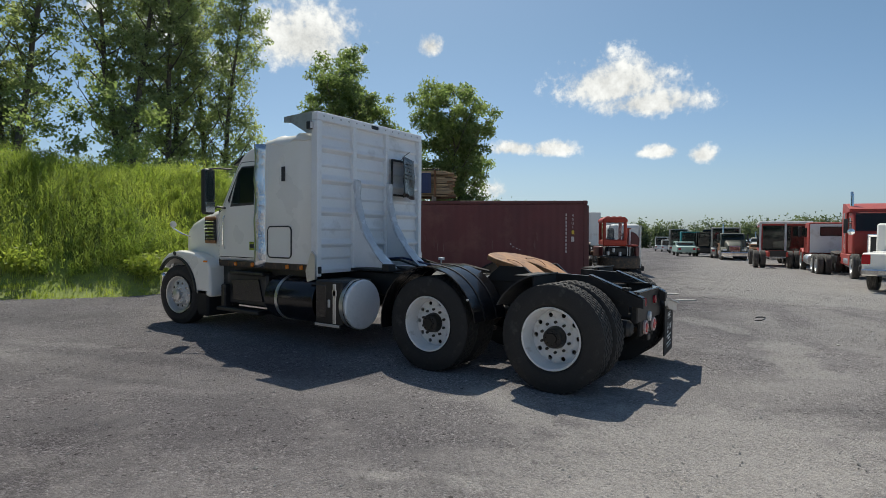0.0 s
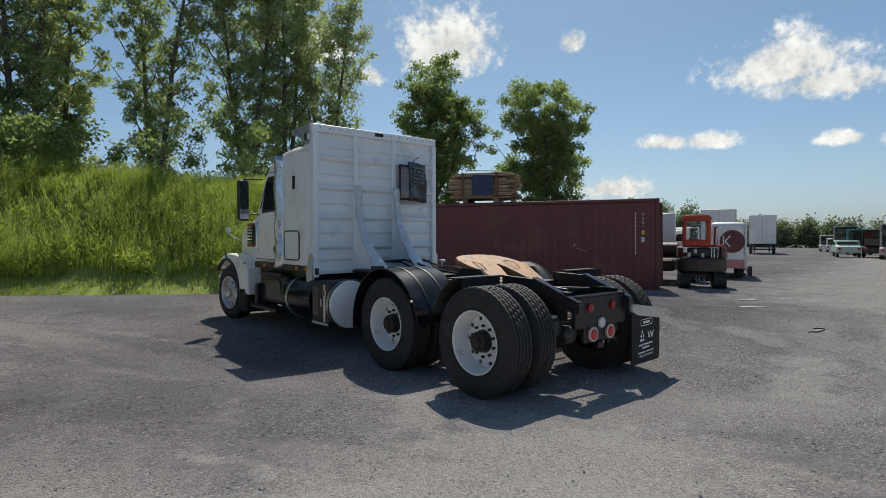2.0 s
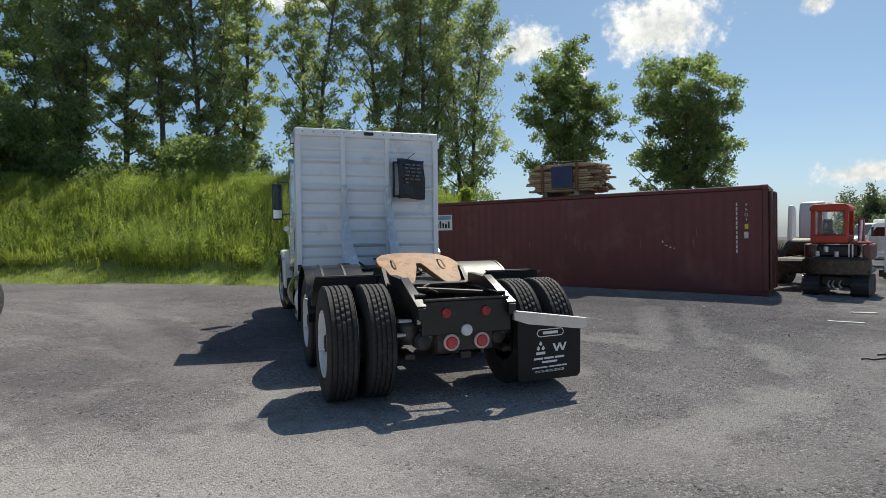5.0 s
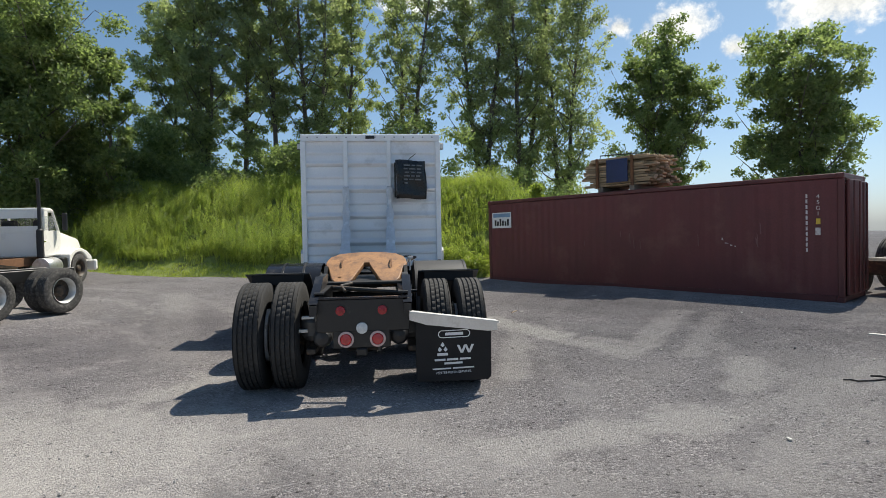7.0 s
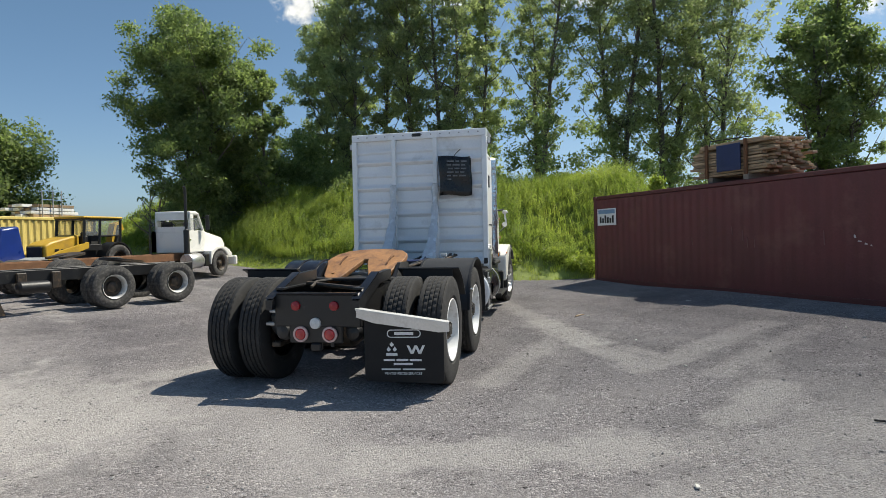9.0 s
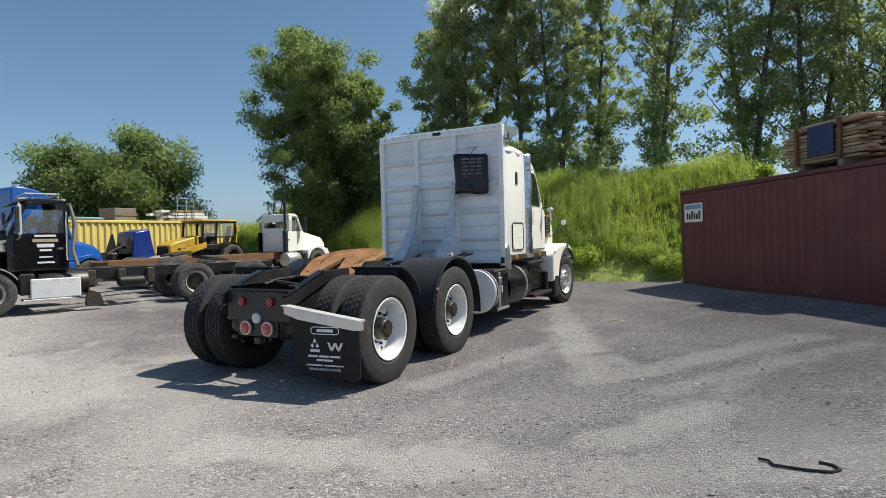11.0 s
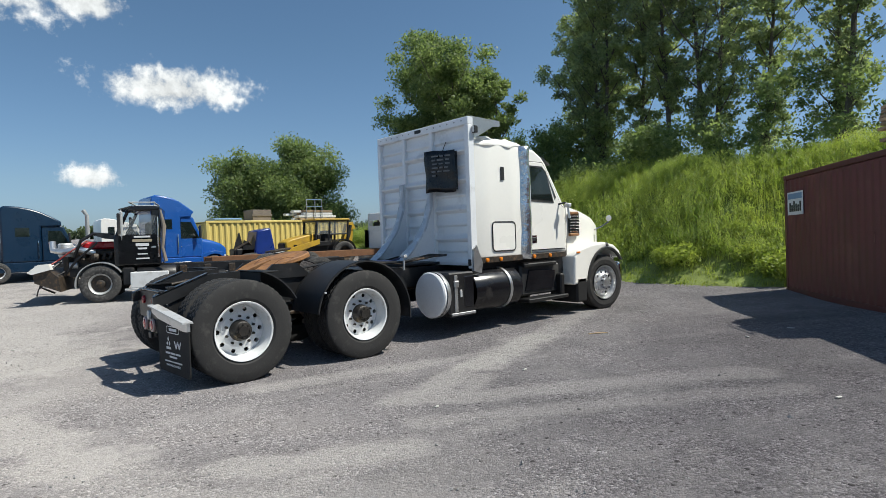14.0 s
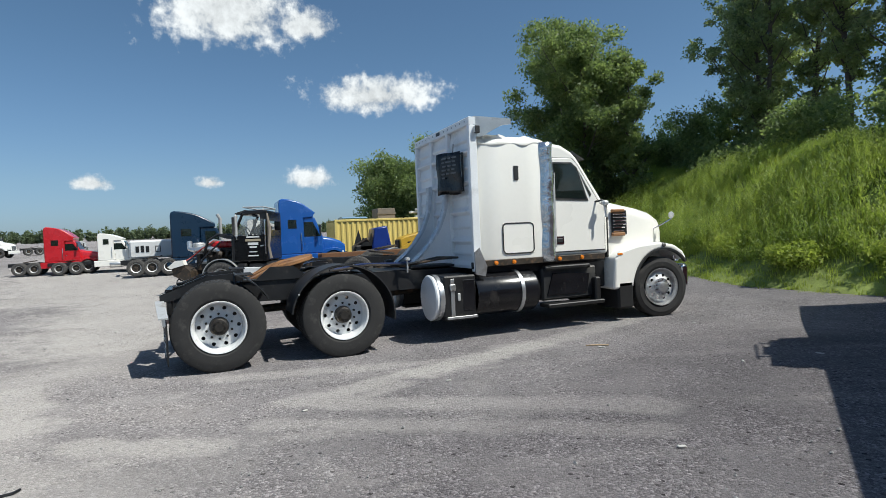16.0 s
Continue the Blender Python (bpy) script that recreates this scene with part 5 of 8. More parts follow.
# bulkhead
bulk = part("bulkhead", MB().box(-1.06, 1.06, 3.36, 3.39, 0.99, 3.04), ALU_WHITE, truck, "white ribbed aluminium bulkhead panel")
levels = [0.995, 1.33, 1.75, 2.17, 2.58, 2.93]
for i in range(5):
    a, b = levels[i], levels[i + 1]
    mid = a + 0.54 * (b - a)
    for x0, x1 in ((-1.02, -0.435), (-0.365, 0.245), (0.315, 1.02)):
        part("plank", MB().prism([(3.364, a - 0.03), (3.300, a + 0.010), (3.296, a + 0.028), (3.340, a + 0.075), (3.350, a + 0.10), (3.352, mid - 0.03), (3.328, mid - 0.004), (3.328, mid + 0.018), (3.346, mid + 0.06), (3.353, b - 0.035), (3.364, b - 0.03)], 0, x0, x1), ALU_WHITE, bulk, smooth=20)
for x in (-0.40, 0.28):
    part("rib", MB().box(x - 0.035, x + 0.035, 3.29, 3.36, 1.0, 2.97, 0.01), ALU_WHITE, bulk)
for x in (-1.055, 1.055):
    part("edge_channel", MB().box(x - 0.04, x + 0.04, 3.283, 3.40, 0.93, 2.948, 0.008), ALU_WHITE, bulk, "smooth aluminium edge channel")
part("top_channel", MB().box(-1.09, 1.09, 3.285, 3.40, 2.95, 3.06, 0.008), ALU_WHITE, bulk, "riveted aluminium top channel")
for k in range(14):
    x = -0.98 + 0.15 * k
    part("rivet", MB().lathe([(0, 0.012), (0.006, 0.008), (0.008, 0)], 8), GREY_PAINT, bulk, "", 40, pose(x, 3.284, 3.01, 0, 0, -90))
part("bottom_channel", MB().box(-1.02, 1.02, 3.29, 3.40, 0.97, 1.02, 0.006), ALU_WHITE, bulk)
part("plaque", MB().box(-0.08, 0.06, 3.278, 3.286, 2.985, 3.035, 0.002), BLACK, bulk)
for x in (-0.40, 0.28):
    # curved gusset braces wrapped in clear film
    pts_o, pts_i = [], []
    for i in range(13):
        t = i / 12
        z = 2.22 - 1.18 * t
        y = 3.29 - 0.06 - 0.62 * t ** 2.6
        pts_o.append((y, z))
        pts_i.append((3.29, z))
    mbq = MB()
    mbq.prism(pts_o + list(reversed(pts_i)), 0, x - 0.012, x + 0.012)
    br = part("gusset", mbq, ALU_WHITE, bulk, "curved aluminium gusset brace wrapped in clear film")
    rings = []
    for i, (y, z) in enumerate(pts_o):
        w = 0.045 + 0.012 * math.sin(i * 1.9) + 0.055 * (i / 12) ** 2
        rings.append([(x - w, y - 0.004, z), (x, y - 0.03 - 0.008 * math.cos(i * 2.3), z), (x + w, y - 0.004, z), (x + w * 0.9, y + 0.05, z + 0.02), (x - w * 0.9, y + 0.05, z + 0.02)])
    part("film_wrap", MB().loft(rings), CLEAR_FILM, br, "wrinkled clear film", 60)
part("gusset_foot", MB().box(-0.48, 0.40, 2.6, 3.32, 0.985, 1.02, 0.01), BLACK, truck)
# window opening covered with black film
film = MB()
g = 9
fv, ff = [], []
for j in range(g + 1):
    for i in range(g + 1):
        u, v = i / g, j / g
        bx = 0.012 * math.sin(7 * u + 3 * v) + 0.010 * math.sin(11 * v + 2 * u)
        fv.append((0.355 + 0.50 * u + 0.012 * math.sin(5 * v), 3.268 - 0.012 - bx * 0.6, 2.03 + 0.60 * v + 0.01 * math.sin(6 * u)))
for j in range(g):
    for i in range(g):
        ff.append((j * (g + 1) + i, j * (g + 1) + i + 1, (j + 1) * (g + 1) + i + 1, (j + 1) * (g + 1) + i))
film.add(fv, ff)
FILM_M = pose(0.855, 3.26, 0, 0, 0, 20) @ pose(-0.855, -3.26, 0)
sheetob = part("window_film", film, FILM_BLACK, bulk, "black plastic film with faded writing over the rear window", 60, FILM_M)
sol = sheetob.modifiers.new("thick", "SOLIDIFY")
sol.thickness = 0.006
part("window_frame", MB().box(0.36, 0.85, 3.275, 3.30, 2.06, 2.09, 0.005).box(0.36, 0.85, 3.275, 3.30, 2.58, 2.61, 0.005).box(0.36, 0.39, 3.275, 3.30, 2.09, 2.58, 0.005).box(0.82, 0.85, 3.275, 3.30, 2.09, 2.58, 0.005), BLACK_PLASTIC, bulk)
part("film_tie", MB().tube([(0.55, 3.27, 2.6), (0.62, 3.25, 2.68), (0.7, 3.22, 2.74)], 0.006, 5), BLACK, bulk)
RW = random.Random(8)
for k in range(6):
    z = 2.55 - 0.055 * k
    x = 0.47 + RW.uniform(0, 0.03)
    for q in range(3 if k < 5 else 1):
        w = RW.uniform(0.05, 0.11)
        part("writing_bar", MB().box(x, x + w, 3.232, 3.236, z - 0.011, z + 0.011), CHALK, sheetob, smooth=0)
        x += w + 0.025
# loose white wrapping crumpled over the sleeper roof
RC = np.random.default_rng(5)
gu, gv = 26, 18
wave = RC.uniform(0, 6.28, 6)
wv, wf = [], []
for j in range(gv + 1):
    for i in range(gu + 1):
        x, y = -1.03 + 2.06 * i / gu, 3.44 + 1.1 * j / gv
        edge = max(0.0, abs(x) - 0.86) / 0.17
        z = 2.855 + 0.022 * math.sin(7 * x + wave[0] + 3 * y) + 0.02 * math.sin(13 * y - 4 * x + wave[1]) + 0.012 * math.sin(23 * x + 17 * y + wave[2]) - 0.13 * edge ** 2 - 0.05 * max(0, y - 4.3) * 4
        wv.append((x * (1 + 0.008 * math.sin(15 * y + wave[3])), y, z))
for j in range(gv):
    for i in range(gu):
        a = j * (gu + 1) + i
        wf.append((a, a + 1, a + gu + 2, a + gu + 1))
roof_wrap = part("roof_wrap", MB().add(wv, wf), WHITE, truck, "crumpled white wrapping over the sleeper roof", 70)
roof_wrap.modifiers.new("thick", "SOLIDIFY").thickness = 0.02
# visor canopy and its end wings
part("visor", MB().prism([(3.38, 3.03), (3.38, 3.075), (3.92, 3.06), (3.92, 3.0), (3.9, 3.0)], 0, -1.07, 1.07), ALU, bulk, "aluminium visor canopy")
for x in (-1.075, 1.075):
    part("visor_wing", MB().prism([(3.36, 3.07), (3.95, 3.055), (3.95, 2.98), (3.8, 2.96), (3.5, 2.80), (3.36, 2.78)], 0, x - 0.012, x + 0.012), ALU, bulk, "triangular aluminium visor wing")
    sx = 1 if x > 0 else -1
    wl = part("work_lamp", MB().box(x - 0.03 + sx * 0.05, x + 0.05 * sx + 0.03, 3.36, 3.43, 2.83, 2.93, 0.008), BLACK_PLASTIC, bulk, "small square work lamp")
    part("lens", MB().box(x - 0.024 + sx * 0.05, x + 0.05 * sx + 0.024, 3.352, 3.361, 2.838, 2.922, 0.004), CLEAR_LENS, wl)
    ft = part("foot_bracket", MB().prism([(3.44, 0.86), (3.29, 0.90), (3.29, 1.2), (3.36, 1.26), (3.47, 1.0)], 0, x - 0.02 + sx * 0.03, x + 0.02 + sx * 0.03), ALU, bulk, "aluminium corner bracket")
    part("lamp", MB().box(x - 0.03 - sx * 0.02, x + 0.03 - sx * 0.02, 3.27, 3.3, 0.97, 1.06, 0.006), BLACK_PLASTIC, ft)


def rounded(hw, zb, zt, y, r=0.12, n=4):
    out = []
    for cx, cz, a0 in ((hw - r, zt - r, 0), (-hw + r, zt - r, 90), (-hw + r * 0.4, zb + r * 0.4, 180), (hw - r * 0.4, zb + r * 0.4, 270)):
        rr = r if a0 < 180 else r * 0.4
        for i in range(n + 1):
            a = radians(a0 + 90 * i / n)
            out.append((cx + rr * math.cos(a), y, cz + rr * math.sin(a)))
    return out


sleeper = part("sleeper", MB().loft([rounded(0.96, 1.06, 2.72, 3.43), rounded(1.01, 1.04, 2.79, 3.50), rounded(1.02, 1.04, 2.83, 3.8), rounded(1.02, 1.04, 2.83, 4.2), rounded(1.02, 1.04, 2.81, 4.47), rounded(0.98, 1.06, 2.76, 4.53)]), WHITE, truck, "white sleeper body", 40)
for side, y0 in ((1, 3.79), (-1, 3.87)):
    x = side * 1.022
    lid = part("storage_door", MB().box(min(x - 0.01 * side, x + 0.008 * side), max(x - 0.01 * side, x + 0.008 * side), y0, y0 + 0.5, 1.15, 1.58, 0.006), WHITE, sleeper, "white storage door with a black rubber seal")
    pts = []
    for cx, cz, a0 in ((y0 + 0.44, 1.52, 0), (y0 + 0.06, 1.52, 90), (y0 + 0.06, 1.21, 180), (y0 + 0.44, 1.21, 270)):
        for i in range(5):
            a = radians(a0 + 22.5 * i)
            pts.append((x + 0.007 * side, cx + 0.06 * math.cos(a), cz + 0.06 * math.sin(a)))
    part("door_seal", MB().tube(pts + [pts[0]], 0.010, 6, False), BLACK, lid, "black rubber seal")
    part("vent", MB().box(min(x, x + 0.014 * side), max(x, x + 0.014 * side), 4.0, 4.075, 2.2, 2.4, 0.005), BLACK_PLASTIC, sleeper, "small black vent")
    part("trim_strip", MB().box(min(x - 0.02 * side, x + 0.004 * side), max(x - 0.02 * side, x + 0.004 * side), 3.46, 5.55, 0.985, 1.075, 0.006), GREASE, sleeper, "dark weathered metal skirt strip")
    for y in (3.66, 3.95, 4.72, 5.12):
        part("marker_lamp", MB().lathe([(0, 0.032), (0.02, 0.028), (0.028, 0)], 14), AMBER, sleeper, "amber marker lamp", 40, pose(x + 0.004 * side, y, 1.03, 0, 0, 0 if side > 0 else 180))
    col = part("stack_fairing", MB().loft([[(side * (1.0 + 0.10 * math.cos(a) ** 2 + 0.006 * math.sin(3 * z * 4)), 4.555 + 0.13 * math.sin(a) + 0.01 * math.sin(9 * z), z) for a in np.linspace(-1.5, 1.5, 9)] for z in np.linspace(1.0, 2.74, 22)], False, closed=False), PLASTIC_WRAP, truck, "bright metal fairing wrapped in wrinkled film", 60)
    cs = col.modifiers.new("thick", "SOLIDIFY")
    cs.thickness = 0.02
    part("fairing_mesh", MB().box(min(side * 0.99, side * 1.03), max(side * 0.99, side * 1.03), 4.66, 4.69, 1.2, 2.3, 0.005), ALU_DULL, truck)

# cab
cab_prof = [(4.55, 1.06), (4.55, 2.76), (4.85, 2.72), (5.04, 2.62), (5.14, 2.52), (5.60, 1.86), (5.66, 1.80), (5.66, 1.06)]
cab = bevel(part("cab", MB().prism(cab_prof, 0, -0.985, 0.985), WHITE, truck, "white cab with rounded edges"), 0.06, 4)
part("windshield", MB().add([(-0.86, 5.17, 2.505), (0.86, 5.17, 2.505), (0.9, 5.60, 1.895), (-0.9, 5.60, 1.895)], [(0, 1, 2, 3)]), GLASS, cab, "tinted windshield", smooth=0)
part("sun_visor", MB().prism([(5.06, 2.64), (5.28, 2.52), (5.27, 2.50), (5.04, 2.60)], 0, -0.95, 0.95), BLACK_PLASTIC, cab, "dark sun visor")
for side in (1, -1):
    x = side * 0.986

    def slab(poly, d0, d1):
        return MB().prism(poly, 0, min(x + d0 * side, x + d1 * side), max(x + d0 * side, x + d1 * side))

    door = bevel(part("door", slab([(4.62, 1.13), (4.62, 2.52), (5.02, 2.52), (5.12, 2.42), (5.5, 1.84), (5.58, 1.8), (5.58, 1.13)], -0.01, 0.014), WHITE, truck, "white cab door"), 0.008, 2)
    part("door_gap", slab([(4.612, 1.12), (4.612, 2.53), (5.03, 2.53), (5.13, 2.425), (5.51, 1.845), (5.59, 1.805), (5.59, 1.12)], -0.01, 0.004), BLACK, door)
    part("window_frame", slab([(4.655, 1.90), (4.655, 2.46), (5.0, 2.46), (5.10, 2.38), (5.29, 1.88)], 0.012, 0.022), BLACK_PLASTIC, door, "black window frame")
    part("window_pane", slab([(4.685, 1.935), (4.685, 2.435), (4.99, 2.435), (5.075, 2.36), (5.245, 1.915)], 0.02, 0.027), GLASS, door, "tinted side window")
    part("quarter_pane", slab([(5.13, 2.33), (5.17, 2.27), (5.35, 1.98), (5.325, 1.93)], 0.013, 0.02), GLASS, door)
    part("door_handle", MB().box(min(x + 0.014 * side, x + 0.04 * side), max(x + 0.014 * side, x + 0.04 * side), 4.70, 4.80, 1.27, 1.33, 0.008), BLACK_PLASTIC, door, "black door handle")
    part("handle_plate", slab([(4.68, 1.24), (4.68, 1.36), (4.83, 1.36), (4.83, 1.24)], 0.012, 0.018), CHROME, door, "chrome handle plate")
    if side < 0:
        part("grab_rail", MB().tube([(x + side * 0.01, 5.45, 1.75), (x + side * 0.05, 5.44, 1.7), (x + side * 0.05, 5.44, 1.3), (x + side * 0.01, 5.44, 1.25)], 0.011, 6), CHROME, door)
    arm = part("mirror_arm", MB().tube([(x, 5.42, 1.86), (x + side * 0.12, 5.47, 1.88), (x + side * 0.16, 5.5, 1.84)], 0.016, 6), BLACK_PLASTIC, truck)
    if side < 0:
        part("mirror_bracket", MB().tube([(x, 5.28, 2.44), (x - 0.12, 5.4, 2.45), (x - 0.24, 5.5, 2.44)], 0.013, 6), BLACK_PLASTIC, truck)
        mir = bevel(part("door_mirror", MB().box(-1.32, -1.14, 5.46, 5.58, 1.76, 2.44, 0.03), BLACK_PLASTIC, truck, "tall black door mirror"), 0.01)
        part("mirror_glass", MB().box(-1.305, -1.155, 5.452, 5.46, 1.98, 2.42, 0.004), GLASS_PALE, mir)
        part("convex_glass", MB().box(-1.305, -1.155, 5.45, 5.459, 1.79, 1.95, 0.004), CHROME, mir)
    else:
        part("mirror_stub", MB().box(x + 0.1, x + 0.2, 5.44, 5.54, 1.8, 1.87, 0.02).tube([(x + 0.15, 5.49, 1.8), (x + 0.17, 5.5, 1.62)], 0.02, 6), ALU_DULL, truck, "bare mirror mount")

# hood and fenders
hood = part("hood", MB().loft([rounded(0.93, 0.95, 1.88, 5.70, 0.16), rounded(0.92, 0.95, 1.84, 5.95, 0.18), rounded(0.86, 0.9, 1.765, 6.4, 0.2), rounded(0.8, 0.88, 1.69, 6.72, 0.2), rounded(0.74, 0.85, 1.60, 6.9, 0.17), rounded(0.68, 0.85, 1.47, 6.98, 0.12), rounded(0.62, 0.8, 1.2, 7.02, 0.1)]), WHITE, truck, "white sloping hood", 40)
part("hood_gap", MB().box(-0.94, 0.94, 5.655, 5.70, 1.0, 1.845, 0.01), BLACK, hood)
part("hood_scoop", MB().prism([(6.2, 1.83), (6.55, 1.80), (6.58, 1.70), (6.2, 1.72)], 0, -0.2, 0.2), WHITE, hood)
for side in (1, -1):
    out = [(5.62, 0.50), (5.66, 0.98), (5.80, 1.10), (6.15, 1.17), (6.55, 1.195), (6.85, 1.14), (7.03, 1.03), (7.11, 0.90)]
    inn = [(WB + 0.585 * math.cos(radians(a)), 0.5 + 0.585 * math.sin(radians(a))) for a in range(42, 181, 8)]
    xa, xb = (0.55, 1.13) if side > 0 else (-1.13, -0.55)
    fd = bevel(part("front_fender", MB().prism(out + inn, 0, xa, xb), WHITE, truck, "white rounded front fender"), 0.05, 3)
    part("wheel_arch_trim", arch(*((1.10, 1.155) if side > 0 else (-1.155, -1.10)), WB, 0.5, 0.60, 38, 172, 0.03), BLACK_PLASTIC, fd, "black wheel arch trim")
    part("splash_guard", MB().box(xa, xb, 5.70, 6.0, 0.2, 0.62, 0.03), BLACK_RUBBER, fd, "black splash guard")
    part("turn_lamp", MB().lathe([(0, 0.04), (0.02, 0.035), (0.03, 0)], 16), BLACK_PLASTIC, fd, "small fender lamp", 40, pose(side * 1.125, 6.62, 1.145, 0, -25 * side, 0 if side > 0 else 180))
    part("side_lamp", MB().box(*((1.125, 1.14) if side > 0 else (-1.14, -1.125)), 5.70, 5.80, 1.03, 1.06, 0.005), AMBER, fd)
    xs = side * 0.93
    gr = part("side_intake", MB().box(min(xs, xs + side * 0.02), max(xs, xs + side * 0.02), 5.75, 6.05, 1.34, 1.72, 0.015), BLACK, hood, "dark side intake with chrome slats", m=pose(side * 0.012, 0, 0, 0, 0, 0))
    for k in range(6):
        z = 1.39 + 0.053 * k
        part("slat", MB().box(min(xs + side * 0.015, xs + side * 0.045), max(xs + side * 0.015, xs + side * 0.045), 5.77, 6.03 - 0.012 * abs(k - 3) ** 1.5, z, z + 0.02, 0.006), CHROME, gr)
    for za, zb in ((1.32, 1.375), (1.69, 1.74)):
        part("intake_edge", MB().box(min(xs, xs + side * 0.05), max(xs, xs + side * 0.05), 5.74, 6.0, za, zb, 0.015), RUST_TAN, gr, "brown edged trim")
    hm = part("hood_mirror", MB().lathe([(-0.03, 0.0), (-0.028, 0.035), (0.0, 0.055), (0.012, 0.055), (0.014, 0.0)], 20), ALU_DULL, truck, "round dull hood mirror", 40, pose(side * 0.98, 6.95, 1.62, 0, 0, -90))
    part("mirror_stalk", MB().tube([(side * 0.76, 6.72, 1.4), (side * 0.9, 6.82, 1.47), (side * 0.98, 6.95, 1.56)], 0.011, 6), CHROME, truck)
    hl = bevel(part("headlamp", MB().box(*((0.62, 1.0) if side > 0 else (-1.0, -0.62)), 6.95, 7.1, 0.86, 1.06, 0.03), CHROME, truck, "chrome headlamp"), 0.01)
bevel(part("bumper", MB().box(-1.12, 1.12, 7.0, 7.16, 0.42, 0.82, 0.04), CHROME, truck, "chrome front bumper"), 0.02)
part("radiator_grille", MB().box(-0.5, 0.5, 6.86, 6.93, 0.85, 1.42, 0.03), CHROME, truck)
part("engine_block", MB().box(-0.45, 0.45, 5.6, 6.8, 0.55, 0.98, 0.05), GREASE, truck)
# added black box, stands in for the shade below the cab's front edge
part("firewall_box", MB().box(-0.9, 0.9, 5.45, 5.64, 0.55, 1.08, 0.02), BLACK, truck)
part("under_cab_body", MB().box(-0.9, 0.9, 3.5, 5.5, 0.86, 1.05, 0.02), BLACK, truck)

# fuel tanks, boxes and steps
for side in (1, -1):
    cx = side * 0.87
    m = pose(cx, 0, 0.60, 0, 0, 90)  # local x runs along the truck
    tank = part("fuel_tank", MB().lathe([(3.3, 0.29), (3.32, 0.30), (4.26, 0.30), (4.30, 0.27), (4.32, 0.0)], 36), BLACK_GLOSS, truck, "black cylindrical fuel tank", 30, m)
    part("end_cap", MB().lathe([(2.74, 0.30), (2.69, 0.315), (2.672, 0.30), (2.662, 0.22), (2.658, 0.0)], 40), ALU_WHITE, tank, "round pale end cap", 30)
    part("cap_band", MB().lathe([(2.73, 0.318), (2.76, 0.318), (2.80, 0.31), (2.80, 0.29)], 36), ALU, tank)
    for y in (3.98,):
        part("tank_strap", MB().lathe([(y, 0.303), (y, 0.312), (y + 0.055, 0.312), (y + 0.055, 0.303)], 36), ALU, tank, "bright metal strap")
    xa, xb = min(side * 0.58, side * 1.13), max(side * 0.58, side * 1.13)
    bx2 = part("battery_box", MB().box(xa, xb, 2.8, 3.28, 0.34, 0.90, 0.02), BLACK, truck, "black box between tank and cap")
    part("box_latch", MB().box(side * 1.13 - 0.01, side * 1.13 + 0.012, 3.0, 3.04, 0.56, 0.66, 0.004), ALU_DULL, bx2)
    part("box_foot", MB().box(xa, xb, 2.82, 3.30, 0.30, 0.345, 0.008), BLACK, bx2)
    part("step_edge", MB().box(side * 1.13 - 0.008, side * 1.13 + 0.014, 2.84, 3.28, 0.315, 0.35, 0.004), ALU, bx2, "bright step edge")
    part("hold_down", MB().box(side * 1.13 - 0.006, side * 1.13 + 0.012, 2.9, 2.955, 0.36, 0.86, 0.004).box(side * 1.13 - 0.006, side * 1.13 + 0.03, 2.885, 2.97, 0.7, 0.79, 0.01), ALU, bx2, "bright hold-down bracket")
    part("side_cover", MB().box(side * 1.13 - 0.006, side * 1.13 + 0.01, 3.08, 3.26, 0.42, 0.84, 0.01), BLACK_GLOSS, bx2)
    part("tool_box", MB().box(min(side * 0.52, side * 1.0), max(side * 0.52, side * 1.0), 4.42, 5.4, 0.42, 0.90, 0.03), BLACK_PLASTIC, truck, "black equipment box")
    part("panel_dent", MB().prism([(4.5, 0.5), (5.2, 0.5), (5.25, 0.78), (4.6, 0.82)], 0, min(side * 0.99, side * 1.02), max(side * 0.99, side * 1.02)), BLACK_GLOSS, truck)
    st = part("lower_step", MB().box(min(side * 0.9, side * 1.16), max(side * 0.9, side * 1.16), 4.42, 5.42, 0.33, 0.385, 0.012), BLACK, truck, "black tread plate step")
    part("step_bracket", MB().box(min(side * 0.95, side * 1.1), max(side * 0.95, side * 1.1), 5.30, 5.40, 0.36, 0.72, 0.02), BLACK, truck)
    part("upper_step", MB().box(min(side * 0.85, side * 1.06), max(side * 0.85, side * 1.06), 4.45, 5.25, 0.87, 0.93, 0.015), BLACK, truck)

# air lines and cables behind the bulkhead
for k, (x, dz, mat) in enumerate(((0.05, 0.0, BLACK), (0.12, 0.03, TARP_BLUE), (-0.35, -0.03, BLACK), (0.48, 0.02, BLACK), (0.56, 0.0, GREASE))):
    part("air_line", MB().tube([(x, 3.28, 1.12), (x + 0.1, 2.95, 1.12 + dz), (x + 0.16 * math.sin(k), 2.5, 1.04 + dz), (x - 0.15, 2.0, 1.08), (x - 0.08 * k, 1.5, 1.02)], 0.016, 6), mat, truck)
part("hose_post", MB().tube([(0.55, 2.5, 0.95), (0.56, 2.5, 1.14)], 0.012, 6).box(0.52, 0.6, 2.47, 2.53, 1.12, 1.16, 0.005), ALU_DULL, truck)
part("deck_plate", MB().box(-0.42, 0.42, 1.9, 2.6, 0.972, 0.985, 0.004), BLACK, truck)
part("bumper_stub", MB().box(-0.6, -0.45, 2.5, 2.62, 1.0, 1.1, 0.01), BLACK, truck)

# ---- other vehicles and machines in the yard ----


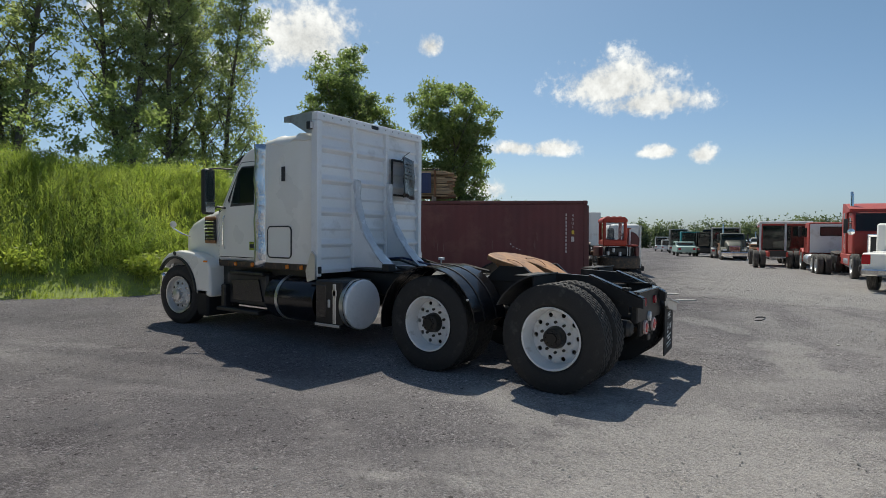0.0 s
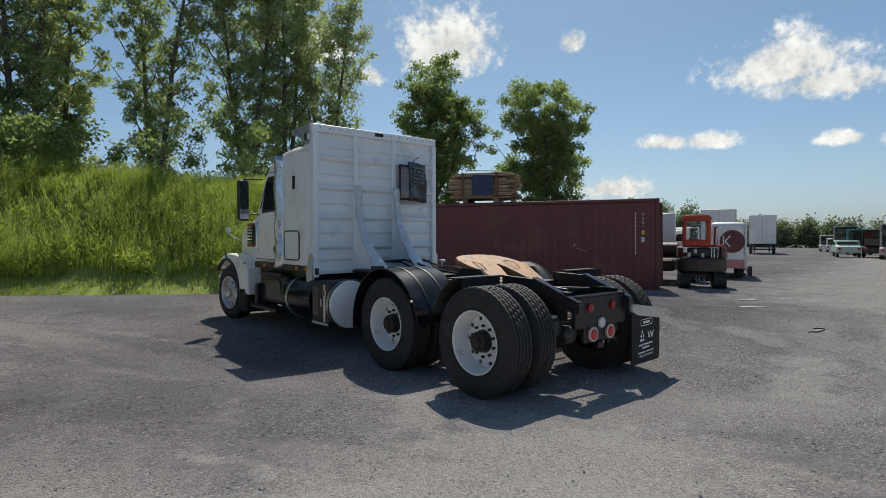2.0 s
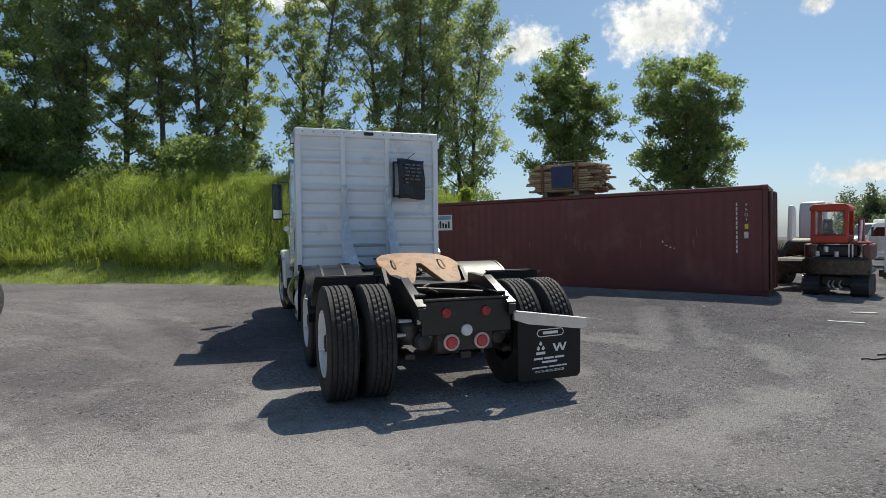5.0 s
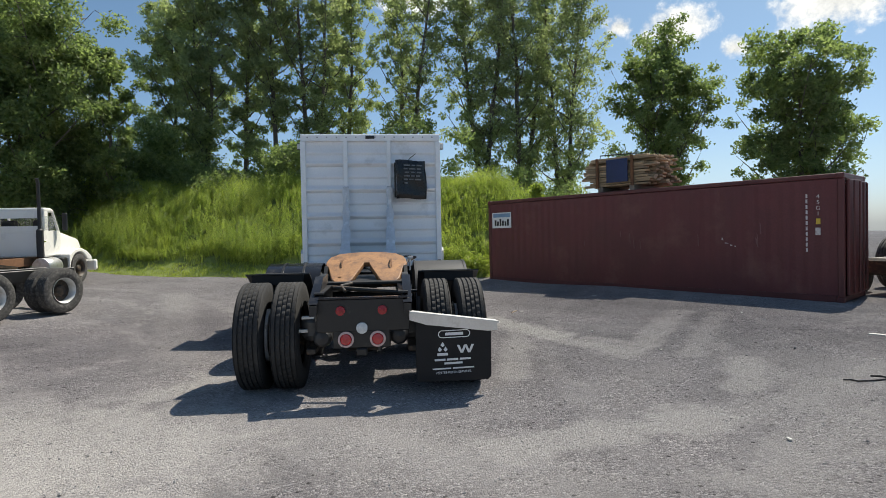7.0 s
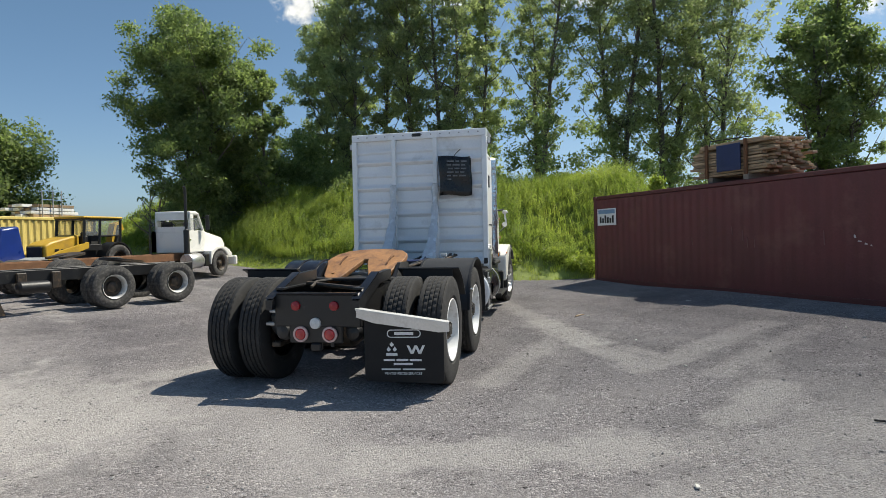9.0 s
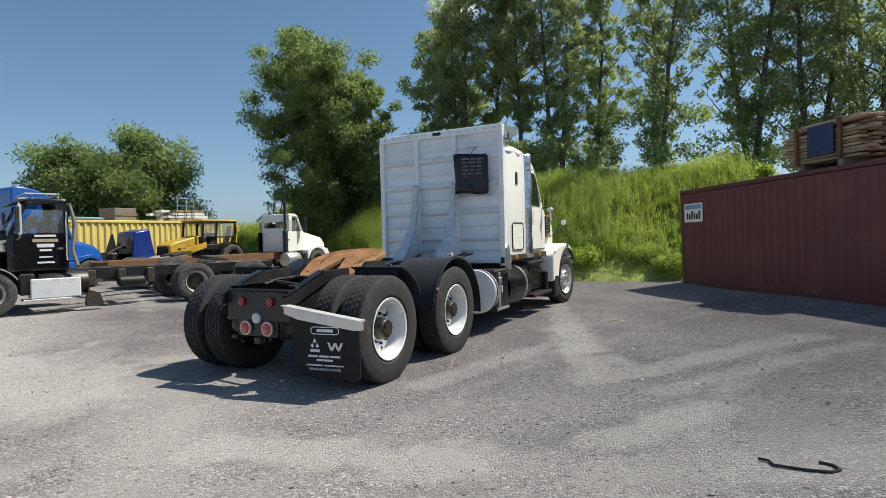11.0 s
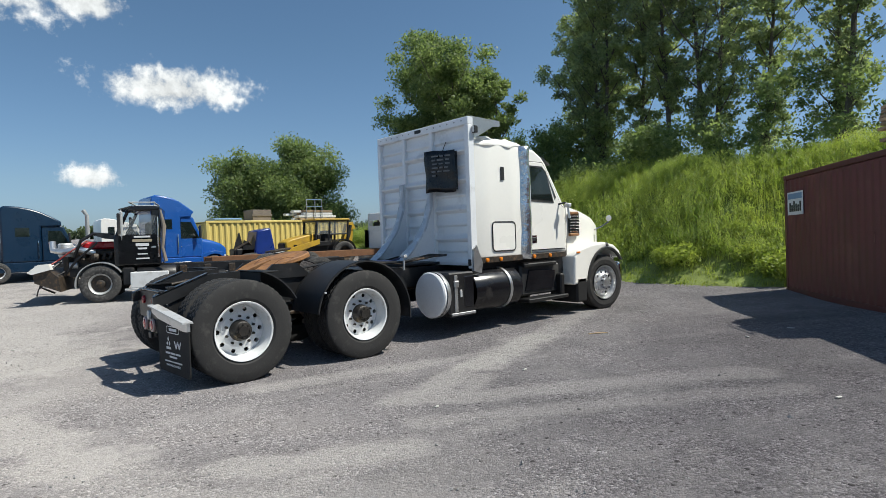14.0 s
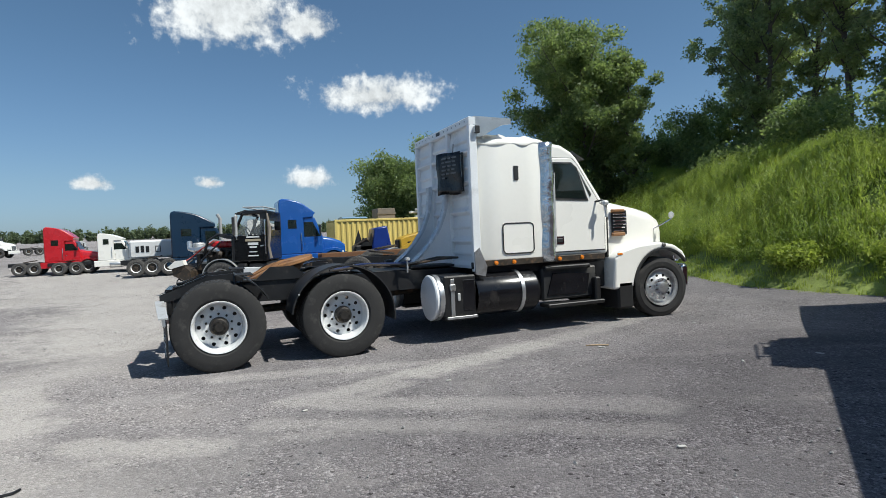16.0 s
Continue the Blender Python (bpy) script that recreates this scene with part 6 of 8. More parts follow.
def simple_wheel(parent, x, y, z, r=0.52, w=0.28, rim=RIM_W, side=1, tyre=RUBBER_DUSTY, dish=0.1, twin=0.0, hub=None):
    m = pose(x, y, z, 0, 0, 0 if side > 0 else 180)
    t = part("wheel", tyre_mesh(r, w, r * 0.56, 23, False), tyre, parent, "", 35, m)
    d = w / 2
    part("rim", MB().lathe([(d - 0.02, r * 0.565), (d, r * 0.57), (d - 0.02, r * 0.53), (d - dish, r * 0.47)], 24), rim, t)
    part("hub", MB().lathe([(d - dish, r * 0.47), (d - dish, r * 0.26), (d - dish + 0.05, r * 0.22), (d - dish + 0.08, r * 0.12), (d - dish + 0.08, 0)], 20), hub or GREASE, t)
    if twin:
        part("inner_wheel", tyre_mesh(r, w, r * 0.56, 20, False), tyre, parent, "", 35, m @ pose(-twin, 0, 0))
    return t


def tractor(name, label, m, scale, paint, hood_l=1.0, cab_l=1.4, sleeper_l=0.0, roof=2.75, high=3.9, rears=(-4.6, -6.0), group="parked trucks", hood=True, stack=True, glass=None, rim=ALU_DULL, frame_end=None, back=None, frame_mat=None, half=1.05, open_cab=False):
    """A conventional tractor facing +y; front axle at the origin, ground at 0."""
    glass = glass or GLASS
    t = thing(name, label, "truck", group, m @ Matrix.Diagonal((scale, scale, scale, 1)))
    y1 = 0.15 if hood else 0.3
    y0 = y1 - cab_l - 0.75
    yc = y1 - 0.75  # base of the windscreen
    end = frame_end if frame_end is not None else rears[-1] - 0.9
    for x in (-0.43, 0.43):
        part("frame_rail", MB().box(x - 0.04, x + 0.04, end, 0.9, 0.72, 1.0, 0.01), frame_mat or BLACK, t)
    for k in range(4):
        y = end + 0.1 + (0.5 - end) * k / 4
        part("crossmember", MB().box(-0.4, 0.4, y - 0.05, y + 0.05, 0.76, 0.96), frame_mat or BLACK, t)
    for side in (1, -1):
        simple_wheel(t, side * 1.0, 0, 0.52, rim=rim, side=side)
        for y in rears:
            simple_wheel(t, side * 1.04, y, 0.52, rim=rim, side=side, twin=0.34, dish=0.16)
    prof = [(y0, 1.0), (y0, roof), (yc - 0.45, roof), (yc - 0.3, roof - 0.06), (yc + 0.05, 1.95), (yc + 0.1, 1.85), (yc + 0.1, 1.0)]
    if open_cab:  # a hollow cab, seen through its windows
        cab = bevel(part("cab", MB().prism([(y0, 1.0), (y0, 1.86), (yc + 0.08, 1.88), (yc + 0.1, 1.8), (yc + 0.1, 1.0)], 0, -half, half), paint, t), 0.05, 2)
        bevel(part("roof", MB().prism([(y0, roof - 0.13), (y0, roof), (yc - 0.45, roof), (yc - 0.28, roof - 0.07), (yc - 0.27, roof - 0.16)], 0, -half, half), paint, cab), 0.05, 2)
        for side in (1, -1):
            part("pillar", MB().box(side * half - 0.05 - 0.05 * side, side * half + 0.05 - 0.05 * side, y0, y0 + 0.22, 1.84, roof - 0.1, 0.02), paint, cab)
            part("pillar", MB().tube([(side * (half - 0.06), yc - 0.3, roof - 0.1), (side * (half - 0.06), yc + 0.03, 1.86)], 0.045, 6), paint, cab)
            part("seat", MB().box(side * 0.5 - 0.25, side * 0.5 + 0.25, y0 + 0.25, y0 + 0.42, 1.7, 2.25, 0.06), DUST_FABRIC, t)
        part("steering_wheel", MB().tube([(-0.5 + 0.22 * math.cos(a), yc - 0.35 + 0.1 * math.sin(a), 1.98 + 0.2 * math.sin(a)) for a in np.linspace(0, 2 * math.pi, 17)], 0.018, 5), BLACK, t)
        part("back_wall", MB().box(0.05 - half, half - 0.05, y0, y0 + 0.05, 1.84, 2.05).box(0.05 - half, half - 0.05, y0, y0 + 0.05, roof - 0.35, roof - 0.1), paint, cab)
    else:
        cab = bevel(part("cab", MB().prism(prof, 0, -half, half), paint, t), 0.07, 2)
    part("windshield", MB().add([(0.13 - half, yc - 0.27, roof - 0.1), (half - 0.13, yc - 0.27, roof - 0.1), (half - 0.1, yc + 0.055, 1.99), (0.1 - half, yc + 0.055, 1.99)], [(0, 1, 2, 3)]), glass, cab, "", 0)
    for side in (1, -1):
        x = side * (half + 0.005)
        o = half + 0.15
        door = part("door", MB().box(min(x, x - 0.02 * side), max(x, x + 0.006 * side), yc - 1.05, yc - 0.02, 1.05, 1.88, 0.005), paint, cab)
        part("window_pane", MB().prism([(yc - 1.0, 1.9), (yc - 1.0, roof - 0.28), (yc - 0.42, roof - 0.28), (yc - 0.06, 1.9)], 0, min(x, x + 0.008 * side), max(x, x + 0.008 * side)), glass, cab)
        part("door_handle", MB().box(min(x, x + 0.03 * side), max(x, x + 0.03 * side), yc - 0.98, yc - 0.86, 1.5, 1.55, 0.005), CHROME, door)
        part("mirror", MB().box(min(side * o, side * (o + 0.16)), max(side * o, side * (o + 0.16)), yc - 0.12, yc - 0.04, 1.9, 2.5, 0.02), BLACK_PLASTIC, t)
        part("mirror_arm", MB().tube([(side * (half - 0.01), yc - 0.1, 2.4), (side * (o + 0.05), yc - 0.08, 2.42)], 0.015, 5), BLACK, t)
        part("fuel_tank", MB().lathe([(y0 - 0.4, 0.0), (y0 - 0.39, 0.28), (y0 - 0.36, 0.3), (yc - 0.5, 0.3), (yc - 0.47, 0.28), (yc - 0.46, 0)], 20), ALU if paint is not BLACK_GLOSS else BLACK, t, m=pose(side * 0.86, 0, 0.68, 0, 0, 90))
        part("step", MB().box(min(side * 0.75, side * 1.1), max(side * 0.75, side * 1.1), yc - 0.4, yc - 0.1, 0.45, 0.95, 0.03), BLACK, t)
        if hood:
            inn = [(0.6 * math.cos(radians(a)), 0.52 + 0.6 * math.sin(radians(a))) for a in range(30, 181, 15)]
            out = [(-0.66, 0.5), (-0.64, 1.05), (-0.4, 1.2), (0.1, 1.27), (0.5, 1.15), (hood_l - 0.3, 0.95), (hood_l - 0.25, 0.8)]
            bevel(part("front_fender", MB().prism(out + inn, 0, min(side * 0.6, side * 1.13), max(side * 0.6, side * 1.13)), paint, t), 0.04, 2)
            part("headlamp", MB().box(min(side * 0.62, side * 0.98), max(side * 0.62, side * 0.98), hood_l - 0.3, hood_l - 0.16, 0.9, 1.08, 0.03), CLEAR_LENS, t)
    if hood:
        hd = part("hood", MB().loft([rounded(0.75, 1.0, 1.9, yc + 0.08, 0.2), rounded(0.72, 1.0, 1.8, yc + 0.6, 0.2), rounded(0.66, 0.95, 1.62, hood_l - 0.25, 0.18), rounded(0.58, 0.85, 1.4, hood_l, 0.12)]), paint, t, "", 40)
        gr = part("grille", MB().box(-0.45, 0.45, hood_l - 0.02, hood_l + 0.03, 0.85, 1.35, 0.02), CHROME, hd)
        for k in range(5):
            part("grille_gap", MB().box(-0.4, 0.4, hood_l + 0.025, hood_l + 0.036, 0.9 + 0.085 * k, 0.95 + 0.085 * k), BLACK, gr, smooth=0)
        part("bumper", MB().box(-1.15, 1.15, hood_l - 0.1, hood_l + 0.12, 0.4, 0.8, 0.05), CHROME if paint is not WHITE else WHITE, t)
    if sleeper_l:
        ys = y0 - sleeper_l
        if high > roof + 0.3:
            gap = high - roof
            side_p = [(ys, 1.0), (ys, high - 0.3), (ys + 0.05, high - 0.08), (ys + 0.2, high), (ys + 0.45 * sleeper_l, high - 0.05 * gap), (ys + 0.75 * sleeper_l, high - 0.15 * gap), (y0, high - 0.3 * gap), (y0 + 0.35 * cab_l, high - 0.54 * gap), (y0 + 0.7 * cab_l, high - 0.8 * gap), (yc - 0.4, roof + 0.06), (yc - 0.38, roof - 0.04), (y0, roof - 0.06), (y0, 1.0)]
        else:
            side_p = [(ys, 1.0), (ys, high), (y0, high), (y0, 1.0)]
        sl = bevel(part("sleeper", MB().prism(side_p, 0, -1.12, 1.12), paint, t), 0.1, 2)
        for side in (1, -1):
            part("sleeper_window", MB().box(min(side * 1.12, side * 1.132), max(side * 1.12, side * 1.132), ys + 0.35 * sleeper_l, ys + 0.7 * sleeper_l, 2.35, 2.8, 0.005), GLASS, sl)
            part("grab_bar", MB().tube([(side * 1.14, y0 - 0.15, 1.2), (side * 1.16, y0 - 0.15, 1.3), (side * 1.16, y0 - 0.15, 2.0), (side * 1.14, y0 - 0.15, 2.1)], 0.02, 5), CHROME, sl)
            part("skirt", MB().box(min(side * 0.9, side * 1.13), max(side * 0.9, side * 1.13), ys - 0.3, yc, 0.5, 1.0, 0.03), paint, t)
    if back:
        part("back_panel", MB().box(0.06 - half, half - 0.06, y0 - 0.03, y0 - 0.002, 1.05, roof - 0.09, 0.01), back, cab)
        part("rear_window", MB().box(-0.5 * half, 0.5 * half, y0 - 0.04, y0 - 0.028, roof - 0.72, roof - 0.25, 0.01), GLASS, cab)
        part("window_seal", MB().tube([(-0.5 * half, y0 - 0.036, roof - 0.72), (0.5 * half, y0 - 0.036, roof - 0.72), (0.5 * half, y0 - 0.036, roof - 0.25), (-0.5 * half, y0 - 0.036, roof - 0.25), (-0.5 * half, y0 - 0.036, roof - 0.72)], 0.022, 5), BLACK_RUBBER, cab)
    if stack:
        for x in ((0.75,) if sleeper_l == 0 else ()):
            part("exhaust_pipe", MB().tube([(x, y0 - 0.18, 1.0), (x, y0 - 0.18, 1.9), (x, y0 - 0.18, 1.95), (x, y0 - 0.18, roof + 0.8), (x, y0 - 0.25, roof + 0.95)], [0.11, 0.11, 0.055, 0.055, 0.055], 10), CHROME if paint is not WHITE else BLACK_PLASTIC, t)
    part("fifth_wheel", MB().prism(plate, 2, -0.03, 0.03), GREASE, t, m=pose(0, sum(rears) / len(rears), 1.12, 8))
    return t


# black stripped truck, hood gone, engine open, facing back towards the road
bs = 0.74
BM = pose(-7.58, 0.42, gz(-7.58, 0.42), 0.4, 0, 161)
bt = tractor("stripped_truck", "black day-cab truck without its hood, red engine exposed", BM, bs, BLACK_GLOSS, cab_l=1.1, roof=2.72, rears=(-4.5, -6.16), hood=False, stack=False, glass=GLASS_CLEAR, frame_end=-7.1, frame_mat=BLACK, open_cab=True)
eng = part("engine", MB().box(-0.33, 0.33, -0.35, 0.75, 0.85, 1.5, 0.06), GREASE, bt, "greasy dark diesel engine")
part("valve_cover", MB().box(-0.22, 0.2, -0.3, 0.7, 1.5, 1.72, 0.05), RED, eng, "bright red valve cover")
for k in range(6):
    part("manifold_pipe", MB().tube([(-0.3, -0.25 + 0.17 * k, 1.3), (-0.5, -0.22 + 0.17 * k, 1.35), (-0.55, -0.18 + 0.17 * k, 1.2)], 0.05, 7), GREASE, eng)
part("turbocharger", MB().lathe([(-0.12, 0.06), (-0.1, 0.15), (0.0, 0.18), (0.08, 0.14), (0.12, 0.07)], 16), GREASE, eng, m=pose(-0.5, 0.2, 1.25, 0, 0, 90))
part("alternator", MB().lathe([(-0.1, 0.0), (-0.1, 0.1), (0.1, 0.1), (0.1, 0.0)], 14), ALU_DULL, eng, m=pose(-0.42, 0.75, 1.05, 0, 0, 90))
part("air_pipe", MB().tube([(-0.5, 0.2, 1.4), (-0.6, 0.6, 1.52), (-0.55, 1.0, 1.45), (-0.35, 1.25, 1.5), (-0.3, 1.28, 1.75)], 0.09, 10), ALU, bt, "bright metal air pipe")
part("air_pipe", MB().tube([(0.3, 0.1, 1.6), (-0.2, 0.5, 1.75), (-0.6, 0.6, 1.6)], 0.07, 10), ALU, bt)
part("radiator", MB().box(-0.5, 0.5, 0.85, 1.0, 0.75, 1.6, 0.02), GREASE, bt)
part("torn_bumper", MB().prism([(0.95, 0.35), (1.55, 0.62), (1.6, 0.9), (1.25, 1.0), (1.0, 0.75)], 0, -1.1, 1.05), GREASE, bt, "torn dark bumper shell")
part("hanging_lamp", MB().prism([(1.15, 0.98), (1.6, 0.86), (1.7, 0.92), (1.45, 1.12), (1.2, 1.14)], 0, -1.18, -0.9), WHITE, bt, "dangling white lamp shell")
part("hose", MB().tube([(-0.6, 1.0, 1.2), (-0.9, 1.3, 0.9), (-0.8, 1.5, 0.5), (-0.6, 1.2, 0.3)], 0.03, 6), BLACK, bt)
part("hose", MB().tube([(-0.7, 0.1, 1.7), (-0.9, 0.6, 1.2), (-0.75, 0.9, 0.8)], 0.03, 6), BLACK, bt)
part("hose", MB().tube([(-0.5, -0.3, 1.9), (-0.7, 0.2, 1.95), (-0.75, 0.5, 1.75), (-0.6, 0.7, 1.3)], 0.045, 7), BLACK, bt)
for side in (1, -1):
    part("front_fender", arch(min(side * 0.85, side * 1.15), max(side * 0.85, side * 1.15), 0, 0.52, 0.62, -10, 150, 0.03), GREY_PAINT, bt, "dusty grey front fender")
part("exhaust_pipe", MB().tube([(0.95, 0.62, 1.3), (0.95, 0.62, 2.55), (0.95, 0.72, 2.72)], 0.06, 10), GREY_PAINT, bt, "weathered grey exhaust stack")
sb = part("step_box", MB().box(-1.18, -0.75, -1.75, -0.75, 0.36, 0.82, 0.02), WHITE_VAN, bt, "white metal step box")
part("step_bar", MB().box(-1.2, -0.8, -1.55, -0.6, 0.30, 0.35, 0.01), ALU_DULL, sb)
part("loose_plate", MB().prism([(-2.25, 0.1), (-1.85, 0.1), (-1.9, 0.5), (-2.15, 0.4)], 0, -1.15, -0.95), GREASE, bt)
for k, (w, z, h) in enumerate(((0.42, 1.83, 0.05), (0.5, 1.72, 0.075), (0.34, 1.6, 0.085), (0.24, 1.49, 0.05), (0.26, 1.33, 0.03), (0.34, 1.2, 0.04))):
    part("door_print", MB().box(-1.074, -1.068, -1.08 - w / 2, -1.08 + w / 2, z - h / 2, z + h / 2), WRITE_W if k != 1 else TAN_PAINT, bt, "faded painted door lettering bar" if k == 0 else "", 0)
for x in (-0.8, 0.8):
    part("rack_stay", MB().tube([(x, -1.4, 2.72), (x, -1.4, 2.84), (x, -0.75, 2.84)], 0.025, 5), ALU_DULL, bt)
for y in (-0.75, -1.4):
    part("roof_rack", MB().tube([(-0.9, y, 2.84), (0.9, y, 2.84)], 0.025, 5), ALU_DULL, bt)
part("grab_rail", MB().tube([(-1.075, -1.5, 1.25), (-1.12, -1.5, 1.3), (-1.12, -1.5, 2.35), (-1.075, -1.5, 2.4)], 0.022, 6), CHROME, bt, "chrome grab rail")
part("mirror_head", MB().box(-1.28, -1.14, -0.62, -0.54, 1.85, 2.55, 0.02), ALU_DULL, bt, "tall weathered metal mirror")
part("mirror_brace", MB().tube([(-1.05, -0.6, 2.5), (-1.2, -0.58, 2.6), (-1.2, -0.58, 1.8), (-1.05, -0.55, 1.75)], 0.014, 5), ALU_DULL, bt)
part("cowl_scrap", MB().prism([(-0.5, 1.85), (0.05, 1.98), (0.2, 1.9), (-0.1, 1.8), (-0.5, 1.75)], 0, -0.7, 0.5), BLACK_PLASTIC, bt, "torn black cowl panel")
part("air_cleaner", MB().lathe([(-0.2, 0.0), (-0.2, 0.16), (-0.16, 0.19), (0.16, 0.19), (0.2, 0.16), (0.2, 0.0)], 18), ALU_DULL, bt, "dented pale air cleaner can", 35, pose(-0.35, 0.95, 1.5, 0, 90, 0))
part("loose_wire", MB().tube([(-0.8, 0.9, 0.9), (-1.0, 1.2, 0.7), (-0.95, 1.5, 0.45), (-0.7, 1.6, 0.25)], 0.018, 5), BLACK, bt)
part("loose_wire", MB().tube([(-0.5, 0.4, 1.75), (-0.75, 0.7, 1.5), (-0.7, 1.1, 1.2), (-0.9, 1.3, 1.05)], 0.022, 5), RED_FADED, bt)
part("sun_visor", MB().prism([(-0.85, 2.74), (-0.5, 2.64), (-0.5, 2.6), (-0.85, 2.7)], 0, -1.0, 1.0), BLACK_PLASTIC, bt)
part("torn_door_edge", MB().tube([(-1.1, -1.58, 2.6), (-1.18, -1.67, 2.1), (-1.12, -1.61, 1.5), (-1.2, -1.69, 1.1)], [0.03, 0.06, 0.04, 0.05], 6), LUMBER_GREY, bt, "hanging torn weathered trim")
for k in range(3):
    part("frame_bracket", MB().box(-0.56, -0.47, -2.2 - 0.7 * k, -2.0 - 0.7 * k, 0.55, 0.95, 0.02), GREASE, bt)
part("air_tank", MB().lathe([(-0.35, 0.0), (-0.33, 0.1), (-0.28, 0.14), (0.28, 0.14), (0.33, 0.1), (0.35, 0.0)], 16), BLACK, bt, m=pose(-0.62, -3.0, 0.62, 0, 0, 90))

tractor("parked_truck", "white day-cab truck with a long bare frame and grey stack", pose(-8.3, 9.25, gz(-8.3, 9.2), 0, 0, 0), 0.695, WHITE, hood_l=1.1, cab_l=0.85, roof=2.66, half=0.8, rears=(-5.6, -7.2), back=None, frame_end=-9.2, frame_mat=RUST, rim=GREASE, glass=GLASS_CLEAR, open_cab=True)
tractor("parked_truck", "bright blue sleeper truck with a tall sloping roof", pose(-10.46, 3.56, gz(-10.4, 3.5), 0, 0, 0), 0.593, BLUE, hood_l=0.75, cab_l=0.9, sleeper_l=1.25, roof=2.95, high=3.92, rears=(-4.0, -5.4), stack=False)
tractor("parked_truck", "dark blue sleeper truck with a tall sloping roof", pose(-12.0, 0.62, gz(-12, 0.6), 0, 0, 0), 0.502, NAVY, cab_l=1.3, sleeper_l=1.7, roof=2.9, high=3.95, rears=(-3.77, -4.73, -5.6), stack=False, rim=RIM_W)
tractor("parked_truck", "red sleeper truck with a tall sloping roof", pose(-13.82, -3.78, gz(-13.8, -3.8), 0, 0, 0), 0.391, RED, hood_l=1.55, cab_l=1.0, sleeper_l=1.45, roof=2.75, high=3.9, rears=(-3.8, -4.8), stack=False)
tractor("parked_truck", "white sleeper truck behind the dark blue one", pose(-13.53, -2.36, gz(-13.5, -2.3), 0, 0, 0), 0.389, WHITE, hood_l=1.2, cab_l=1.0, sleeper_l=1.2, roof=2.7, high=3.3, rears=(-4.4, -5.6), stack=False)
tractor("parked_truck", "white sleeper truck behind the stripped black one", pose(-12.33, 2.53, gz(-12.3, 2.5), 0, 0, 0), 0.495, WHITE, hood_l=1.2, cab_l=1.3, sleeper_l=1.0, roof=2.8, high=3.3, rears=(-4.4, -5.6), stack=False)
for k, (x, y, s, mat) in enumerate(((-36, -12.3, 0.55, WHITE), (-38, -15.5, 0.55, WHITE), (-37, -19.5, 0.55, TAN_PAINT), (-36, -24, 0.55, WHITE), (-40, -9.0, 0.5, GREY_PAINT))):
    tractor("distant_truck", "small distant %s truck in the far row" % ("white", "white", "tan", "white", "grey")[k], pose(x, y, gz(x, y), 0, 0, -10 + 7 * k), s, mat, cab_l=1.3, sleeper_l=(1.2, 0, 1.4, 0, 1.0)[k], high=3.2, rears=(-4.6, -5.9), stack=False, group="distant trucks")

# white tanker trailer behind the dark blue truck, lettering as bars
trl = thing("tank_trailer", "white trailer with dark lettering bars behind the trucks", "trailer", m=pose(-13.32, -1.03, gz(-13.3, -1.0)))
part("body", MB().box(-0.45, 0.45, -1.5, 0.9, 0.42, 1.02, 0.06), WHITE_VAN, trl)
for u, h in ((-1.3, 0.2), (-1.15, 0.22), (-1.0, 0.2)):
    part("letter_bar", MB().box(0.452, 0.46, u, u + 0.1, 0.62, 0.62 + h), BLACK, trl, "dark lettering bar", 0)
for u0, u1, z0, z1 in ((-0.72, -0.7, 0.62, 0.82), (-0.58, -0.56, 0.62, 0.82), (-0.72, -0.56, 0.8, 0.82), (-0.72, -0.56, 0.62, 0.64)):
    part("emblem_edge", MB().box(0.452, 0.458, u0, u1, z0, z1), BLACK, trl, "", 0)
for y in (-1.2, -0.85):
    simple_wheel(trl, 0.4, y, 0.2, 0.2, 0.12, side=1)
    simple_wheel(trl, -0.4, y, 0.2, 0.2, 0.12, side=-1)
part("landing_leg", MB().box(-0.3, 0.3, 0.55, 0.62, 0.0, 0.43), BLACK, trl)

# yellow containers
yc_m = pose(-11.94, 4.07, -0.2) @ Matrix.Scale(1.14, 4)
ybox = thing("yellow_container", "pale yellow corrugated container behind the trucks", "container", m=yc_m)
y_lo, y_hi, y_len = 0.62, 2.06, 4.7
part("side_panel", corrugated(0.05, y_len - 0.05, y_lo + 0.08, y_hi - 0.06, 0.03, 0.17, lambda a, d, z: (-0.015 - d, a, z)), YELLOW_BOX, ybox, smooth=20)
part("end_panel", corrugated(-1.4, -0.05, y_lo + 0.08, y_hi - 0.06, 0.03, 0.17, lambda a, d, z: (a, 0.015 + d, z)), YELLOW_BOX, ybox, smooth=20)
part("end_panel", MB().box(-1.4, -0.05, y_len - 0.05, y_len - 0.02, y_lo + 0.08, y_hi - 0.06), YELLOW_BOX, ybox)
part("roof", MB().box(-1.45, -0.02, 0.02, y_len - 0.02, y_hi - 0.04, y_hi - 0.015), YELLOW_BOX, ybox)
part("back_panel", MB().box(-1.45, -1.42, 0.02, y_len - 0.02, y_lo, y_hi - 0.04), YELLOW_BOX, ybox)
for z0, z1 in ((y_lo, y_lo + 0.09), (y_hi - 0.07, y_hi)):
    part("rail", MB().box(-0.06, 0.0, 0, y_len, z0, z1, 0.01), YELLOW_BOX, ybox)
for y in (0, y_len - 0.08):
    part("corner_post", MB().box(-0.08, 0.004, y, y + 0.08, y_lo, y_hi - 0.02, 0.01), YELLOW_BOX, ybox)
pile = thing("plank_pile", "pale planks stacked under a steel rack on the yellow container", "lumber", m=yc_m)
RP = random.Random(12)
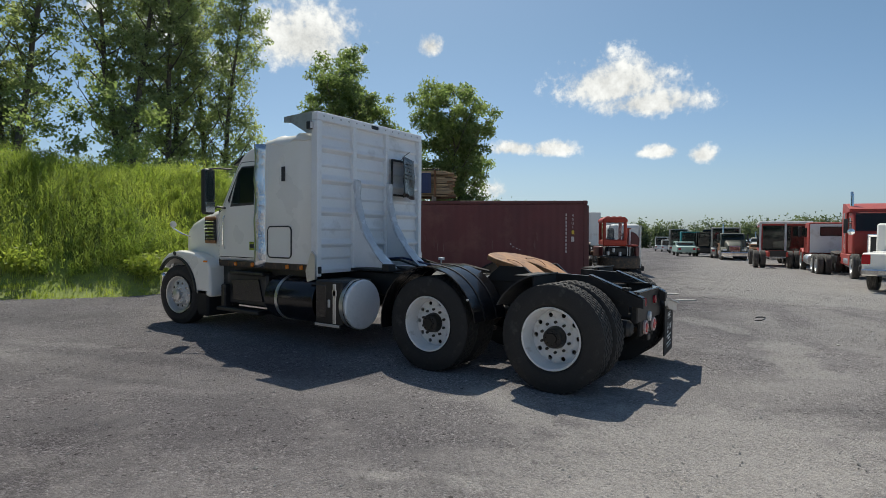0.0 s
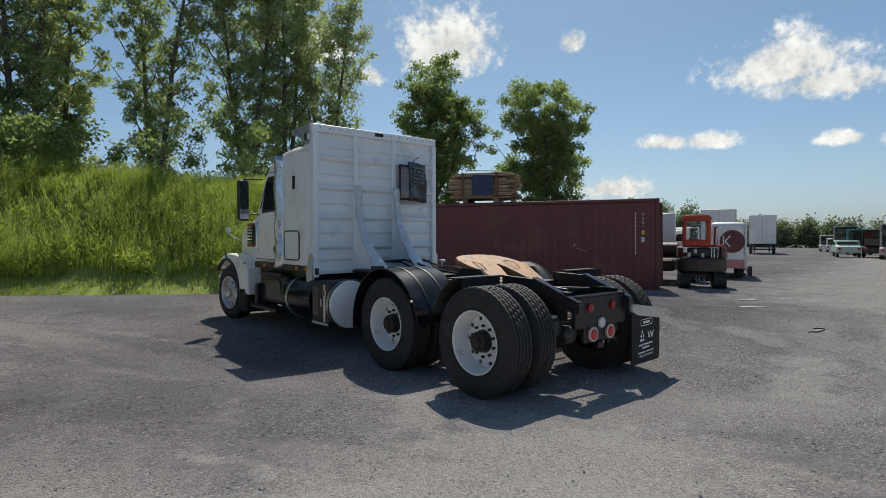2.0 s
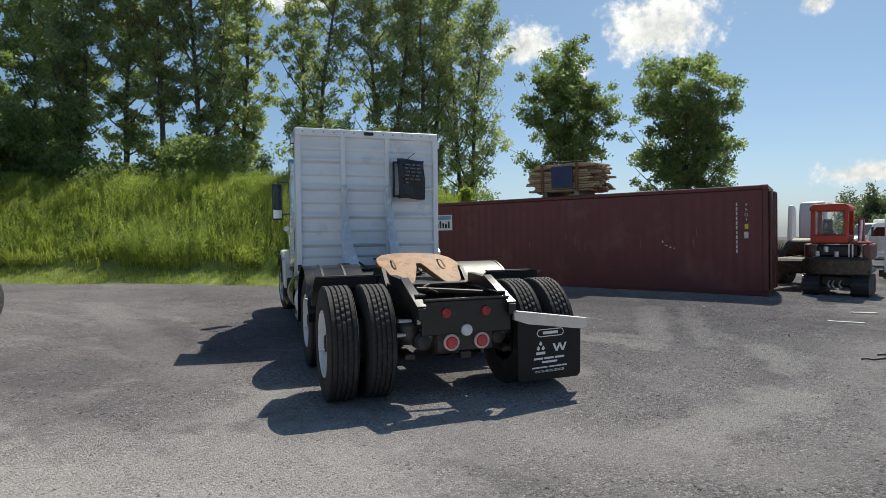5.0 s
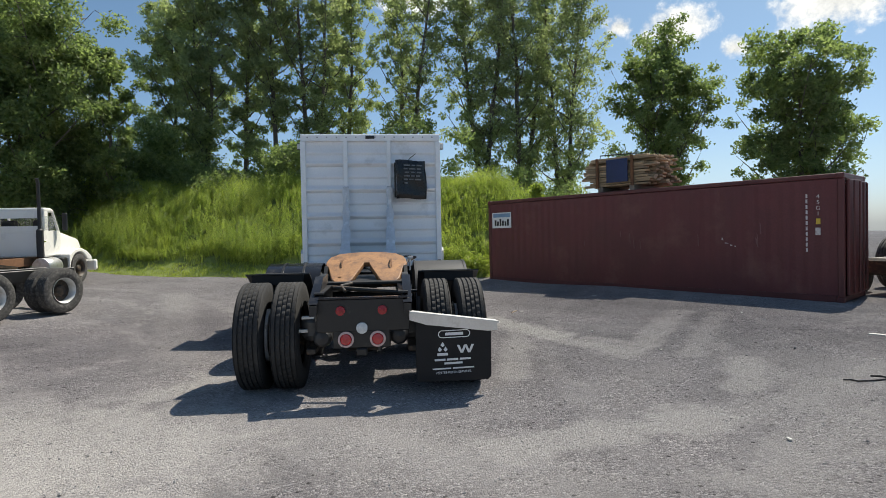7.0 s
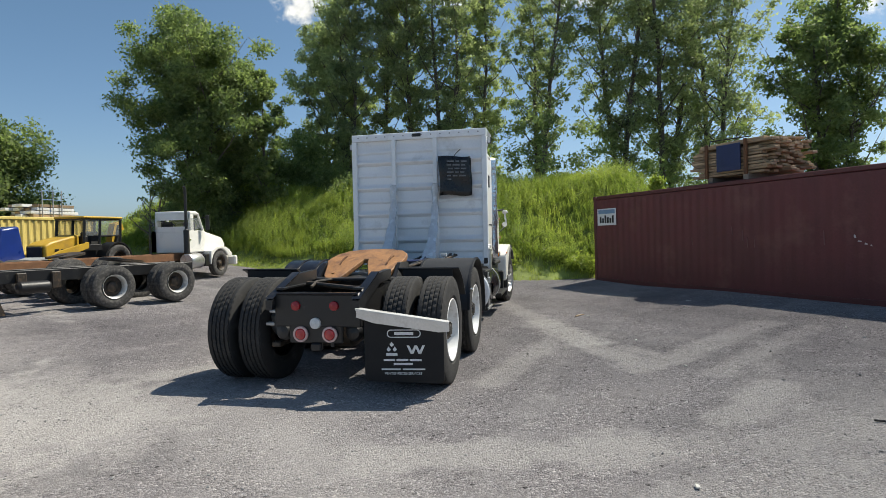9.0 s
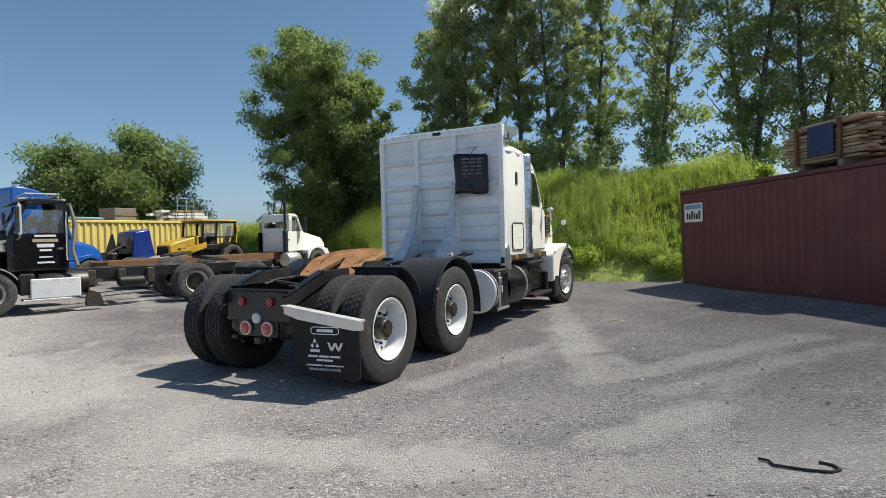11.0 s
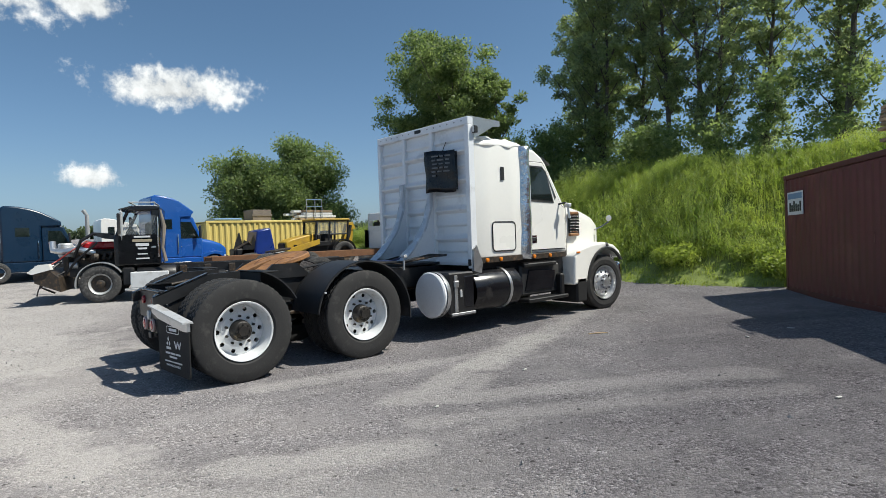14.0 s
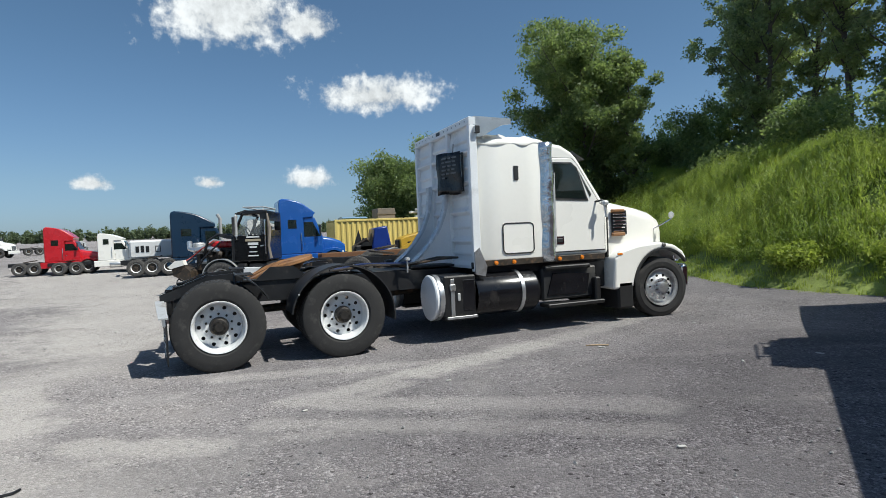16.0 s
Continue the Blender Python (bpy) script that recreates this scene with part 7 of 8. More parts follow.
for r in range(4):
    for c in range(4):
        l = RP.uniform(1.1, 1.5)
        part("plank", MB().box(-0.3 - 0.2 * c, -0.12 - 0.2 * c, 3.6 - l / 2 + RP.uniform(-0.1, 0.1), 3.6 + l / 2, 2.06 + 0.085 * r, 2.13 + 0.085 * r, 0.005), WHITE_VAN if (r + c) % 3 else LUMBER, pile)
for y in (3.2, 3.5, 3.75):
    part("rack_post", MB().tube([(-0.08, y, 2.05), (-0.08, y, 2.74)], 0.015, 5), GREY_PAINT, pile)
part("rack_bar", MB().tube([(-0.08, 3.2, 2.72), (-0.08, 3.75, 2.72)], 0.014, 5).tube([(-0.08, 3.2, 2.5), (-0.08, 3.75, 2.5)], 0.012, 5), LABEL_B, pile)
crate = thing("wooden_crate", "weathered brown crate standing on the yellow container", "crate", m=yc_m)
part("crate_body", MB().box(-1.0, -0.3, 1.5, 2.1, 2.06, 2.4, 0.01), LUMBER_GREY, crate)
part("crate_batten", MB().box(-0.3, -0.28, 1.48, 2.12, 2.2, 2.26), LUMBER_GREY, crate)
roll = thing("blue_tarpaulin", "folded blue tarpaulin lying on the yellow container", "tarp", m=yc_m)
part("folded_sheet", MB().loft([[(-0.5 + 0.4 * math.cos(a), y, 2.10 + 0.05 * math.sin(a)) for a in np.linspace(0, 2 * math.pi, 11)[:-1]] for y in (0.3, 0.5, 0.9, 1.1)]), LABEL_B, roll)

# tilted blue hood and wrecked front end beside the yellow container
wreck = thing("wrecked_truck_front", "wrecked truck front with its dark blue hood tipped up", "wreck", m=pose(-10.67, 5.29, gz(-10.6, 5.3)) @ Matrix.Scale(0.98, 4))
bevel(part("hood", MB().prism([(-0.35, 0.45), (-0.2, 1.3), (0.25, 1.38), (0.42, 0.5), (0.3, 0.35)], 0, -0.45, 0.35), DEEP_BLUE, wreck, "deep blue hood shell tipped forward"), 0.05, 2)
part("engine", MB().box(-0.3, 0.3, -0.9, -0.2, 0.2, 0.75, 0.05), BLACK, wreck)
part("scrap_pipe", MB().tube([(0.2, -0.9, 0.7), (0.3, -0.5, 0.95), (0.2, -0.25, 0.7)], 0.05, 7), GREASE, wreck)
part("torn_panel", MB().prism([(-0.75, 0.5), (-0.6, 1.0), (-0.42, 0.85), (-0.3, 1.15), (-0.2, 0.5)], 0, 0.2, 0.3), BLACK, wreck)
part("fender_piece", MB().prism([(-1.0, 0.3), (-0.85, 0.9), (-0.72, 1.25), (-0.62, 0.8), (-0.7, 0.3)], 0, 0.1, 0.18), BLACK, wreck)
simple_wheel(wreck, 0.35, -0.4, 0.3, 0.3, 0.18)
simple_wheel(wreck, -0.35, -0.4, 0.3, 0.3, 0.18, side=-1)

# backhoe loader
bh = thing("backhoe_loader", "old yellow backhoe loader with a black cab frame", "machine", m=pose(-10.26, 7.41, gz(-10.2, 7.4)) @ Matrix.Scale(1.125, 4))
part("body", MB().box(-0.28, 0.28, -0.75, 0.5, 0.3, 0.66, 0.05), BLACK, bh)
cover = bevel(part("engine_cover", MB().prism([(-1.38, 0.42), (-1.38, 0.74), (-1.22, 0.82), (-0.5, 0.98), (-0.5, 0.5)], 0, -0.26, 0.26), YELLOW, bh, "sloping yellow engine cover"), 0.04, 2)
part("grille", MB().box(-0.2, 0.2, -1.42, -1.37, 0.42, 0.72, 0.02), BLACK, cover, "dark radiator grille")
for k in range(3):
    part("cover_slot", MB().box(0.258, 0.266, -1.15 + 0.16 * k, -1.05 + 0.16 * k, 0.55, 0.66), BLACK, cover)
bc = part("cab_roof", MB().box(-0.42, 0.42, -0.52, 0.66, 1.345, 1.40, 0.02), YELLOW, bh, "faded yellow cab roof")
part("roof_lining", MB().box(-0.4, 0.4, -0.5, 0.64, 1.315, 1.343), BLACK, bc)
part("dashboard", MB().box(-0.3, 0.3, -0.42, -0.28, 0.66, 0.95, 0.03), BLACK, bh)
for x in (-0.38, 0.38):
    for ya, yb in ((-0.52, -0.46), (-0.08, -0.02), (0.56, 0.6)):
        part("cab_post", MB().tube([(x, ya, 0.62), (x, yb, 1.33)], 0.032, 6), BLACK, bh)
    part("cab_sill", MB().box(x - 0.03, x + 0.03, -0.54, 0.0, 0.6, 0.74, 0.01), BLACK, bh)
    part("cab_rail", MB().tube([(x, -0.05, 0.93), (x, 0.57, 0.95)], 0.022, 6), BLACK, bh)
    part("cab_window", MB().box(x - 0.004, x + 0.004, -0.46, 0.55, 0.95, 1.31), GLASS_CLEAR, bh, "dusty cab window").visible_shadow = False
    part("rear_fender", arch(x - 0.13, x + 0.17, 0.35, 0.36, 0.43, 0, 165, 0.03, 12), BLACK, bh, "black arched rear fender")
    simple_wheel(bh, x * 1.25, 0.35, 0.36, 0.36, 0.22, GREASE, 1 if x > 0 else -1)
    simple_wheel(bh, x * 1.1, -1.0, 0.24, 0.24, 0.16, YELLOW, 1 if x > 0 else -1)
    part("loader_arm", MB().prism([(-0.4, 0.8), (-1.2, 0.6), (-1.62, 0.35), (-1.62, 0.25), (-1.15, 0.45), (-0.4, 0.66)], 0, x - 0.04, x + 0.04), YELLOW, bh)
part("seat", MB().box(-0.15, 0.15, -0.1, 0.2, 0.7, 1.05, 0.04), DUST_FABRIC, bh)
part("bucket", MB().prism([(-1.55, 0.1), (-1.55, 0.5), (-1.75, 0.45), (-1.95, 0.1)], 0, -0.5, 0.5), GREY_PAINT, bh)
part("boom", MB().prism([(0.5, 0.35), (0.75, 1.25), (0.95, 1.3), (1.05, 1.1), (0.85, 1.05), (0.65, 0.3)], 0, -0.09, 0.09), YELLOW, bh)
part("boom_cylinder", MB().tube([(0.12, 0.62, 0.5), (0.12, 0.78, 0.9), (0.1, 0.86, 1.2)], 0.05, 8), BLACK, bh)
part("dipper", MB().prism([(0.85, 1.28), (1.0, 1.22), (0.9, 0.45), (0.8, 0.45)], 0, -0.06, 0.06), YELLOW, bh)

# small red excavator on crawler tracks beside the container, seen from its tail
om = pose(9.45, 2.85, gz(9.4, 2.8), 0, 0, 118) @ Matrix.Diagonal((0.72, 0.77, 0.86, 1))  # local +y is its tail, towards the yard
ex = thing("excavator", "small faded red excavator on crawler tracks with an open glazed cab", "machine", m=om)


def track_loop(y0, y1, r, n=8):
    """Side outline of a crawler track."""
    back = [(y0 - r * math.sin(math.pi * k / n), r + r * math.cos(math.pi * k / n)) for k in range(n + 1)]
    return back + [(y1 + r * math.sin(math.pi * k / n), r - r * math.cos(math.pi * k / n)) for k in range(n + 1)]


for x in (-0.56, 0.56):
    tk = bevel(part("crawler_track", MB().prism(track_loop(-1.0, 0.28, 0.235), 0, x - 0.2, x + 0.2), RUBBER, ex, "black worn crawler track"), 0.02, 2)
    for k in range(8):
        part("track_pad", MB().box(x - 0.205, x + 0.205, -0.03, 0.03, 0.225, 0.25, 0.006), BLACK, tk, m=pose(0, 0.28, 0.235) @ pose(0, 0, 0, -180 * k / 7))
    part("sprocket", MB().lathe([(-0.21, 0.0), (-0.21, 0.13), (0.21, 0.13), (0.21, 0.0)], 14), GREASE, ex, m=pose(x, -0.95, 0.235))
part("undercarriage", MB().box(-0.38, 0.38, -0.75, 0.1, 0.2, 0.46, 0.04), GREASE, ex)
for x in (-0.1, 0.06, 0.16):
    part("silver_hose", MB().tube([(x, 0.1, 0.34), (x + 0.03, 0.2, 0.26), (x - 0.03, 0.22, 0.18)], 0.025, 6), ALU_DULL, ex)
part("turntable", MB().lathe([(-0.06, 0.34), (0.06, 0.34)], 28), BLACK, ex, m=pose(0, -0.3, 0.49, 0, 90))
part("deck", MB().box(-0.78, 0.78, -1.0, 0.3, 0.52, 0.62, 0.03), BLACK, ex)
arc = [(0.8 * math.sin(a), 0.12 + 0.42 * math.cos(a)) for a in np.linspace(-1.45, 1.45, 15)]
bevel(part("counterweight", MB().prism(arc + [(0.74, -0.05), (-0.74, -0.05)], 2, 0.5, 0.86), GREASE, ex, "dusty dark rounded counterweight"), 0.03, 2)
part("engine_floor", MB().box(-0.72, 0.72, -0.3, 0.36, 0.86, 0.9), BLACK, ex)
part("engine_block", MB().box(-0.5, 0.45, -0.25, 0.22, 0.9, 1.18, 0.04), BLACK, ex)
for x, z in ((0.42, 0.98), (0.22, 1.08), (-0.02, 0.97)):
    part("filter_can", MB().lathe([(-0.06, 0.0), (-0.06, 0.06), (0.06, 0.06), (0.07, 0.0)], 12), ALU_DULL, ex, "pale filter can", m=pose(x, 0.3, z, 0, 90, 0))
for x in (-0.3, -0.38):
    part("bright_rod", MB().tube([(x, 0.32, 0.9), (x, 0.32, 1.2)], 0.02, 6), ALU, ex)
for sx in (1, -1):
    cow = [(0.60 * sx, 0.30), (0.74 * sx, 0.22), (0.8 * sx, 0.0), (0.8 * sx, -0.9), (0.6 * sx, -0.9)]
    bevel(part("side_cowl", MB().prism(cow, 2, 0.86, 1.2), MAROON_DARK, ex, "dusty dark red rounded cowl"), 0.04, 2)
part("cowl_lid", MB().box(-0.72, -0.3, -0.8, 0.2, 1.2, 1.26, 0.03), RED_FADED, ex)
part("cab_floor", MB().box(-0.26, 0.6, -0.85, 0.22, 1.2, 1.26, 0.02), BLACK, ex)
part("cab_sill", MB().box(-0.27, 0.6, 0.16, 0.26, 1.22, 1.42, 0.03), ORANGE, ex, "red cab sill")
for x in (-0.22, 0.55):
    for y in (0.2, -0.8):
        part("cab_post", MB().box(x - 0.055, x + 0.055, y - 0.05, y + 0.05, 1.25, 2.04, 0.02), ORANGE, ex)
    part("cab_side_rail", MB().box(x - 0.04, x + 0.04, -0.78, 0.18, 1.24, 1.4, 0.015), ORANGE, ex)
bevel(part("cab_roof", MB().prism([(-0.3, 1.97), (-0.3, 2.06), (-0.2, 2.14), (0.53, 2.14), (0.63, 2.06), (0.63, 1.97)], 1, -0.88, 0.28), ORANGE, ex, "dented red cab roof"), 0.03, 2)
for k in range(3):
    part("roof_ridge", MB().box(-0.1 + 0.22 * k, 0.02 + 0.22 * k, -0.7, 0.2, 2.135, 2.16, 0.01), RED_FADED, ex)
part("cab_window", MB().box(-0.16, 0.49, 0.2, 0.21, 1.42, 1.97), GLASS_CLEAR, ex, "dusty rear window").visible_shadow = False
part("seat", MB().box(0.1, 0.4, -0.4, -0.12, 1.26, 1.5, 0.05).box(0.12, 0.38, -0.18, -0.1, 1.45, 1.78, 0.04), DUST_FABRIC, ex)
part("boom_foot", MB().prism([(-0.75, 1.2), (-0.55, 1.75), (-0.35, 1.8), (-0.3, 1.2)], 0, -0.55, -0.42), RED_FADED, ex)
part("boom_rod", MB().tube([(-0.48, -0.25, 1.22), (-0.5, -0.32, 1.75)], 0.035, 8), LABEL_W, ex, "pale boom cylinder")

# wrecked white truck front behind the container, its pale hood tipped up
ww = thing("wrecked_truck_front", "wrecked truck front with its pale hood tipped up", "wreck", m=pose(11.7, 4.75, gz(11.7, 4.7), 0, 0, 118))
bevel(part("hood", MB().prism([(-0.15, 0.85), (0.05, 2.0), (0.3, 2.05), (0.42, 1.6), (0.3, 0.85)], 0, -0.05, 0.5), WHITE_VAN, ww, "pale hood shell tipped forward"), 0.06, 2)
bevel(part("cab_side", MB().prism([(-0.6, 0.8), (-0.6, 1.9), (-0.3, 2.0), (-0.15, 0.8)], 0, 0.72, 0.86), WHITE_VAN, ww), 0.04, 2)
part("bumper_beam", MB().box(-0.5, 1.1, 0.3, 0.45, 0.72, 0.86, 0.02), RUST, ww, "rusty beam")
part("engine", MB().box(-0.1, 0.6, -0.4, 0.25, 0.45, 0.85, 0.05), GREASE, ww)
part("loose_pipe", MB().tube([(0.9, 0.5, 0.0), (0.75, 0.45, 0.45), (0.55, 0.4, 0.7)], 0.035, 6), ALU_DULL, ww)

# tractor-like wheels and scrap behind it
tr2 = thing("old_tractor", "old machine with a large tan-rimmed tyre behind the container end", "machine", m=pose(11.2, 4.6, gz(11.2, 4.6), 0, 0, 110))
simple_wheel(tr2, 0.7, 0, 0.55, 0.55, 0.32, TAN_PAINT, 1)
simple_wheel(tr2, -0.7, 0, 0.55, 0.55, 0.32, TAN_PAINT, -1)
simple_wheel(tr2, 0.6, 1.6, 0.38, 0.38, 0.25, TAN_PAINT, 1)
simple_wheel(tr2, -0.6, 1.6, 0.38, 0.38, 0.25, TAN_PAINT, -1)
part("body", MB().box(-0.35, 0.35, -0.6, 1.9, 0.4, 0.72, 0.05), GREASE, tr2)
part("drum", MB().lathe([(-0.3, 0.0), (-0.29, 0.2), (0.29, 0.2), (0.3, 0.0)], 24), GREASE, tr2, m=pose(0, 0.6, 0.95))
part("brace", MB().tube([(0.4, -0.7, 0.1), (0.3, -0.3, 0.75), (0.1, 0.2, 0.9)], 0.04, 6), LUMBER_GREY, tr2)

tractor("parked_truck", "white truck with its hood tipped open beyond the container", pose(19.6, 9.6, gz(19.6, 9.6), 0, 0, 60), 0.58, WHITE, cab_l=1.3, sleeper_l=1.0, high=3.0, rears=(-4.4, -5.6), stack=False)


def van(name, label, m, w, l, h, floor, logo=None, front_round=0.0, wheels=True, mat=None):
    t = thing(name, label, "trailer", "box trailers", m)
    mat = mat or WHITE_VAN
    body = bevel(part("box_body", MB().box(-w / 2, w / 2, 0, l, floor, h), mat, t), 0.06 + front_round, 3)
    for x in (-w / 2 + 0.02, w / 2 - 0.02):
        part("edge_rail", MB().box(x - 0.04, x + 0.04, -0.01, l + 0.01, floor - 0.06, floor + 0.1, 0.01), GREY_PAINT, t)
        part("corner_trim", MB().box(x - 0.035, x + 0.035, -0.015, 0.03, floor, h - 0.05, 0.01), ALU_DULL, t)
    part("door_line", MB().box(-0.012, 0.012, -0.012, 0.0, floor + 0.1, h - 0.15), GREY_PAINT, t)
    for x in () if logo else (-0.35, 0.35):
        part("lock_rod", MB().tube([(x, -0.03, floor + 0.1), (x, -0.03, h - 0.2)], 0.015, 5), ALU_DULL, t)
    part("rear_bumper", MB().box(-w / 2, w / 2, -0.02, 0.08, floor * 0.42, floor * 0.55, 0.01), BLACK, t)
    for x in (-0.6, 0.6):
        part("bumper_post", MB().box(x - 0.05, x + 0.05, 0.0, 0.06, floor * 0.5, floor), BLACK, t)
    for side in (1, -1):
        for y in ((0.9, 2.1) if wheels else (0.9,)):
            simple_wheel(t, side * (w / 2 - 0.16), y, 0.42, 0.42, 0.26, GREASE, side)
        part("landing_leg", MB().box(side * 0.7 - 0.06, side * 0.7 + 0.06, l - 1.8, l - 1.7, 0.02, floor), BLACK, t)
    if logo:
        part("logo_disc", MB().lathe([(0, logo), (0.012, logo), (0.013, 0)], 36), MAROON_DARK, t, "dark maroon round logo disc", 30, pose(0.12 * w, -0.001, floor + 0.58 * (h - floor), 0, 0, -90) @ pose(0, 0, 0))
        for a, b in (((-0.42, 0.5), (-0.42, -0.45)), ((-0.3, 0.02), (0.1, 0.5)), ((-0.3, 0.02), (0.1, -0.45))):
            cx, cz = 0.12 * w - 0.1, floor + 0.58 * (h - floor)
            p, q = Vector((cx + a[0] * logo, 0, cz + a[1] * logo)), Vector((cx + b[0] * logo, 0, cz + b[1] * logo))
            n = (q - p).cross(Vector((0, 1, 0))).normalized() * 0.018
            part("logo_stroke", MB().add([(v.x, -0.018, v.z) for v in (p - n, p + n, q + n, q - n)], [(0, 1, 2, 3)]), WRITE_W, t, "", 0)
        part("pink_band", MB().box(-w / 2 + 0.05, w / 2 - 0.05, -0.006, 0.0, floor, floor + 0.28), surf("pink_band", (0.5, 0.2, 0.22), 0.5), t)
    return t


van("box_trailer", "white box trailer with a round maroon logo on its end", pose(13.63, 3.97, gz(13.63, 3.97), 0, 0, -66), 1.05, 3.2, 1.8, 0.34, logo=0.36, front_round=0.09)
van("box_trailer", "plain white box trailer parked beside the road", pose(37.0, 14.5, gz(37, 14.5), 0, 0, -65), 2.3, 7.0, 3.5, 0.85)
van("box_trailer", "white box trailer far along the road", pose(53, 17.4, gz(53, 17.4), 0, 0, -69.5), 2.25, 10.0, 3.75, 1.0)

# row along the far side of the road
gl = thing("glazed_trailer", "red box trailer with dark glazed panels and a white roof", "trailer", m=pose(29.5, 0.3, gz(29.5, 0.3), 0, 0, -82))
part("box_body", MB().box(-1.2, 1.2, 0, 4.6, 0.6, 2.35, 0.03), RED_FADED, gl)
part("roof", MB().box(-1.25, 1.25, -0.05, 4.65, 2.35, 2.5, 0.04), WHITE_VAN, gl)
for x0, x1 in ((-1.08, -0.04), (0.04, 1.08)):
    part("panel", MB().box(x0, x1, -0.02, -0.002, 0.9, 2.25), GLASS, gl)
for k in range(3):
    part("panel", MB().box(-1.215, -1.2, 0.2 + 1.5 * k, 1.5 + 1.5 * k, 1.0, 2.2), GLASS, gl)
for x in (-1.19, 0, 1.19):
    part("frame_post", MB().box(x - 0.05, x + 0.05, -0.035, 0.02, 0.5, 2.4, 0.01), ALU_DULL, gl)
part("frame_sill", MB().box(-1.22, 1.22, -0.04, 0.03, 0.5, 0.64, 0.01), ALU_DULL, gl)
for side in (1, -1):
    for y in (1.8, 2.6):
        simple_wheel(gl, side * 1.0, y, 0.36, 0.36, 0.22, GREASE, side)
tractor("parked_truck", "red and white truck seen from behind with bare frame", pose(26.6, -1.5, gz(26.5, -1.5), 0, 0, -80), 0.84, RED_FADED, cab_l=1.6, sleeper_l=0.0, roof=2.7, rears=(-4.2, -5.5), back=WHITE_VAN)
sp = thing("parked_truck", "stripped red truck chassis on its rear wheels", "truck", "parked trucks", pose(27.0, 0.5, gz(27, 0.5), 0, 0, -80))
for x in (-0.4, 0.4):
    part("frame_rail", MB().box(x - 0.05, x + 0.05, -0.6, 4.5, 0.6, 0.85, 0.01), RED_FADED, sp)
for side in (1, -1):
    simple_wheel(sp, side * 0.9, 0.2, 0.45, 0.45, 0.26, GREASE, side, twin=0.3)
    simple_wheel(sp, side * 0.9, 3.9, 0.45, 0.45, 0.26, GREASE, side)
part("crossmember", MB().box(-0.4, 0.4, -0.55, -0.4, 0.6, 0.9), BLACK, sp)
rt = tractor("parked_truck", "red truck facing the yard with a bright radiator surround", pose(18.9, -3.45, gz(18.9, -3.4), 0, 0, 97), 0.86, RED_FADED, cab_l=1.2, sleeper_l=1.2, roof=2.85, high=3.25, rears=(-4.6, -5.9), group="parked trucks", hood=False)
part("radiator", MB().box(-0.62, 0.62, 0.72, 0.9, 0.55, 1.72, 0.02), BLACK, rt, "dark radiator core")
part("grille_surround", MB().box(-0.74, -0.62, 0.66, 0.95, 0.5, 1.8, 0.03).box(0.62, 0.74, 0.66, 0.95, 0.5, 1.8, 0.03).box(-0.74, 0.74, 0.66, 0.95, 1.72, 1.86, 0.03), CHROME, rt, "bright metal radiator surround")
part("engine", MB().box(-0.4, 0.4, -0.4, 0.7, 0.8, 1.5, 0.05), GREASE, rt)
part("bumper", MB().box(-1.0, 1.0, 0.8, 1.0, 0.35, 0.6, 0.04), BLACK, rt)
for x in (-0.95, 0.95):
    part("exhaust_stack", MB().tube([(x, -1.5, 1.2), (x, -1.5, 3.5), (x, -1.56, 3.7)], 0.07, 10), CHROME, rt, "tall chrome exhaust stack")
    part("mirror_ball", MB().lathe([(-0.06, 0.0), (-0.05, 0.1), (0.02, 0.13), (0.04, 0.0)], 14), CHROME, rt, m=pose(x * 1.25, 0.2, 1.95, 0, 0, 90))
od = tractor("parked_truck", "dull dark green old truck in the roadside row", pose(42.0, 4.6, gz(42, 4.6), 0, 0, 104), 0.8, DULL_GREEN, hood_l=1.1, cab_l=1.1, roof=2.6, rears=(-4.2, -5.5), group="parked trucks")
part("cab_visor", MB().box(-0.9, 0.9, -0.75, -0.5, 2.5, 2.56, 0.02), BLACK, od)


def car(name, label, m, mat, l=4.3, w=1.75, h=1.45, box=False):
    t = thing(name, label, "car", "roadside cars", m)
    bevel(part("body", MB().prism([(0, 0.35), (0, 0.85), (0.25 * l, 0.92), (0.32 * l, h) if not box else (0.05 * l, h), (0.72 * l, h), (0.84 * l, 0.95), (l, 0.8), (l, 0.35)], 0, -w / 2, w / 2), mat, t), 0.06, 2)
    part("rear_glass", MB().box(-w / 2 + 0.15, w / 2 - 0.15, (0.27 if not box else 0.03) * l, (0.29 if not box else 0.04) * l, 0.98, h - 0.12), GLASS, t)
    for side in (1, -1):
        part("side_glass", MB().prism([(0.33 * l, 0.96), (0.36 * l, h - 0.08), (0.7 * l, h - 0.08), (0.78 * l, 0.96)], 0, min(side * w / 2, side * (w / 2 + 0.006)), max(side * w / 2, side * (w / 2 + 0.006))), GLASS, t)
        for y in (0.18 * l, 0.8 * l):
            simple_wheel(t, side * (w / 2 - 0.1), y, 0.32, 0.32, 0.2, GREY_PAINT, side)
        part("lamp", MB().box(side * (w / 2 - 0.2) - 0.1, side * (w / 2 - 0.2) + 0.1, -0.02, 0.02, 0.6, 0.75), RED_LENS, t)
    return t


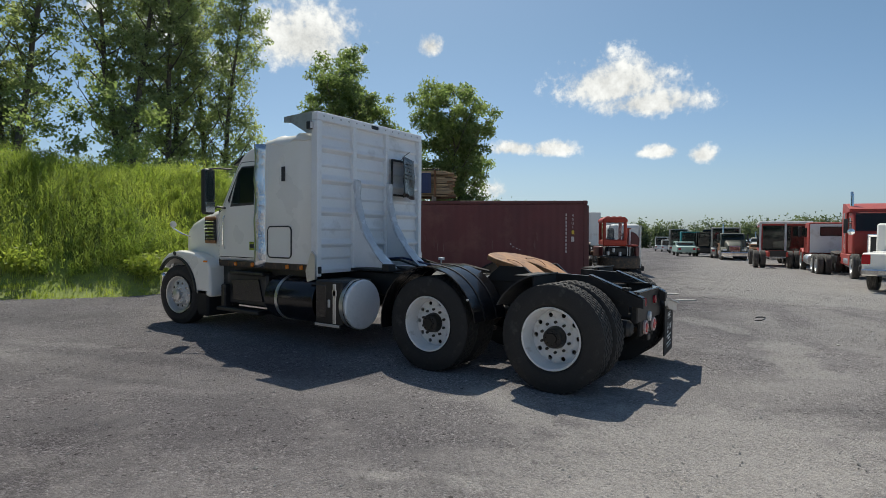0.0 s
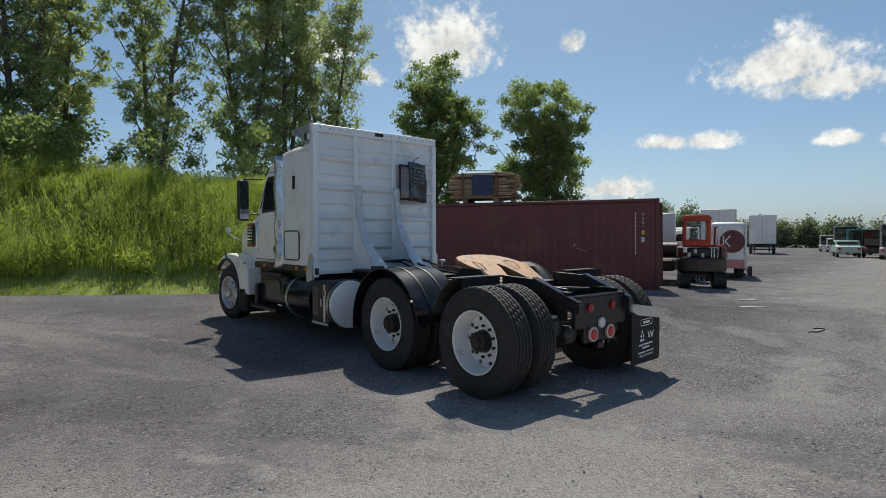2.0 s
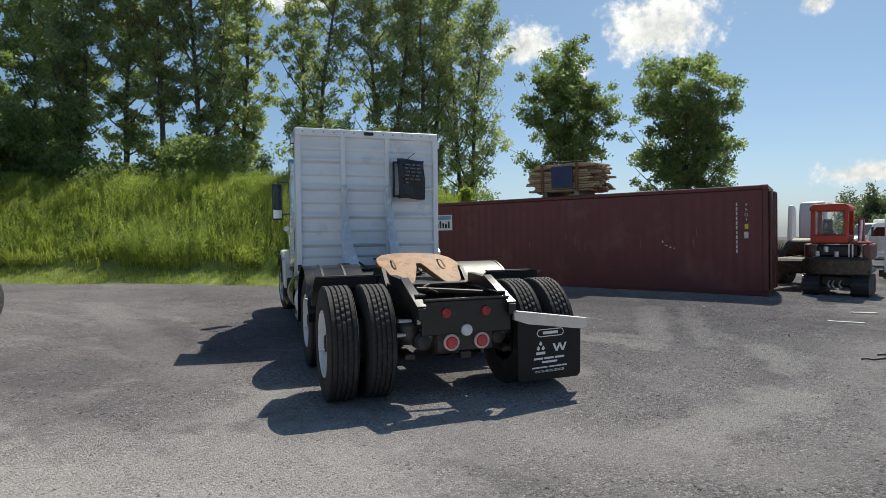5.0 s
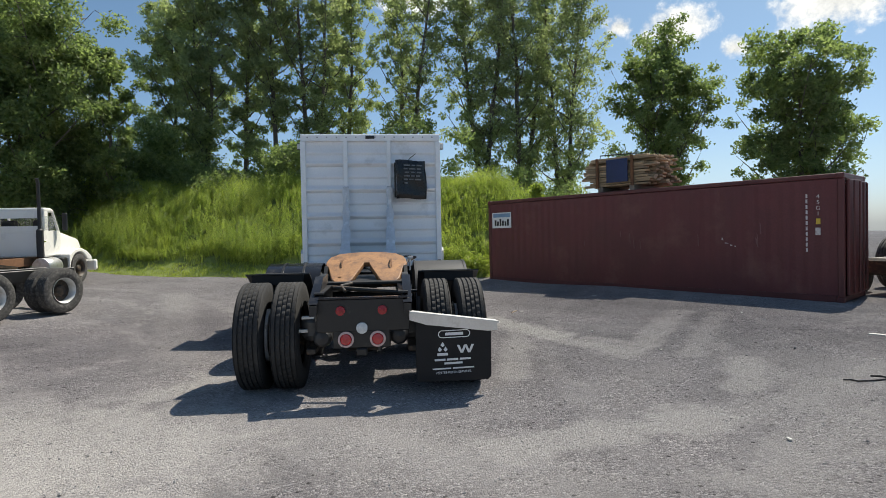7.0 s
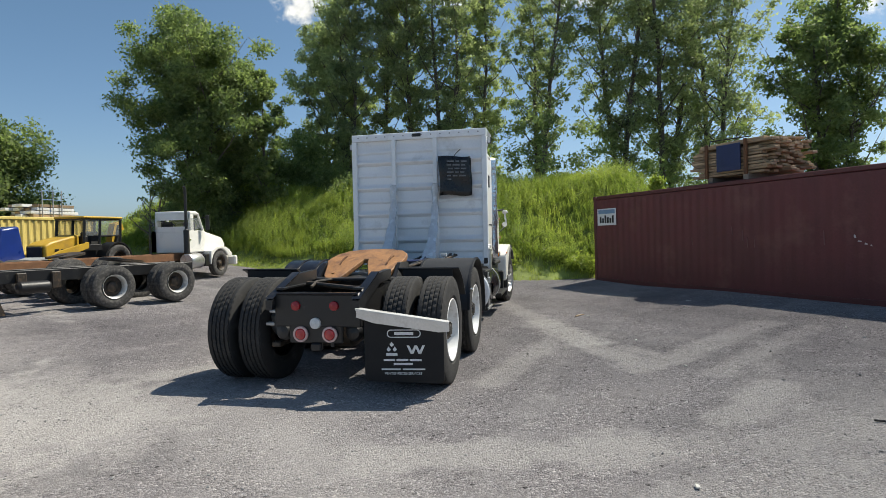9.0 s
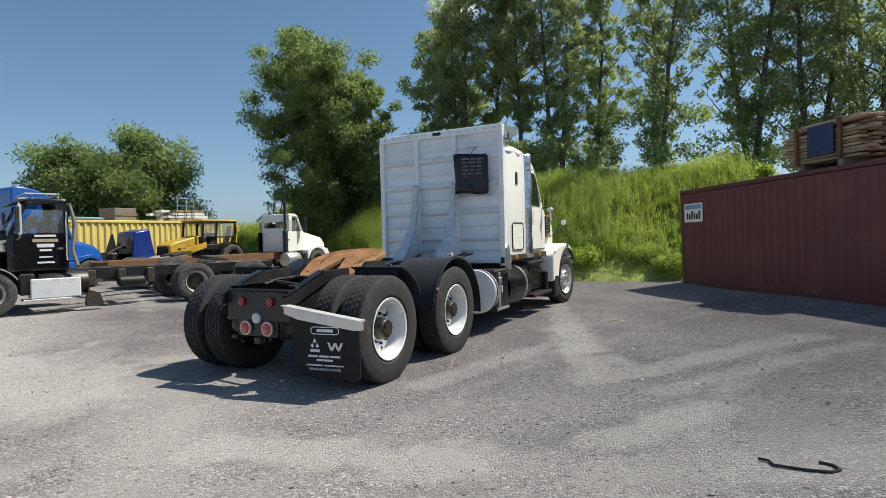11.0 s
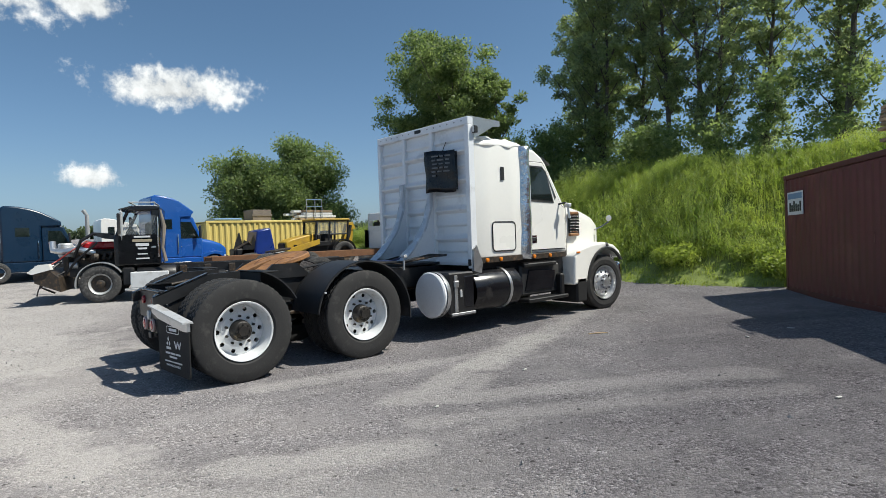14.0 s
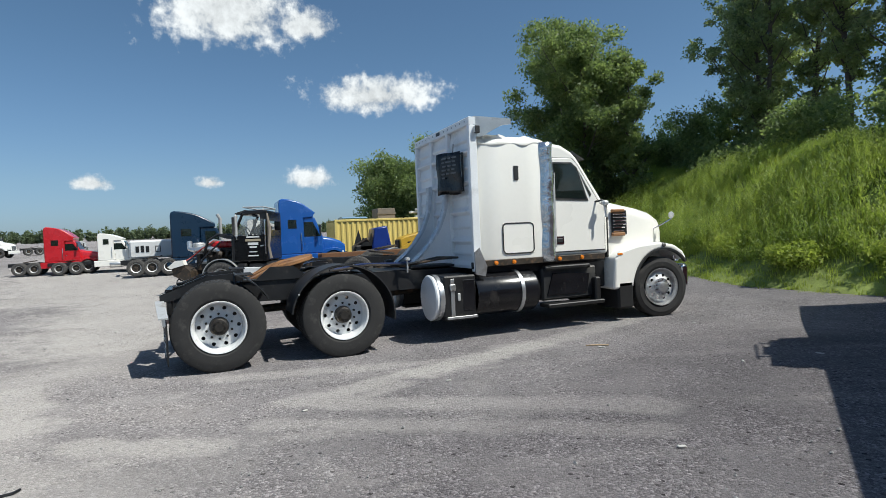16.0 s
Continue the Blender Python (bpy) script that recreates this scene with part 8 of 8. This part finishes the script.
car("old_truck", "dark green flat-nosed old truck in the roadside row", pose(48.2, 7.4, gz(48, 7.4), 0, 0, -78), BLACK, 5.0, 2.1, 2.2, True)
car("old_truck", "black flat-nosed old truck in the roadside row", pose(45.0, 5.6, gz(45, 5.6), 0, 0, -80), GREY_PAINT, 5.0, 2.2, 2.6, True)
car("parked_car", "pale green small car in the roadside row", pose(47.0, 9.0, gz(47, 9), 0, 0, -70), GREEN_PALE, 3.8, 1.6, 1.3)
car("parked_van", "bright teal covered van far along the road", pose(60.5, 11.5, gz(60, 11), 0, 0, -75), TEAL, 4.5, 2.0, 2.5, True)
car("parked_van", "pale grey van far along the road", pose(64, 13.5, gz(64, 13.5), 0, 0, -75), GREY_PAINT, 5.0, 2.1, 2.9, True)
car("parked_car", "white car far along the road", pose(76, 17.6, gz(76, 17.6), 0, 0, -76), WHITE_VAN, 4.4, 1.8, 1.7, True)
car("parked_car", "white car far along the road", pose(82, 20.0, gz(82, 20), 0, 0, -76), WHITE_VAN, 4.4, 1.9, 2.2, True)
car("parked_van", "light blue van far along the road", pose(86, 17.5, gz(86, 17.5), 0, 0, -80), LABEL_B, 5.0, 2.1, 2.8, True)
car("parked_van", "dark van far along the road", pose(70, 11.0, gz(70, 11), 0, 0, -80), NAVY, 5.0, 2.1, 3.0, True)
car("parked_van", "grey van far along the road", pose(98, 17.0, gz(98, 17), 0, 0, -80), GREY_PAINT, 6.0, 2.3, 3.2, True)

# further vehicles packed along the far side of the road
RV = random.Random(31)
ROADSIDE = (("parked_car", "dark car among the scrap row", BLACK, 4.2, 1.8, 1.5, False), ("parked_van", "white van among the scrap row", WHITE_VAN, 4.8, 2.0, 2.2, True), ("parked_car", "rusty car among the scrap row", RUST, 4.2, 1.7, 1.4, False),
            ("old_truck", "faded blue old truck among the scrap row", LABEL_B, 5.0, 2.1, 2.4, True), ("parked_van", "grey van among the scrap row", GREY_PAINT, 5.0, 2.0, 2.3, True))
for k in range(14):
    name, label, mat, l, w, h, bx = ROADSIDE[k % 5]
    x = 34 + 4.6 * k + RV.uniform(-0.8, 0.8)
    y = 1.2 + 0.155 * (x - 30) + RV.uniform(-0.6, 0.5) + (3.0 if k % 3 == 2 else 0.0)
    if bx:
        tractor("parked_truck", {1: "weathered white truck in the scrap row", 3: "faded blue truck in the scrap row", 4: "dull grey truck in the scrap row"}[k % 5], pose(x, y - 1.6, gz(x, y - 1.6), 0, 0, 82 + RV.uniform(-10, 10)), RV.uniform(0.72, 0.86), mat, cab_l=1.2, sleeper_l=(0.0, 0.9, 0.0)[k % 3], roof=2.6, high=2.9, rears=(-4.2, -5.5), group="scrap row trucks")
    else:
        car(name, label, pose(x, y - 1.6, gz(x, y - 1.6), 0, 0, -80 + RV.uniform(-12, 12)), mat, l, w, h * RV.uniform(0.9, 1.1), bx)

pk = thing("pickup_truck", "white pickup truck parked at the edge of the yard", "truck", m=pose(11.2, -3.55, gz(11.2, -3.6), 0, 0, -100))
bevel(part("bed", MB().prism([(0, 0.45), (0, 0.98), (2.0, 1.0), (2.0, 0.45)], 0, -0.95, 0.95), WHITE, pk), 0.05, 2)
bevel(part("cab", MB().prism([(2.0, 0.45), (2.0, 1.0), (2.1, 1.75), (3.4, 1.75), (3.9, 1.05), (5.1, 0.98), (5.15, 0.45)], 0, -0.95, 0.95), WHITE, pk), 0.06, 2)
part("rear_bumper", MB().box(-0.95, 0.95, -0.12, 0.02, 0.42, 0.58, 0.03), CHROME, pk)
for side in (1, -1):
    part("side_window", MB().prism([(2.15, 1.08), (2.22, 1.65), (3.35, 1.65), (3.75, 1.08)], 0, min(side * 0.95, side * 0.957), max(side * 0.95, side * 0.957)), GLASS, pk)
    part("tail_lamp", MB().box(side * 0.86 - 0.09, side * 0.86 + 0.09, -0.012, 0.02, 0.7, 0.94, 0.01), RED_LENS, pk)
    for y in (0.95, 4.2):
        simple_wheel(pk, side * 0.82, y, 0.37, 0.37, 0.24, GREY_PAINT, side)

# ---- small things on the gravel ----
wire = thing("bent_wire", "bent black wire lying on the gravel", "wire", m=pose(4.4, -1.15, 0))
W0 = [(-0.16, 0.05), (-0.11, 0.03), (-0.09, -0.03), (0.05, -0.06), (0.16, -0.06), (0.2, -0.02), (0.18, 0.04), (0.12, 0.07)]
part("strand", MB().tube([(x, y, gz(4.4 + x, -1.15 + y) + 0.012) for i, (x, y) in enumerate(W0)], 0.008, 6), BLACK, wire)
SCR = random.Random(21)
for k, (x, y) in enumerate(((2.6, 4.2), (3.1, 2.0), (4.2, 4.6), (5.0, -0.6), (3.4, 0.6), (1.9, 6.4), (4.4, 5.4), (-2.8, -1.6), (2.9, -2.2), (5.6, 2.4))):
    o = thing("litter", "small pale scrap lying on the gravel", "litter", "scraps on the gravel", pose(x, y, gz(x, y) + 0.002, 0, 0, SCR.uniform(0, 180)))
    l, w = SCR.uniform(0.02, 0.05), SCR.uniform(0.006, 0.012)
    part("scrap", MB().box(-l, l, -w, w, 0, 0.012, 0.004), DEBRIS_W, o)
for k, (x, y, l) in enumerate(((6.1, 0.35, 0.42), (7.3, 0.9, 0.35))):
    o = thing("scrap_lumber", "short pale board lying on the gravel", "board", "boards on the gravel", pose(x, y, gz(x, y), 0, 0, -50 + 14 * k))
    part("board", MB().box(-l / 2, l / 2, -0.03, 0.03, 0.0, 0.02, 0.004), DEBRIS_W, o)
stick = thing("stick", "short pale stick lying on the gravel", "stick", m=pose(2.47, 4.23, gz(2.47, 4.23), 0, 0, 60))
part("shaft", MB().tube([(-0.13, 0, 0.012), (0.0, 0.008, 0.014), (0.14, 0, 0.012)], [0.008, 0.01, 0.007], 6), LUMBER, stick)
